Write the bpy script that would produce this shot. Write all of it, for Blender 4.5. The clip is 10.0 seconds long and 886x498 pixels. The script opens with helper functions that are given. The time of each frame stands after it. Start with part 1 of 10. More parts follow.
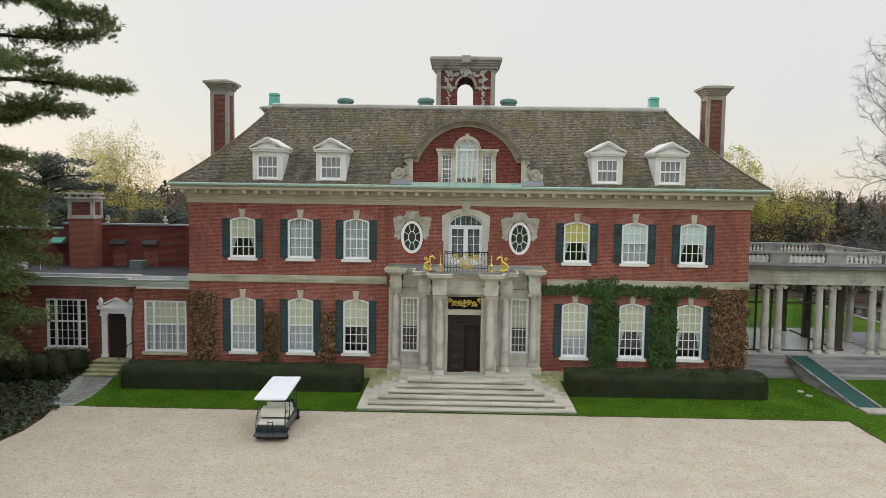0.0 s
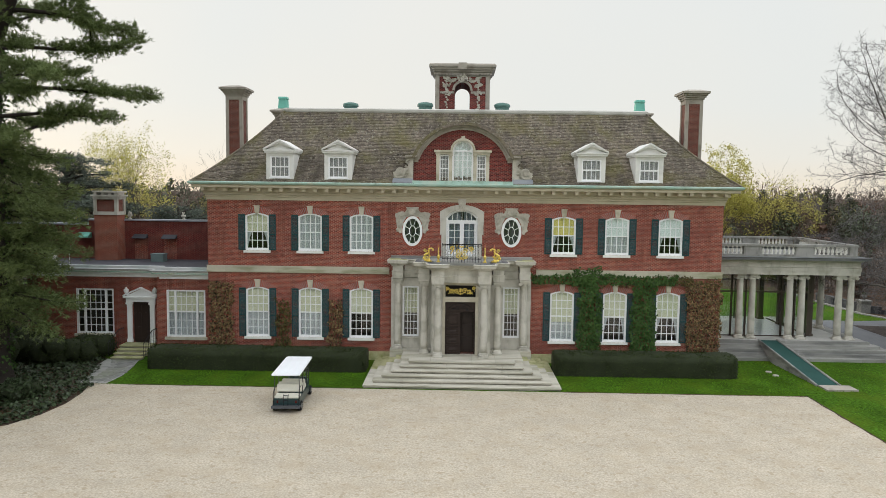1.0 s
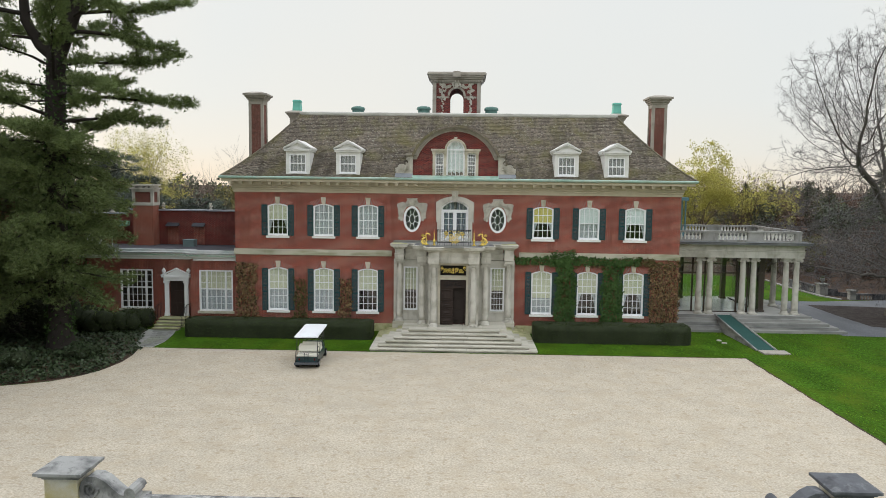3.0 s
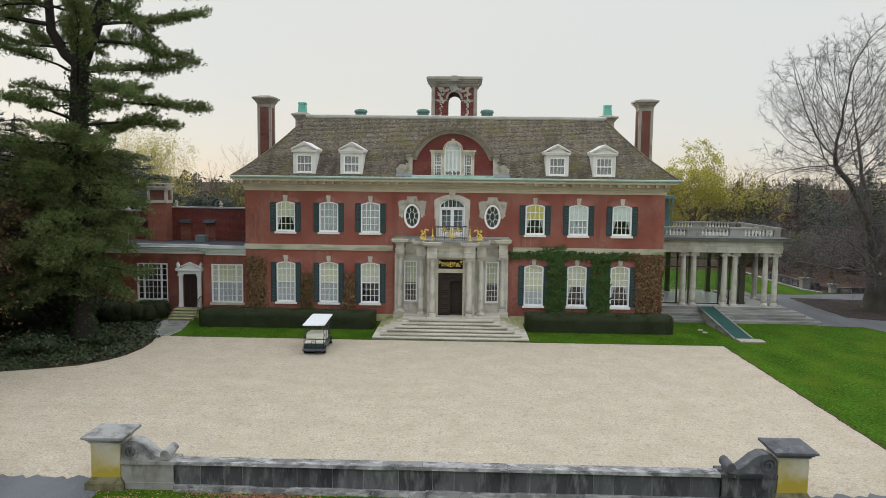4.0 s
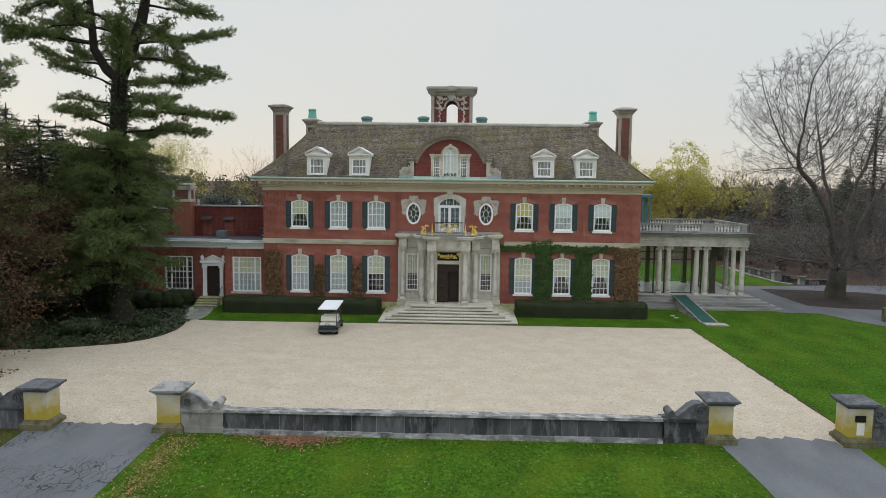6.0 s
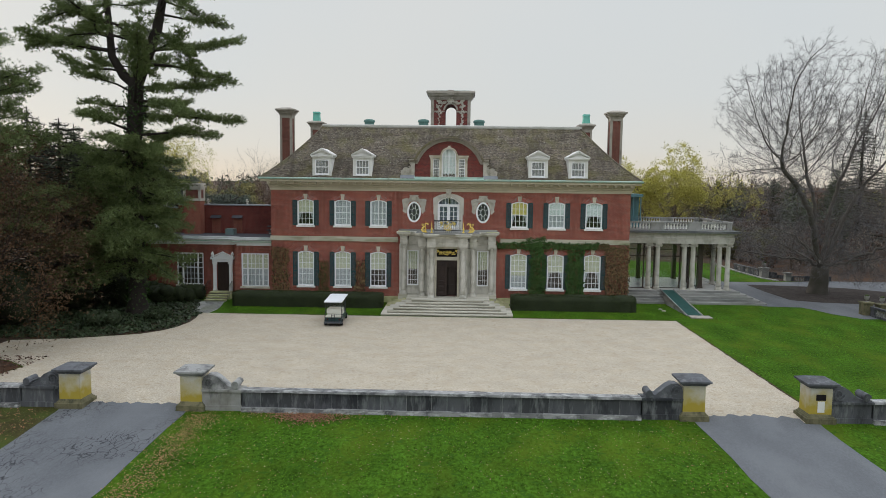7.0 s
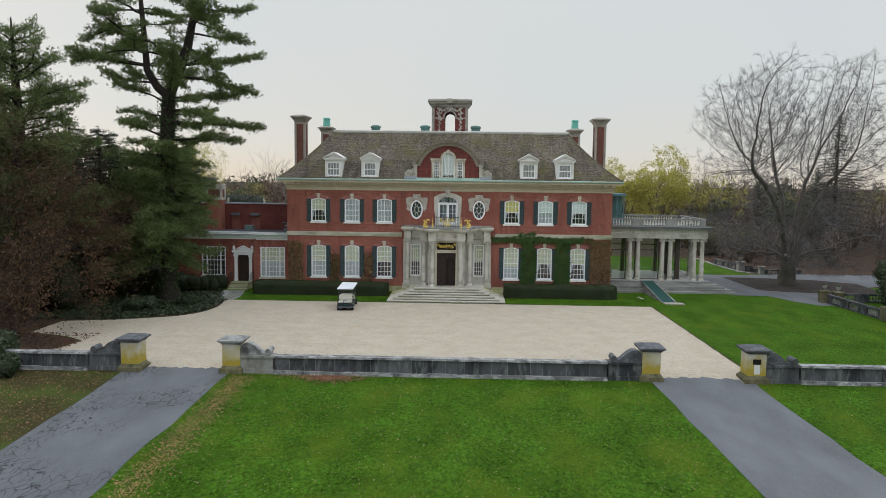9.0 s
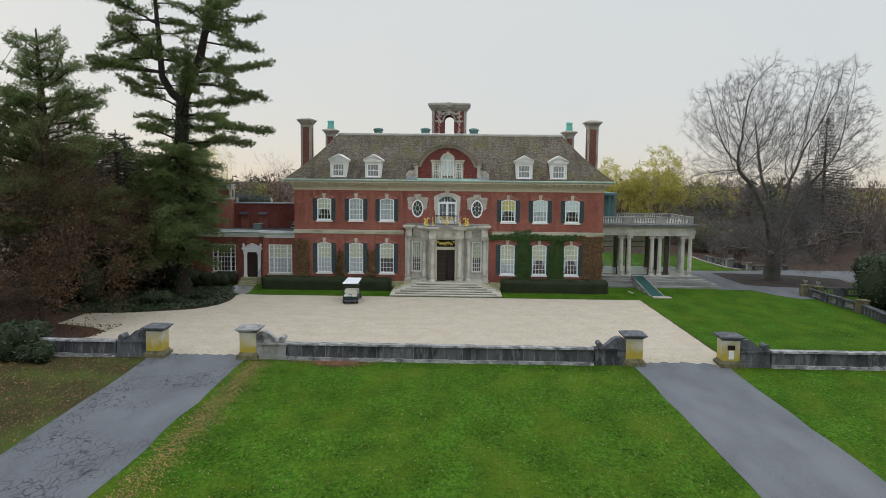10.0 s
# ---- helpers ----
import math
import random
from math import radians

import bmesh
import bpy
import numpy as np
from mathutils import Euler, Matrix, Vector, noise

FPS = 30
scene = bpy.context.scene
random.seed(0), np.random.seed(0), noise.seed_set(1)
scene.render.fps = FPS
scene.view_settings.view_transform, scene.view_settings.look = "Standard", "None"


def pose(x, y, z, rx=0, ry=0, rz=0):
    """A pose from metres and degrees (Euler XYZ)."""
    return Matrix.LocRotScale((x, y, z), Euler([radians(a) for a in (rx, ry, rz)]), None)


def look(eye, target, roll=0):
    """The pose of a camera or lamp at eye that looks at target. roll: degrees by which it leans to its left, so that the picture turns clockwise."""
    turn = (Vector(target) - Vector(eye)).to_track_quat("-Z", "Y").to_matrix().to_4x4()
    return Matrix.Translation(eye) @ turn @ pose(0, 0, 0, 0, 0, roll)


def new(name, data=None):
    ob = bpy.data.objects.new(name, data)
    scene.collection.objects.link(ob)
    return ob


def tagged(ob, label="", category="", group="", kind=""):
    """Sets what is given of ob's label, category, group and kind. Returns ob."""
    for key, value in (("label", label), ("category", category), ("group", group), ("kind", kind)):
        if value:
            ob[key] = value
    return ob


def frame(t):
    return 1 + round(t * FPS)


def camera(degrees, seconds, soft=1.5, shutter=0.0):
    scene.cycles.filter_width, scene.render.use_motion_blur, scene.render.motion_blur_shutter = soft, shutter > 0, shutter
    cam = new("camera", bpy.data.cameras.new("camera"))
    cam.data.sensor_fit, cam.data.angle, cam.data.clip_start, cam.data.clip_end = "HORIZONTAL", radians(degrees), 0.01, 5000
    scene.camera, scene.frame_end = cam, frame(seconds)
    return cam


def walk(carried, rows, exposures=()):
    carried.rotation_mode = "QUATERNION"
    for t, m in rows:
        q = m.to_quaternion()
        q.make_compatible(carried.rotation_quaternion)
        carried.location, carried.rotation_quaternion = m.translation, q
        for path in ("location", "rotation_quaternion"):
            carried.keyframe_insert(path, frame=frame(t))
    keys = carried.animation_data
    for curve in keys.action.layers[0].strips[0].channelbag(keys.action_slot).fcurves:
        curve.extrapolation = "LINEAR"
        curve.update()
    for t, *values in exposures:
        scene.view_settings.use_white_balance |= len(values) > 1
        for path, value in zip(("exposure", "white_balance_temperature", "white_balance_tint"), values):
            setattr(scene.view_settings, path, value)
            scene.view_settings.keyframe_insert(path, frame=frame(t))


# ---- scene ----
from mathutils.geometry import tessellate_polygon

cam = camera(63.2, 10.0, soft=0.5)
PATH = [
    (0, (-0.548, -38.082, 9.933), (-0.586, -36.088, 9.779), 0.8),
    (0.5, (-0.42, -39.775, 9.941), (-0.46, -37.781, 9.784), 0.7),
    (1, (-0.257, -41.494, 9.959), (-0.3, -39.501, 9.797), 0.7),
    (1.5, (-0.108, -43.202, 9.958), (-0.153, -41.209, 9.791), 0.7),
    (2, (0.088, -44.79, 9.939), (0.041, -42.798, 9.768), 0.7),
    (2.5, (0.23, -46.403, 9.912), (0.181, -44.411, 9.738), 0.7),
    (4, (0.657, -50.988, 10.095), (0.604, -48.998, 9.907), 0.7),
    (4.5, (0.716, -52.425, 10.143), (0.663, -50.435, 9.955), 0.7),
    (5, (0.777, -53.873, 10.191), (0.724, -51.883, 10.001), 0.7),
    (5.5, (0.846, -55.28, 10.244), (0.794, -53.29, 10.052), 0.7),
    (7, (1.058, -59.53, 10.291), (1.006, -57.54, 10.099), 0.7),
    (7.5, (1.182, -61.03, 10.279), (1.128, -59.039, 10.088), 0.7),
    (8, (1.29, -62.604, 10.285), (1.235, -60.614, 10.094), 0.6),
    (8.5, (1.332, -64.212, 10.284), (1.277, -62.222, 10.093), 0.7),
    (9, (1.347, -65.858, 10.285), (1.292, -63.868, 10.095), 0.7),
    (9.5, (1.358, -67.514, 10.319), (1.303, -65.523, 10.128), 0.7),
    (10, (1.466, -69.18, 10.387), (1.411, -67.19, 10.195), 0.6),
]
EXPOSURES = [(0.0, 0.12, 6520, 10), (1.5, 0.25, 6480, 10), (2.5, 0.25, 6420, 10), (4.5, 0.03, 6420, 10), (5.5, 0.02, 6350, 10), (7.0, -0.07, 6230, 10), (10.0, -0.04, 6210, 10)]
walk(cam, [(t, look(eye, target, roll)) for t, eye, target, roll in PATH], EXPOSURES)

# ---- sky and sun: a bright overcast evening, the low sun behind the trees at the left ----
SUN_EL, SUN_AZ = 11.0, 128.0          # degrees; azimuth counted from +x towards +y
world = bpy.data.worlds.new("sky")
scene.world = world
world.use_nodes = True
wt = world.node_tree
wt.nodes.clear()


def wnode(kind, **props):
    n = wt.nodes.new(kind)
    for k, v in props.items():
        if k in n.inputs:
            n.inputs[k].default_value = v
    return n


def ramp(tree, fac, stops, mode="LINEAR"):
    r = tree.nodes.new("ShaderNodeValToRGB")
    r.color_ramp.interpolation = mode
    while len(r.color_ramp.elements) < len(stops):
        r.color_ramp.elements.new(0.5)
    for e, (p, c) in zip(r.color_ramp.elements, stops):
        e.position, e.color = p, (*c, 1.0)
    tree.links.new(fac, r.inputs[0])
    return r.outputs[0]


coord = wnode("ShaderNodeTexCoord")
sep = wnode("ShaderNodeSeparateXYZ")
wt.links.new(coord.outputs["Generated"], sep.inputs[0])
# overcast dome: pale and warm low down, brighter towards the zenith
dome = ramp(wt, sep.outputs["Z"], [
    (0.0, (0.76, 0.67, 0.54)), (0.045, (0.73, 0.70, 0.63)), (0.11, (0.712, 0.706, 0.664)), (0.27, (0.722, 0.718, 0.684)),
    (0.42, (1.28, 1.31, 1.34)), (1.0, (1.54, 1.60, 1.70))])
# clear blue shows faintly on the right and far left of the cloud deck
blue = wnode("ShaderNodeTexNoise", Scale=1.3, Detail=3.0)
wt.links.new(coord.outputs["Generated"], blue.inputs["Vector"])
bfac = ramp(wt, blue.outputs["Fac"], [(0.48, (0, 0, 0)), (0.72, (0.5, 0.5, 0.5))])
bmix = wnode("ShaderNodeMixRGB")
bmix.blend_type = "MULTIPLY"
bmix.inputs[2].default_value = (0.88, 0.96, 1.04, 1)
wt.links.new(bfac, bmix.inputs[0])
wt.links.new(dome, bmix.inputs[1])
sky = wnode("ShaderNodeTexSky")
sky.sky_type, sky.sun_disc = "NISHITA", False
sky.sun_elevation, sky.sun_rotation = radians(SUN_EL), radians(90 - SUN_AZ)
bg_sky, bg_dome, add = wnode("ShaderNodeBackground", Strength=0.003), wnode("ShaderNodeBackground", Strength=1.0), wnode("ShaderNodeAddShader")
out = wnode("ShaderNodeOutputWorld")
wt.links.new(sky.outputs[0], bg_sky.inputs[0])
wt.links.new(bmix.outputs[0], bg_dome.inputs[0])
wt.links.new(bg_sky.outputs[0], add.inputs[0])
wt.links.new(bg_dome.outputs[0], add.inputs[1])
wt.links.new(add.outputs[0], out.inputs[0])

sun = new("sun", bpy.data.lights.new("sun", "SUN"))
sun.data.energy, sun.data.angle, sun.data.color = 0.9, radians(10), (1.0, 0.86, 0.68)
_d = Vector((math.cos(radians(SUN_AZ)) * math.cos(radians(SUN_EL)), math.sin(radians(SUN_AZ)) * math.cos(radians(SUN_EL)), math.sin(radians(SUN_EL))))
sun.matrix_world = look(_d * 200, (0, 0, 0))


# ---- materials ----
def material(name, base, rough=0.7, metal=0.0, spec=0.3, var=0.12, scale=1.5, grain=0.1, grain_scale=40.0, bump=0.15,
             stain=None, stain_amt=0.4, stain_scale=0.6, island=0.0, obj=0.0, stretch=(1, 1, 1), transl=0.0, speck=None, speck_scale=9.0, speck_at=0.62):
    """A node material: base colour with large and fine variation, optional stains, random tone per island or object, fine relief."""
    m = bpy.data.materials.new(name)
    m.use_nodes = True
    t = m.node_tree
    N, L = t.nodes, t.links
    b = N["Principled BSDF"]
    b.inputs["Roughness"].default_value, b.inputs["Metallic"].default_value = rough, metal
    b.inputs["Specular IOR Level"].default_value = spec
    geo = N.new("ShaderNodeNewGeometry")
    mp = N.new("ShaderNodeMapping")
    mp.inputs["Scale"].default_value = stretch
    L.new(geo.outputs["Position"], mp.inputs[0])
    big = N.new("ShaderNodeTexNoise")
    big.inputs["Scale"].default_value, big.inputs["Detail"].default_value = scale, 5.0
    fine = N.new("ShaderNodeTexNoise")
    fine.inputs["Scale"].default_value, fine.inputs["Detail"].default_value = grain_scale, 3.0
    L.new(mp.outputs[0], big.inputs["Vector"])
    L.new(mp.outputs[0], fine.inputs["Vector"])

    def math_node(op, a, bb):
        n = N.new("ShaderNodeMath")
        n.operation = op
        for i, v in enumerate((a, bb)):
            if isinstance(v, (int, float)):
                n.inputs[i].default_value = v
            else:
                L.new(v, n.inputs[i])
        return n.outputs[0]
    val = math_node("MULTIPLY_ADD", big.outputs["Fac"], 2.4 * var)
    val.node.inputs[2].default_value = 1.0 - 1.2 * var
    f2 = math_node("MULTIPLY_ADD", fine.outputs["Fac"], 2.4 * grain)
    f2.node.inputs[2].default_value = 1.0 - 1.2 * grain
    val = math_node("MULTIPLY", val, f2)
    if island:
        f3 = math_node("MULTIPLY_ADD", geo.outputs["Random Per Island"], 2 * island)
        f3.node.inputs[2].default_value = 1.0 - island
        val = math_node("MULTIPLY", val, f3)
    if obj:
        oi = N.new("ShaderNodeObjectInfo")
        f4 = math_node("MULTIPLY_ADD", oi.outputs["Random"], 2 * obj)
        f4.node.inputs[2].default_value = 1.0 - obj
        val = math_node("MULTIPLY", val, f4)
    col = N.new("ShaderNodeVectorMath")
    col.operation = "SCALE"
    col.inputs[0].default_value = base
    L.new(val, col.inputs["Scale"])
    c = col.outputs[0]
    if stain:
        sn = N.new("ShaderNodeTexNoise")
        sn.inputs["Scale"].default_value, sn.inputs["Detail"].default_value = stain_scale, 6.0
        L.new(mp.outputs[0], sn.inputs["Vector"])
        f = ramp(t, sn.outputs["Fac"], [(0.47, (0, 0, 0)), (0.68, (stain_amt,) * 3)])
        mx = N.new("ShaderNodeMixRGB")
        mx.inputs[2].default_value = (*stain, 1)
        L.new(f, mx.inputs[0])
        L.new(c, mx.inputs[1])
        c = mx.outputs[0]
    if speck:
        kn = N.new("ShaderNodeTexNoise")
        kn.inputs["Scale"].default_value, kn.inputs["Detail"].default_value = speck_scale, 4.0
        L.new(geo.outputs["Position"], kn.inputs["Vector"])
        f = ramp(t, kn.outputs["Fac"], [(speck_at, (0, 0, 0)), (speck_at + 0.06, (0.8, 0.8, 0.8))])
        mx = N.new("ShaderNodeMixRGB")
        mx.inputs[2].default_value = (*speck, 1)
        L.new(f, mx.inputs[0])
        L.new(c, mx.inputs[1])
        c = mx.outputs[0]
    L.new(c, b.inputs["Base Color"])
    if bump:
        bp = N.new("ShaderNodeBump")
        bp.inputs["Strength"].default_value, bp.inputs["Distance"].default_value = bump, 0.02
        L.new(fine.outputs["Fac"], bp.inputs["Height"])
        L.new(bp.outputs[0], b.inputs["Normal"])
    if transl:
        tr = N.new("ShaderNodeBsdfTranslucent")
        L.new(c, tr.inputs[0])
        ms = N.new("ShaderNodeMixShader")
        ms.inputs[0].default_value = transl
        L.new(b.outputs[0], ms.inputs[1])
        L.new(tr.outputs[0], ms.inputs[2])
        L.new(ms.outputs[0], N["Material Output"].inputs[0])
    return m


def brick_material(name, c1, c2, mortar, stain=(0.16, 0.05, 0.04)):
    m = material(name, (0.3, 0.06, 0.045), rough=0.85, var=0.1, grain=0.06, bump=0.0)
    t = m.node_tree
    N, L = t.nodes, t.links
    b = N["Principled BSDF"]
    geo = N.new("ShaderNodeNewGeometry")
    s = N.new("ShaderNodeSeparateXYZ")
    L.new(geo.outputs["Position"], s.inputs[0])
    u = N.new("ShaderNodeMath")
    u.operation = "ADD"
    L.new(s.outputs[0], u.inputs[0])
    L.new(s.outputs[1], u.inputs[1])
    cmb = N.new("ShaderNodeCombineXYZ")
    L.new(u.outputs[0], cmb.inputs[0])
    L.new(s.outputs[2], cmb.inputs[1])
    br = N.new("ShaderNodeTexBrick")
    for k, v in (("Scale", 1.0), ("Mortar Size", 0.011), ("Mortar Smooth", 0.2), ("Bias", 0.0), ("Brick Width", 0.224), ("Row Height", 0.072)):
        br.inputs[k].default_value = v
    br.inputs["Color1"].default_value, br.inputs["Color2"].default_value, br.inputs["Mortar"].default_value = (*c1, 1), (*c2, 1), (*mortar, 1)
    L.new(cmb.outputs[0], br.inputs["Vector"])
    # the bond: a dark header beside every stretcher, shifted by half a pair from course to course
    def calc(op, a, v=0.0, w=0.0):
        n = N.new("ShaderNodeMath")
        n.operation = op
        L.new(a, n.inputs[0])
        n.inputs[1].default_value, n.inputs[2].default_value = v, w
        return n.outputs[0]
    course = calc("MULTIPLY", calc("MODULO", calc("FLOOR", calc("DIVIDE", s.outputs[2], 0.072)), 2.0), 0.5)
    pair = N.new("ShaderNodeMath")
    pair.operation = "MULTIPLY_ADD"
    L.new(u.outputs[0], pair.inputs[0])
    pair.inputs[1].default_value = 1 / 0.224
    L.new(course, pair.inputs[2])
    header = calc("LESS_THAN", calc("FRACT", calc("ADD", pair.outputs[0], 200.0)), 0.45)
    hd = N.new("ShaderNodeMixRGB")
    hd.blend_type = "MULTIPLY"
    hd.inputs[2].default_value = (0.70, 0.67, 0.70, 1)
    L.new(header, hd.inputs[0])
    L.new(br.outputs["Color"], hd.inputs[1])
    # weathering in patches, and soot in streaks
    n1 = N.new("ShaderNodeTexNoise")
    n1.inputs["Scale"].default_value, n1.inputs["Detail"].default_value = 0.35, 7.0
    L.new(geo.outputs["Position"], n1.inputs["Vector"])
    f = ramp(t, n1.outputs["Fac"], [(0.42, (0, 0, 0)), (0.75, (0.7, 0.7, 0.7))])
    mx = N.new("ShaderNodeMixRGB")
    mx.inputs[2].default_value = (*stain, 1)
    L.new(f, mx.inputs[0])
    L.new(hd.outputs[0], mx.inputs[1])
    n2 = N.new("ShaderNodeTexNoise")
    n2.inputs["Scale"].default_value, n2.inputs["Detail"].default_value = 5.0, 6.0
    L.new(geo.outputs["Position"], n2.inputs["Vector"])
    g = ramp(t, n2.outputs["Fac"], [(0.3, (0.78, 0.78, 0.78)), (0.7, (1.2, 1.2, 1.2))])
    mu = N.new("ShaderNodeMixRGB")
    mu.blend_type = "MULTIPLY"
    mu.inputs[0].default_value = 1.0
    L.new(mx.outputs[0], mu.inputs[1])
    L.new(g, mu.inputs[2])
    L.new(mu.outputs[0], b.inputs["Base Color"])
    bp = N.new("ShaderNodeBump")
    bp.invert = True
    bp.inputs["Strength"].default_value, bp.inputs["Distance"].default_value = 0.5, 0.008
    L.new(br.outputs["Fac"], bp.inputs["Height"])
    L.new(bp.outputs[0], b.inputs["Normal"])
    return m


def glass_material(name):
    m = bpy.data.materials.new(name)
    m.use_nodes = True
    t = m.node_tree
    N, L = t.nodes, t.links
    N.remove(N["Principled BSDF"])
    tr, gl, mx, fr = N.new("ShaderNodeBsdfTransparent"), N.new("ShaderNodeBsdfGlossy"), N.new("ShaderNodeMixShader"), N.new("ShaderNodeLayerWeight")
    tr.inputs[0].default_value = (0.95, 0.97, 0.97, 1)
    gl.inputs["Roughness"].default_value = 0.03
    fr.inputs["Blend"].default_value = 0.5
    pw, ma = N.new("ShaderNodeMath"), N.new("ShaderNodeMath")
    pw.operation, ma.operation = "POWER", "MULTIPLY_ADD"
    pw.inputs[1].default_value, ma.inputs[1].default_value, ma.inputs[2].default_value = 5.0, 0.9, 0.06
    L.new(fr.outputs["Facing"], pw.inputs[0])
    L.new(pw.outputs[0], ma.inputs[0])
    L.new(ma.outputs[0], mx.inputs[0])
    L.new(tr.outputs[0], mx.inputs[1])
    L.new(gl.outputs[0], mx.inputs[2])
    L.new(mx.outputs[0], N["Material Output"].inputs[0])
    return m


BRICK = brick_material("brick", (0.39, 0.086, 0.052), (0.19, 0.046, 0.033), (0.42, 0.25, 0.19))
BRICK_O = brick_material("orange_brick", (0.36, 0.105, 0.060), (0.29, 0.075, 0.045), (0.36, 0.22, 0.16), (0.26, 0.08, 0.05))
BRICK_B = brick_material("brick_weathered", (0.23, 0.064, 0.042), (0.13, 0.038, 0.029), (0.27, 0.17, 0.13), (0.11, 0.045, 0.034))
BRICK_G = brick_material("gable_brick", (0.27, 0.046, 0.034), (0.095, 0.020, 0.019), (0.22, 0.11, 0.09), (0.085, 0.028, 0.024))
BRICK_D = brick_material("dark_weathered_brick", (0.23, 0.040, 0.030), (0.15, 0.027, 0.023), (0.24, 0.12, 0.095), (0.085, 0.026, 0.023))
ARCHBRICK = material("rubbed_brick", (0.32, 0.082, 0.055), rough=0.85, var=0.15, grain=0.2, island=0.22)
MORTAR = material("pale_mortar", (0.42, 0.29, 0.23), rough=0.9)
STONE = material("limestone", (0.545, 0.525, 0.462), rough=0.85, var=0.12, grain=0.08, stain=(0.26, 0.25, 0.19), stain_amt=0.6, stain_scale=1.3, obj=0.05)
STONE_L = material("pale_limestone", (0.56, 0.52, 0.42), rough=0.85, var=0.15, grain=0.12, stain=(0.27, 0.25, 0.16), stain_amt=0.65, stain_scale=1.4)
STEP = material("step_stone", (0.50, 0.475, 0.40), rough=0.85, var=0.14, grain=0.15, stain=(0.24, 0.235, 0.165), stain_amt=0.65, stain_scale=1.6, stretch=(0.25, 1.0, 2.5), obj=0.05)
# risers: stained like the treads, on a base set darker than theirs
RISER = material("dark_stained_riser", (0.36, 0.34, 0.285), rough=0.9, var=0.25, grain=0.2, stain=(0.12, 0.12, 0.085), stain_amt=0.85, stain_scale=1.8, stretch=(0.35, 1.0, 2.0), obj=0.08)
STONE_D = material("stained_grey_stone", (0.27, 0.27, 0.25), rough=0.9, var=0.25, grain=0.15, stain=(0.10, 0.105, 0.10), stain_amt=0.85, stain_scale=1.2, stretch=(0.3, 0.6, 2.0), obj=0.15)
DORMER_W = material("weathered_white_paint", (0.74, 0.735, 0.70), rough=0.6, var=0.10, grain=0.06, stain=(0.46, 0.46, 0.42), stain_amt=0.5, stain_scale=1.5)
CURTAIN_G = material("grey_curtain", (0.30, 0.31, 0.31), rough=0.95, var=0.15, grain=0.4, grain_scale=6.0, stretch=(4, 4, 0.15), bump=0.3)
# the room's dimness behind the oval panes, put into a grey sheet
OVAL_DIM = material("dim_room_grey", (0.10, 0.10, 0.105), rough=0.95, var=0.2, grain=0.3, grain_scale=6.0, bump=0.2)
CURTAIN_B = material("blue_grey_net", (0.28, 0.32, 0.37), rough=0.95, var=0.15, grain=0.4, grain_scale=6.0, stretch=(4, 4, 0.15), bump=0.3)
MOSSY = material("mossy_stone", (0.40, 0.385, 0.25), rough=0.9, var=0.25, stain=(0.17, 0.18, 0.05), stain_amt=0.8, stain_scale=1.4, obj=0.12)
COPING = material("weathered_coping", (0.30, 0.30, 0.285), rough=0.9, var=0.2, stain=(0.10, 0.10, 0.10), stain_amt=0.85, stain_scale=1.6, obj=0.12)
WALLSTONE = material("sooty_wall_stone", (0.088, 0.091, 0.096), rough=0.9, var=0.35, scale=0.5, stain=(0.045, 0.046, 0.05), stain_amt=0.9, stain_scale=0.6, stretch=(1.3, 1.3, 0.35), obj=0.5)
PLINTH = material("mossy_dark_plinth", (0.165, 0.15, 0.085), rough=0.95, var=0.3, stain=(0.08, 0.08, 0.04), stain_amt=0.8, stain_scale=2.0, obj=0.12)
PIER = material("pier_stucco", (0.52, 0.50, 0.43), rough=0.9, var=0.2, grain=0.15)


def lichen(m, colour, z0, z1):
    """Ochre lichen that creeps up from the foot, with an uneven upper edge."""
    t = m.node_tree
    N, L = t.nodes, t.links
    b = N["Principled BSDF"]
    src = b.inputs["Base Color"].links[0].from_socket
    geo = N.new("ShaderNodeNewGeometry")
    s = N.new("ShaderNodeSeparateXYZ")
    L.new(geo.outputs["Position"], s.inputs[0])
    nz = N.new("ShaderNodeTexNoise")
    nz.inputs["Scale"].default_value, nz.inputs["Detail"].default_value = 2.2, 5.0
    L.new(geo.outputs["Position"], nz.inputs["Vector"])
    a = N.new("ShaderNodeMath")
    a.operation = "MULTIPLY_ADD"
    a.inputs[1].default_value = 1.5
    L.new(nz.outputs["Fac"], a.inputs[0])
    L.new(s.outputs[2], a.inputs[2])
    h = N.new("ShaderNodeMath")
    h.operation = "MULTIPLY"
    h.inputs[1].default_value = 0.45
    L.new(a.outputs[0], h.inputs[0])
    f = ramp(t, h.outputs[0], [(z0, (0.95, 0.95, 0.95)), (z1, (0, 0, 0))])
    mx = N.new("ShaderNodeMixRGB")
    mx.inputs[2].default_value = (*colour, 1)
    L.new(f, mx.inputs[0])
    L.new(src, mx.inputs[1])
    L.new(mx.outputs[0], b.inputs["Base Color"])


lichen(PIER, (0.38, 0.29, 0.025), 0.56, 1.02)
COPING_W = material("wall_coping", (0.27, 0.27, 0.262), rough=0.9, var=0.25, stain=(0.09, 0.09, 0.09), stain_amt=0.85, stain_scale=1.2, obj=0.28)
STONE_T = material("sooty_limestone", (0.36, 0.33, 0.28), rough=0.9, var=0.2, grain=0.15, stain=(0.17, 0.15, 0.12), stain_amt=0.7, stain_scale=1.5, obj=0.06)
CAP_D = material("dark_pier_cap", (0.10, 0.104, 0.112), rough=0.85, var=0.3, scale=3, stain=(0.07, 0.07, 0.075), stain_amt=0.8, stain_scale=2.0, obj=0.15)
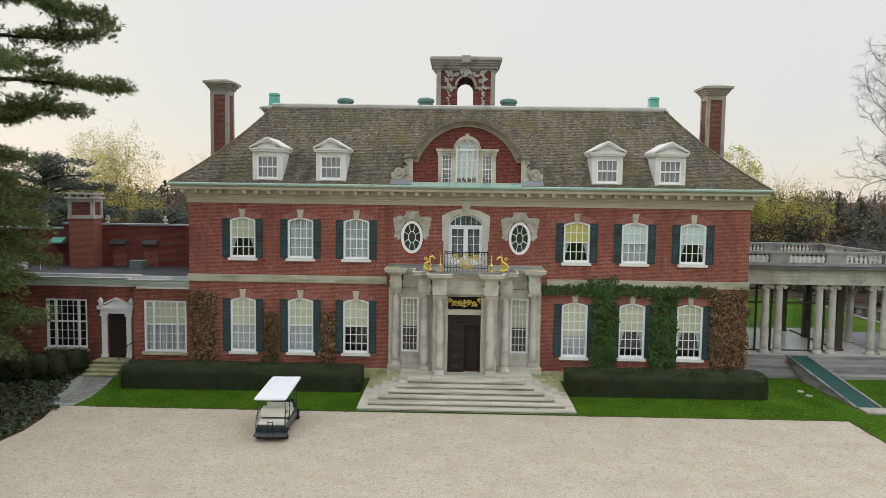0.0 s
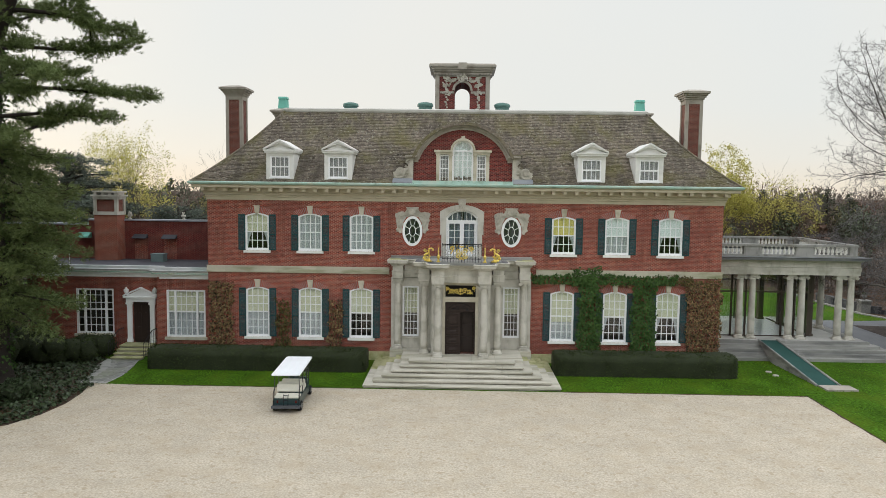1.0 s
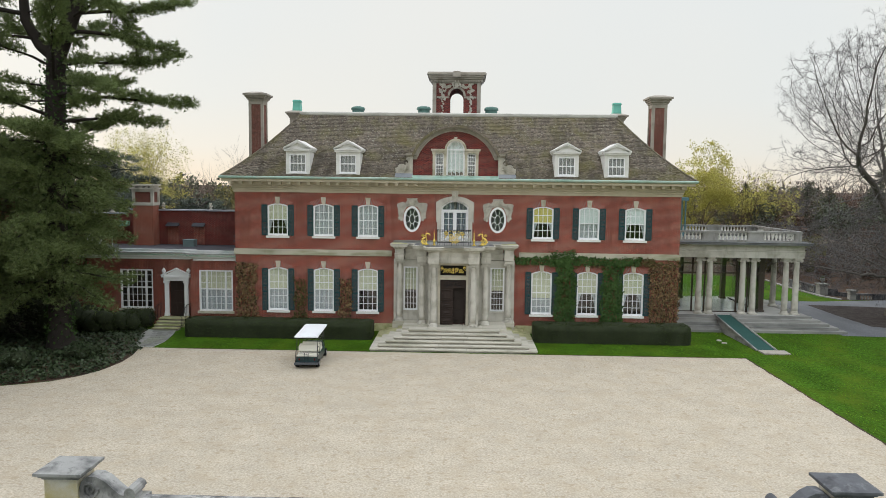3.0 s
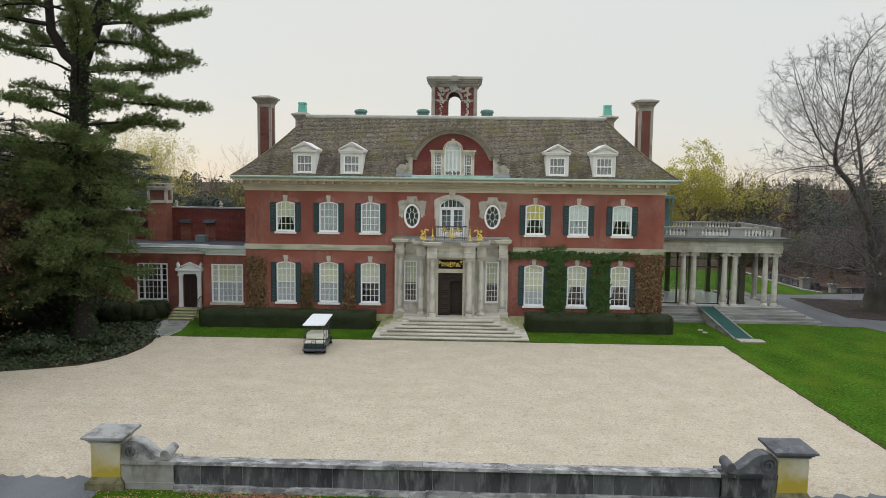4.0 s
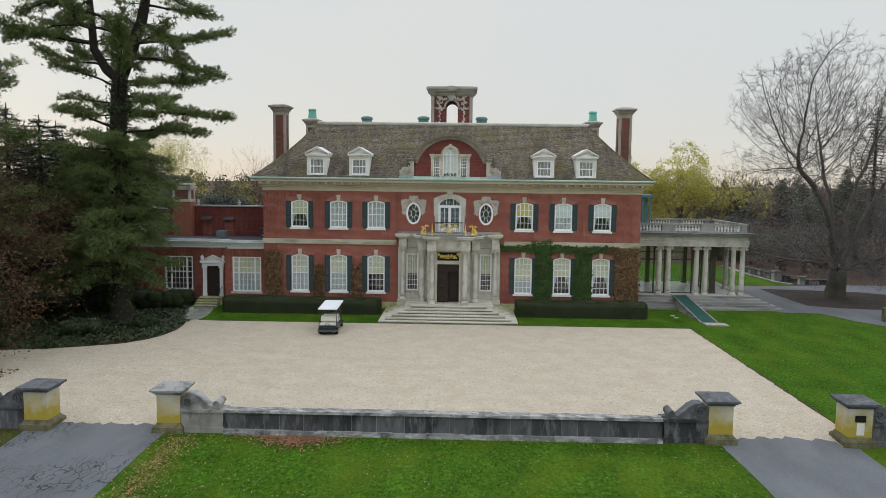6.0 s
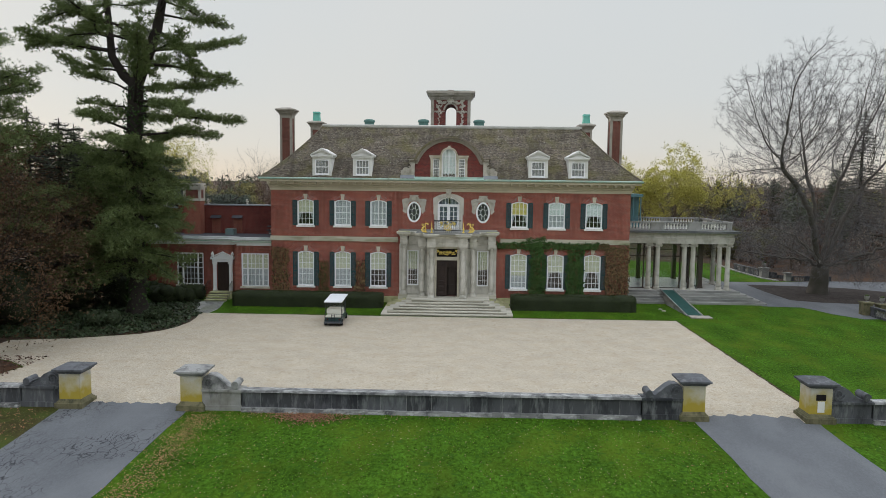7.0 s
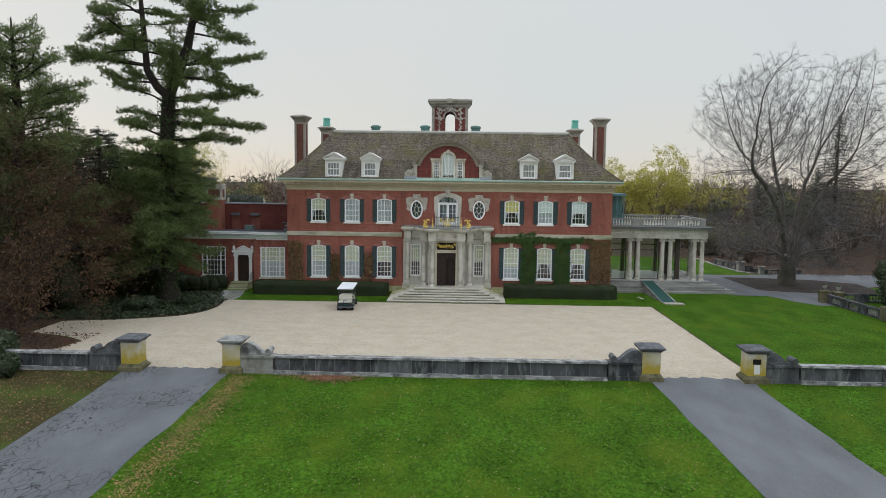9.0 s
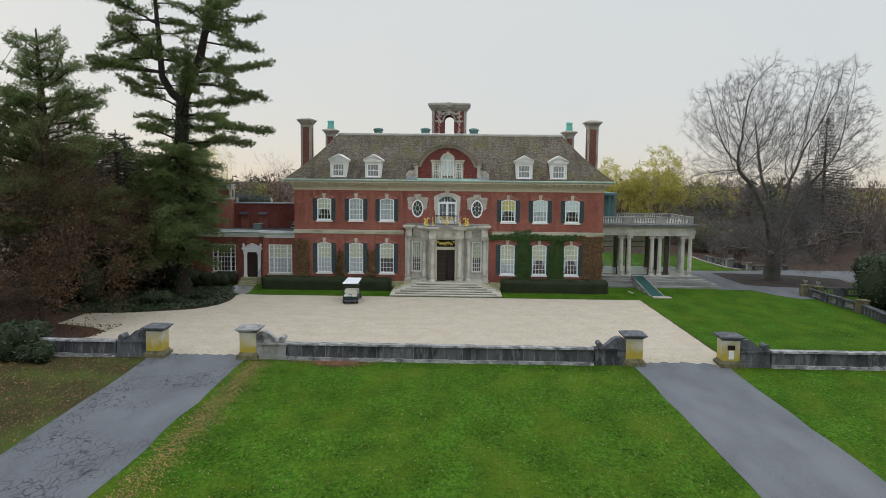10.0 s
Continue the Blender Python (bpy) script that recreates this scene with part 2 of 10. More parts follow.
STONE_G = material("grey_limestone", (0.46, 0.455, 0.42), rough=0.85, var=0.2, grain=0.1, stain=(0.20, 0.20, 0.185), stain_amt=0.75, stain_scale=0.8, stretch=(0.5, 0.5, 1.6), obj=0.08)
CORNICE_D = material("sooty_cornice", (0.15, 0.155, 0.16), rough=0.85, var=0.3, stain=(0.28, 0.28, 0.26), stain_amt=0.6, stain_scale=1.2)
SILL = material("pale_sill_stone", (0.70, 0.69, 0.64), rough=0.8, var=0.12, grain=0.1)
WHITE = material("white_paint", (0.84, 0.85, 0.85), rough=0.45, var=0.05, grain=0.03, bump=0.03)
CREAM = material("cornice_paint", (0.50, 0.445, 0.33), rough=0.75, var=0.12, grain=0.06, stain=(0.36, 0.32, 0.22), stain_amt=0.4, stain_scale=0.8)
COPPER = material("verdigris_copper", (0.36, 0.52, 0.45), rough=0.7, metal=0.1, var=0.22, stain=(0.50, 0.52, 0.46), stain_amt=0.5, stain_scale=0.9)
COPPER_D = material("verdigris_vivid", (0.16, 0.46, 0.37), rough=0.7, metal=0.1, var=0.15)
COPPER_K = material("dull_copper", (0.10, 0.19, 0.16), rough=0.6, metal=0.2, var=0.15)
LEAD_D = material("dull_lead", (0.135, 0.14, 0.145), rough=0.7, metal=0.1, var=0.3, stain=(0.26, 0.26, 0.25), stain_amt=0.7, stain_scale=1.5)
MOSSY = material("mossy_limestone", (0.40, 0.39, 0.22), rough=0.95, var=0.3, grain=0.2, stain=(0.22, 0.24, 0.08), stain_amt=0.8, stain_scale=2.2)
LEAD = material("lead_grey", (0.30, 0.32, 0.36), rough=0.6, metal=0.2, var=0.15, stain=(0.5, 0.5, 0.5), stain_amt=0.3)
SHUTTER = material("dark_green_paint", (0.018, 0.056, 0.058), rough=0.45, var=0.15, grain=0.05, bump=0.05)
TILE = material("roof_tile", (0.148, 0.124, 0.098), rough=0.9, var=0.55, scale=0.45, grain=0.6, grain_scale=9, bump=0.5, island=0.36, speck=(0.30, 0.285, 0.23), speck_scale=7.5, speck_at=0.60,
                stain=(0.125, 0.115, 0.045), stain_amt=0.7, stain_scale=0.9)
DOOR = material("dark_oak", (0.034, 0.022, 0.018), rough=0.45, var=0.25, grain=0.3, grain_scale=25, stretch=(6, 6, 0.6))
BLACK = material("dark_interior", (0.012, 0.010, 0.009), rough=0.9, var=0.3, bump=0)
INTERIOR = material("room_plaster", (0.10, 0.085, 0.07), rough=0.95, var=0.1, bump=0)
IRON = material("wrought_iron", (0.02, 0.02, 0.022), rough=0.5, metal=0.5)
GOLD = material("gilding", (0.86, 0.66, 0.17), rough=0.35, metal=0.85, var=0.15, grain=0.1)
ORANGE = material("copper_flame", (0.45, 0.15, 0.08), rough=0.4, metal=0.4)
CURTAIN = material("net_curtain", (0.57, 0.59, 0.60), rough=0.95, var=0.1, grain=0.28, grain_scale=6.0, stretch=(4, 4, 0.15), bump=0.3)
SHADE = material("roller_blind", (0.70, 0.69, 0.50), rough=0.95, var=0.05, bump=0.02)
SHADE_Y = material("yellow_blind", (0.74, 0.64, 0.20), rough=0.95, var=0.05, bump=0.02)
SHADE_W = material("white_blind", (0.80, 0.86, 0.83), rough=0.95, var=0.04, bump=0.02)
GLASS = glass_material("window_glass")
GRAVEL = material("gravel", (0.440, 0.389, 0.305), rough=0.95, spec=0.1, var=0.15, scale=0.7, grain=0.46, grain_scale=13, bump=0.45, stain=(0.395, 0.325, 0.225), stain_amt=0.45, stain_scale=0.9, speck=(0.345, 0.290, 0.205), speck_scale=4.2, speck_at=0.585)
LAWN = material("lawn", (0.043, 0.097, 0.008), rough=0.95, spec=0.03, var=0.6, scale=0.55, grain=1.0, grain_scale=8, bump=1.0, stain=(0.076, 0.115, 0.010), stain_amt=0.8, stain_scale=0.45, stretch=(1.0, 0.6, 1.0), speck=(0.034, 0.085, 0.010), speck_scale=3.2, speck_at=0.58)
ASPHALT = material("asphalt", (0.122, 0.128, 0.135), rough=0.9, spec=0.2, var=0.24, scale=0.7, grain=0.3, grain_scale=22, bump=0.4, stain=(0.160, 0.167, 0.174), stain_amt=0.7, stain_scale=0.5, stretch=(1.0, 0.35, 1.0))
ASPHALT_C = material("cracked_asphalt", (0.120, 0.126, 0.134), rough=0.9, spec=0.2, var=0.24, scale=0.7, grain=0.3, grain_scale=22, bump=0.4, stain=(0.160, 0.167, 0.174), stain_amt=0.7, stain_scale=0.5, stretch=(1.0, 0.35, 1.0))


def cracked(m):
    """A network of fine dark shrinkage cracks, in patches."""
    t = m.node_tree
    N, L = t.nodes, t.links
    b = N["Principled BSDF"]
    src = b.inputs["Base Color"].links[0].from_socket
    geo, mp, nz = N.new("ShaderNodeNewGeometry"), N.new("ShaderNodeMapping"), N.new("ShaderNodeTexNoise")
    nz.inputs["Scale"].default_value, nz.inputs["Detail"].default_value = 1.1, 4.0
    mp.inputs["Scale"].default_value, mp.inputs["Rotation"].default_value = (1.5, 0.42, 1.0), (0, 0, 0.12)
    L.new(geo.outputs["Position"], nz.inputs["Vector"])
    ad = N.new("ShaderNodeMixRGB")
    ad.blend_type = "ADD"
    ad.inputs[0].default_value = 0.95
    L.new(geo.outputs["Position"], ad.inputs[1])
    L.new(nz.outputs["Color"], ad.inputs[2])
    L.new(ad.outputs[0], mp.inputs[0])
    vo = N.new("ShaderNodeTexVoronoi")
    vo.feature = "DISTANCE_TO_EDGE"
    vo.inputs["Scale"].default_value = 2.3
    L.new(mp.outputs[0], vo.inputs["Vector"])
    line = ramp(t, vo.outputs["Distance"], [(0.0, (1, 1, 1)), (0.055, (0, 0, 0))])
    big = N.new("ShaderNodeTexNoise")
    big.inputs["Scale"].default_value, big.inputs["Detail"].default_value = 0.22, 3.0
    L.new(geo.outputs["Position"], big.inputs["Vector"])
    mask = ramp(t, big.outputs["Fac"], [(0.46, (0, 0, 0)), (0.56, (1, 1, 1))])
    k = N.new("ShaderNodeMixRGB")
    k.blend_type = "MULTIPLY"
    k.inputs[0].default_value = 1.0
    L.new(line, k.inputs[1])
    L.new(mask, k.inputs[2])
    mx = N.new("ShaderNodeMixRGB")
    mx.inputs[2].default_value = (0.024, 0.025, 0.028, 1)
    L.new(k.outputs[0], mx.inputs[0])
    L.new(src, mx.inputs[1])
    L.new(mx.outputs[0], b.inputs["Base Color"])


cracked(ASPHALT_C)


def streaked(m, colour, amount, scale=1.0, at=0.5, stretch=(6.0, 6.0, 0.55)):
    """Run-off streaks of another colour down a surface."""
    t = m.node_tree
    N, L = t.nodes, t.links
    b = N["Principled BSDF"]
    src = b.inputs["Base Color"].links[0].from_socket
    geo, mp, nz = N.new("ShaderNodeNewGeometry"), N.new("ShaderNodeMapping"), N.new("ShaderNodeTexNoise")
    mp.inputs["Scale"].default_value = stretch
    nz.inputs["Scale"].default_value, nz.inputs["Detail"].default_value, nz.inputs["Roughness"].default_value = scale, 6.0, 0.65
    L.new(geo.outputs["Position"], mp.inputs[0])
    L.new(mp.outputs[0], nz.inputs["Vector"])
    mx = N.new("ShaderNodeMixRGB")
    mx.inputs[2].default_value = (*colour, 1)
    L.new(ramp(t, nz.outputs["Fac"], [(at, (0, 0, 0)), (at + 0.16, (amount,) * 3)]), mx.inputs[0])
    L.new(src, mx.inputs[1])
    L.new(mx.outputs[0], b.inputs["Base Color"])


streaked(WALLSTONE, (0.026, 0.028, 0.032), 0.95, 0.9, 0.46, (1.0, 1.0, 0.4))
streaked(WALLSTONE, (0.22, 0.23, 0.225), 0.6, 0.9, 0.50, (4.0, 4.0, 0.8))
streaked(COPING_W, (0.060, 0.062, 0.064), 0.9, 1.6, 0.49, (1.2, 2.0, 2.0))
streaked(COPING_W, (0.56, 0.56, 0.54), 0.8, 2.2, 0.52, (1.0, 2.0, 2.0))
streaked(CAP_D, (0.055, 0.057, 0.060), 0.8, 2.0, 0.52, (1.0, 1.0, 1.0))
streaked(CAP_D, (0.27, 0.275, 0.275), 0.55, 2.6, 0.56, (1.0, 1.0, 1.0))
streaked(COPING, (0.075, 0.077, 0.075), 0.8, 1.4, 0.53, (2.0, 2.0, 0.8))
streaked(PLINTH, (0.045, 0.048, 0.030), 0.8, 1.8, 0.50, (1.4, 1.4, 0.8))
streaked(BRICK, (0.36, 0.150, 0.095), 0.42, 0.7, 0.52, (1.4, 1.4, 0.35))
streaked(BRICK, (0.120, 0.040, 0.028), 0.55, 0.6, 0.53, (2.2, 2.2, 0.30))
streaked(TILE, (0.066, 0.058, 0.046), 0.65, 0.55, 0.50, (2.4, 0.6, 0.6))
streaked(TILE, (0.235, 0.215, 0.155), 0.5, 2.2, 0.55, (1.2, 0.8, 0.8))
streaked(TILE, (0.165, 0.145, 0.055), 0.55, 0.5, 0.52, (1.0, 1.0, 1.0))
streaked(COPPER, (0.52, 0.53, 0.42), 0.7, 1.1, 0.50, (1.3, 1.3, 1.3))
streaked(COPPER, (0.17, 0.22, 0.13), 0.6, 1.6, 0.57, (1.3, 1.3, 1.3))
streaked(STONE, (0.25, 0.235, 0.18), 0.5, 0.8, 0.55, (4.0, 4.0, 0.5))
MORTAR = material("wall_mortar", (0.27, 0.275, 0.265), rough=0.95, var=0.3)
BAND = material("stained_band_stone", (0.47, 0.445, 0.35), rough=0.9, var=0.2, grain=0.15, stain=(0.17, 0.185, 0.085), stain_amt=0.85, stain_scale=1.3, stretch=(0.35, 1.0, 1.6), obj=0.06)


def mown(m, period, amount):
    """Mowing stripes that run away from the house."""
    t = m.node_tree
    N, L = t.nodes, t.links
    b = N["Principled BSDF"]
    src = b.inputs["Base Color"].links[0].from_socket
    geo, w = N.new("ShaderNodeNewGeometry"), N.new("ShaderNodeTexWave")
    w.bands_direction, w.wave_profile = "X", "SIN"
    w.inputs["Scale"].default_value = 0.314159 / period
    w.inputs["Distortion"].default_value, w.inputs["Detail"].default_value, w.inputs["Detail Scale"].default_value = 2.2, 2.0, 0.4
    L.new(geo.outputs["Position"], w.inputs["Vector"])
    f = ramp(t, w.outputs["Fac"], [(0.15, (1 - amount,) * 3), (0.85, (1 + amount,) * 3)])
    mx = N.new("ShaderNodeMixRGB")
    mx.blend_type = "MULTIPLY"
    mx.inputs[0].default_value = 1.0
    L.new(src, mx.inputs[1])
    L.new(f, mx.inputs[2])
    L.new(mx.outputs[0], b.inputs["Base Color"])


mown(LAWN, 2.8, 0.035)
LAWN_OLD = material("leafy_lawn", (0.046, 0.040, 0.014), rough=0.9, spec=0.1, var=0.4, scale=0.8, grain=0.6, grain_scale=10, bump=1.0, stain=(0.060, 0.100, 0.014), stain_amt=0.7, stain_scale=0.35)
SOIL_G = material("dark_mulch", (0.058, 0.050, 0.045), rough=0.95, spec=0.05, var=0.45, scale=2.0, grain=0.6, grain_scale=12, bump=1.0, stain=(0.035, 0.028, 0.024), stain_amt=0.6, stain_scale=0.6)
RAIL = material("weathered_balustrade", (0.29, 0.288, 0.268), rough=0.9, var=0.22, grain=0.12, stain=(0.17, 0.16, 0.13), stain_amt=0.75, stain_scale=1.2, obj=0.06)
streaked(RAIL, (0.10, 0.10, 0.092), 0.75, 1.0, 0.52, (3.0, 3.0, 0.7))
SOIL = material("leaf_mulch", (0.062, 0.044, 0.033), rough=0.95, spec=0.05, var=0.45, scale=2.0, grain=0.6, grain_scale=12, bump=1.0, stain=(0.10, 0.05, 0.025), stain_amt=0.6, stain_scale=0.6)
RIDGE = material("pale_ridge_lead", (0.50, 0.49, 0.45), rough=0.8, var=0.15, grain=0.15, stain=(0.30, 0.29, 0.25), stain_amt=0.6, stain_scale=1.0)
FLAG = material("flagstone", (0.22, 0.22, 0.205), rough=0.9, var=0.2, obj=0.15, stain=(0.22, 0.24, 0.16), stain_amt=0.5)
FLAT = material("roofing_felt", (0.045, 0.047, 0.055), rough=0.7, var=0.3, scale=0.6, stain=(0.10, 0.10, 0.11), stain_amt=0.6, stain_scale=0.7)


# ---- mesh helpers ----
def box(bm, x0, x1, y0, y1, z0, z1, top=None):
    """A box; top = (dx, dy) pulls its upper edges inwards."""
    dx, dy = top or (0, 0)
    v = [bm.verts.new(p) for p in (
        (x0, y0, z0), (x1, y0, z0), (x1, y1, z0), (x0, y1, z0),
        (x0 + dx, y0 + dy, z1), (x1 - dx, y0 + dy, z1), (x1 - dx, y1 - dy, z1), (x0 + dx, y1 - dy, z1))]
    for f in ((3, 2, 1, 0), (4, 5, 6, 7), (0, 1, 5, 4), (1, 2, 6, 5), (2, 3, 7, 6), (3, 0, 4, 7)):
        bm.faces.new([v[i] for i in f])
    return v


def prism(bm, outline, y0, y1):
    """An outline of (x, z) points, counter-clockwise seen from -y, drawn out from y0 to y1."""
    a = [bm.verts.new((x, y0, z)) for x, z in outline]
    b = [bm.verts.new((x, y1, z)) for x, z in outline]
    bm.faces.new(a)
    bm.faces.new(b[::-1])
    for i in range(len(a)):
        j = (i + 1) % len(a)
        bm.faces.new((a[j], a[i], b[i], b[j]))
    return a + b


def slab(bm, outline, z0, z1):
    """An outline of (x, y) points, counter-clockwise from above, from z0 up to z1."""
    a = [bm.verts.new((x, y, z0)) for x, y in outline]
    b = [bm.verts.new((x, y, z1)) for x, y in outline]
    bm.faces.new(a[::-1])
    bm.faces.new(b)
    for i in range(len(a)):
        j = (i + 1) % len(a)
        bm.faces.new((a[i], a[j], b[j], b[i]))


def lathe(bm, profile, n=16, at=(0, 0, 0)):
    """Turns a profile of (radius, z) about a vertical axis."""
    rings = []
    for r, z in profile:
        rings.append([bm.verts.new((at[0] + r * math.cos(2 * math.pi * i / n), at[1] + r * math.sin(2 * math.pi * i / n), at[2] + z)) for i in range(n)])
    for a, b in zip(rings, rings[1:]):
        for i in range(n):
            j = (i + 1) % n
            bm.faces.new((a[i], a[j], b[j], b[i]))
    bm.faces.new(rings[0][::-1])
    bm.faces.new(rings[-1])


def tube(bm, pts, radii, n=6):
    """A round bar along points, with a radius at each; ends closed."""
    pts = [Vector(p) for p in pts]
    if isinstance(radii, (int, float)):
        radii = [radii] * len(pts)
    rings = []
    for i, p in enumerate(pts):
        d = pts[min(i + 1, len(pts) - 1)] - pts[max(i - 1, 0)]
        if d.length < 1e-6:
            d = Vector((0, 0, 1))
        d.normalize()
        a = d.orthogonal().normalized() if abs(d.z) > 0.9 else d.cross(Vector((0, 0, 1))).normalized()
        b = d.cross(a)
        rings.append([bm.verts.new(p + radii[i] * (math.cos(2 * math.pi * k / n) * a + math.sin(2 * math.pi * k / n) * b)) for k in range(n)])
    for a, b in zip(rings, rings[1:]):
        for i in range(n):
            j = (i + 1) % n
            bm.faces.new((a[i], a[j], b[j], b[i]))
    bm.faces.new(rings[0][::-1])
    bm.faces.new(rings[-1])


def blob(bm, c, r, rng, squash=(1, 1, 1), rough=0.25, sub=2):
    """An uneven lump."""
    g = bmesh.ops.create_icosphere(bm, subdivisions=sub, radius=1.0)
    for v in g["verts"]:
        k = 1 + rough * (noise.noise(v.co * 1.7 + Vector((rng.random() * 0.01 + c[0], c[1], c[2]))))
        v.co = Vector((c[0] + v.co.x * r * squash[0] * k, c[1] + v.co.y * r * squash[1] * k, c[2] + v.co.z * r * squash[2] * k))


def bevelled(bm, w=0.012):
    bmesh.ops.bevel(bm, geom=[e for e in bm.edges if e.is_manifold and e.calc_face_angle(0) > 0.6], offset=w, segments=1, affect="EDGES")
    return bm


def mesh_of(name, bm, mat, smooth=False, fix=True):
    if fix:
        bmesh.ops.recalc_face_normals(bm, faces=bm.faces)
    me = bpy.data.meshes.new(name)
    bm.to_mesh(me)
    bm.free()
    me.materials.append(mat)
    if smooth:
        me.polygons.foreach_set("use_smooth", [True] * len(me.polygons))
    return me


def raw_mesh(name, verts, faces, mat):
    me = bpy.data.meshes.new(name)
    me.from_pydata(verts, [], faces)
    me.materials.append(mat)
    return me


def place(name, me, parent=None, at=(0, 0, 0), label="", rz=0.0, mirror=False):
    """One object on a mesh that may be shared."""
    ob = new(name, me)
    ob.location, ob.rotation_euler = at, (0, 0, rz)
    if mirror:
        ob.scale.x = -1
    if parent:
        ob.parent = parent
    if label:
        ob["label"] = label
    return ob


def part(name, bm, mat, parent, label="", at=(0, 0, 0), smooth=False):
    return place(name, mesh_of(name, bm, mat, smooth), parent, at, label)


def thing(name, label, category, at=(0, 0, 0), group="", rz=0.0):
    ob = new(name)
    ob.empty_display_size = 0.3
    ob.location, ob.rotation_euler = at, (0, 0, rz)
    return tagged(ob, label, category, group)


def structure(name, bm, mat, label="", category="", fix=True):
    return tagged(new(name, mesh_of(name, bm, mat, fix=fix)), label, category, kind="structure")


def wall_mesh(bm, x0, x1, z0, z1, y0, y1, holes):
    """A wall along x with rectangular holes (hx0, hx1, hz0, hz1) cut through it, reveals included."""
    xs = sorted({x0, x1, *[h[0] for h in holes], *[h[1] for h in holes]})
    zs = sorted({z0, z1, *[h[2] for h in holes], *[h[3] for h in holes]})
    cache = {}

    def V(x, y, z):
        k = (round(x, 4), round(y, 4), round(z, 4))
        if k not in cache:
            cache[k] = bm.verts.new((x, y, z))
        return cache[k]

    def solid(i, k):
        if i < 0 or k < 0 or i >= len(xs) - 1 or k >= len(zs) - 1:
            return False
        cx, cz = (xs[i] + xs[i + 1]) / 2, (zs[k] + zs[k + 1]) / 2
        return not any(h[0] < cx < h[1] and h[2] < cz < h[3] for h in holes)
    for i in range(len(xs) - 1):
        for k in range(len(zs) - 1):
            if not solid(i, k):
                continue
            a, b, c, d = xs[i], xs[i + 1], zs[k], zs[k + 1]
            bm.faces.new((V(a, y0, c), V(b, y0, c), V(b, y0, d), V(a, y0, d)))
            bm.faces.new((V(b, y1, c), V(a, y1, c), V(a, y1, d), V(b, y1, d)))
            if not solid(i - 1, k):
                bm.faces.new((V(a, y1, c), V(a, y0, c), V(a, y0, d), V(a, y1, d)))
            if not solid(i + 1, k):
                bm.faces.new((V(b, y0, c), V(b, y1, c), V(b, y1, d), V(b, y0, d)))
            if not solid(i, k - 1):
                bm.faces.new((V(a, y0, c), V(a, y1, c), V(b, y1, c), V(b, y0, c)))
            if not solid(i, k + 1):
                bm.faces.new((V(a, y0, d), V(b, y0, d), V(b, y1, d), V(a, y1, d)))


def arc_band(bm, inner, outer, y0, y1):
    """One bent moulding between two arcs of (x, z) points."""
    prism(bm, list(inner) + list(outer)[::-1], y0, y1)


def arc(cx, cz, r, a0, a1, n):
    """Points (x, z) on an arc, angles in degrees from +x."""
    return [(cx + r * math.cos(radians(a0 + (a1 - a0) * i / n)), cz + r * math.sin(radians(a0 + (a1 - a0) * i / n))) for i in range(n + 1)]

# ---- ground ----
CX = -0.08                            # the house's middle line


def fall(y):
    """The ground drops a hand's width from the forecourt to the front lawn."""
    return -0.17 * np.clip((-26.5 - y) / 2.5, 0.0, 1.0)


def flat(bm, outline, z):
    """Lay an outline on the ground, folded where the ground starts and stops falling."""
    pts = [Vector((x, y, 0)) for x, y in outline]
    for tri in tessellate_polygon([pts]):
        for lo, hi in ((-1e5, -29.0), (-29.0, -26.5), (-26.5, 1e5)):
            poly = [(pts[k].x, pts[k].y) for k in tri]
            for edge, side in ((lo, 1), (hi, -1)):
                kept = []
                for (ax, ay), (bx, by) in zip(poly, poly[1:] + poly[:1]):
                    ina, inb = (ay - edge) * side >= 0, (by - edge) * side >= 0
                    if ina:
                        kept.append((ax, ay))
                    if ina != inb:
                        kept.append((ax + (bx - ax) * (edge - ay) / (by - ay), edge))
                poly = kept
            turn = sum(ax * by - bx * ay for (ax, ay), (bx, by) in zip(poly, poly[1:] + poly[:1]))
            if len(poly) > 2 and abs(turn) > 1e-4:
                bm.faces.new([bm.verts.new((x, y, z + float(fall(y)))) for x, y in (poly if turn > 0 else poly[::-1])])


bm = bmesh.new()
flat(bm, [(-900, -700), (900, -700), (900, 1500), (-900, 1500)], 0.0)
structure("ground", bm, LAWN, "mown green lawn reaching out to the woods", "lawn")

rng_e = random.Random(8)
GRAVEL_EDGE = [(17.1, -28.2), (17.1, -6.2), (5.0, -6.2), (-5.0, -6.2), (-17.2, -6.15), (-18.75, -6.1), (-18.3, -8.0), (-18.15, -9.6), (-18.35, -11.2),
               (-18.9, -12.6), (-19.8, -13.7), (-21.4, -14.5), (-23.6, -15.4), (-27.0, -16.2), (-27.0, -20.0), (-24.0, -21.0), (-22.4, -22.2), (-22.8, -24.2),
               (-23.6, -26.4), (-24.5, -28.2), (-16.9, -28.2), (-16.4, -28.5), (-11.1, -28.5), (-11.0, -28.1), (11.2, -28.1), (11.4, -28.5), (16.6, -28.5), (16.9, -28.3)]
bm = bmesh.new()
flat(bm, GRAVEL_EDGE, 0.012)
structure("gravel_court", bm, GRAVEL, "pale cream gravel forecourt before the mansion", "gravel")

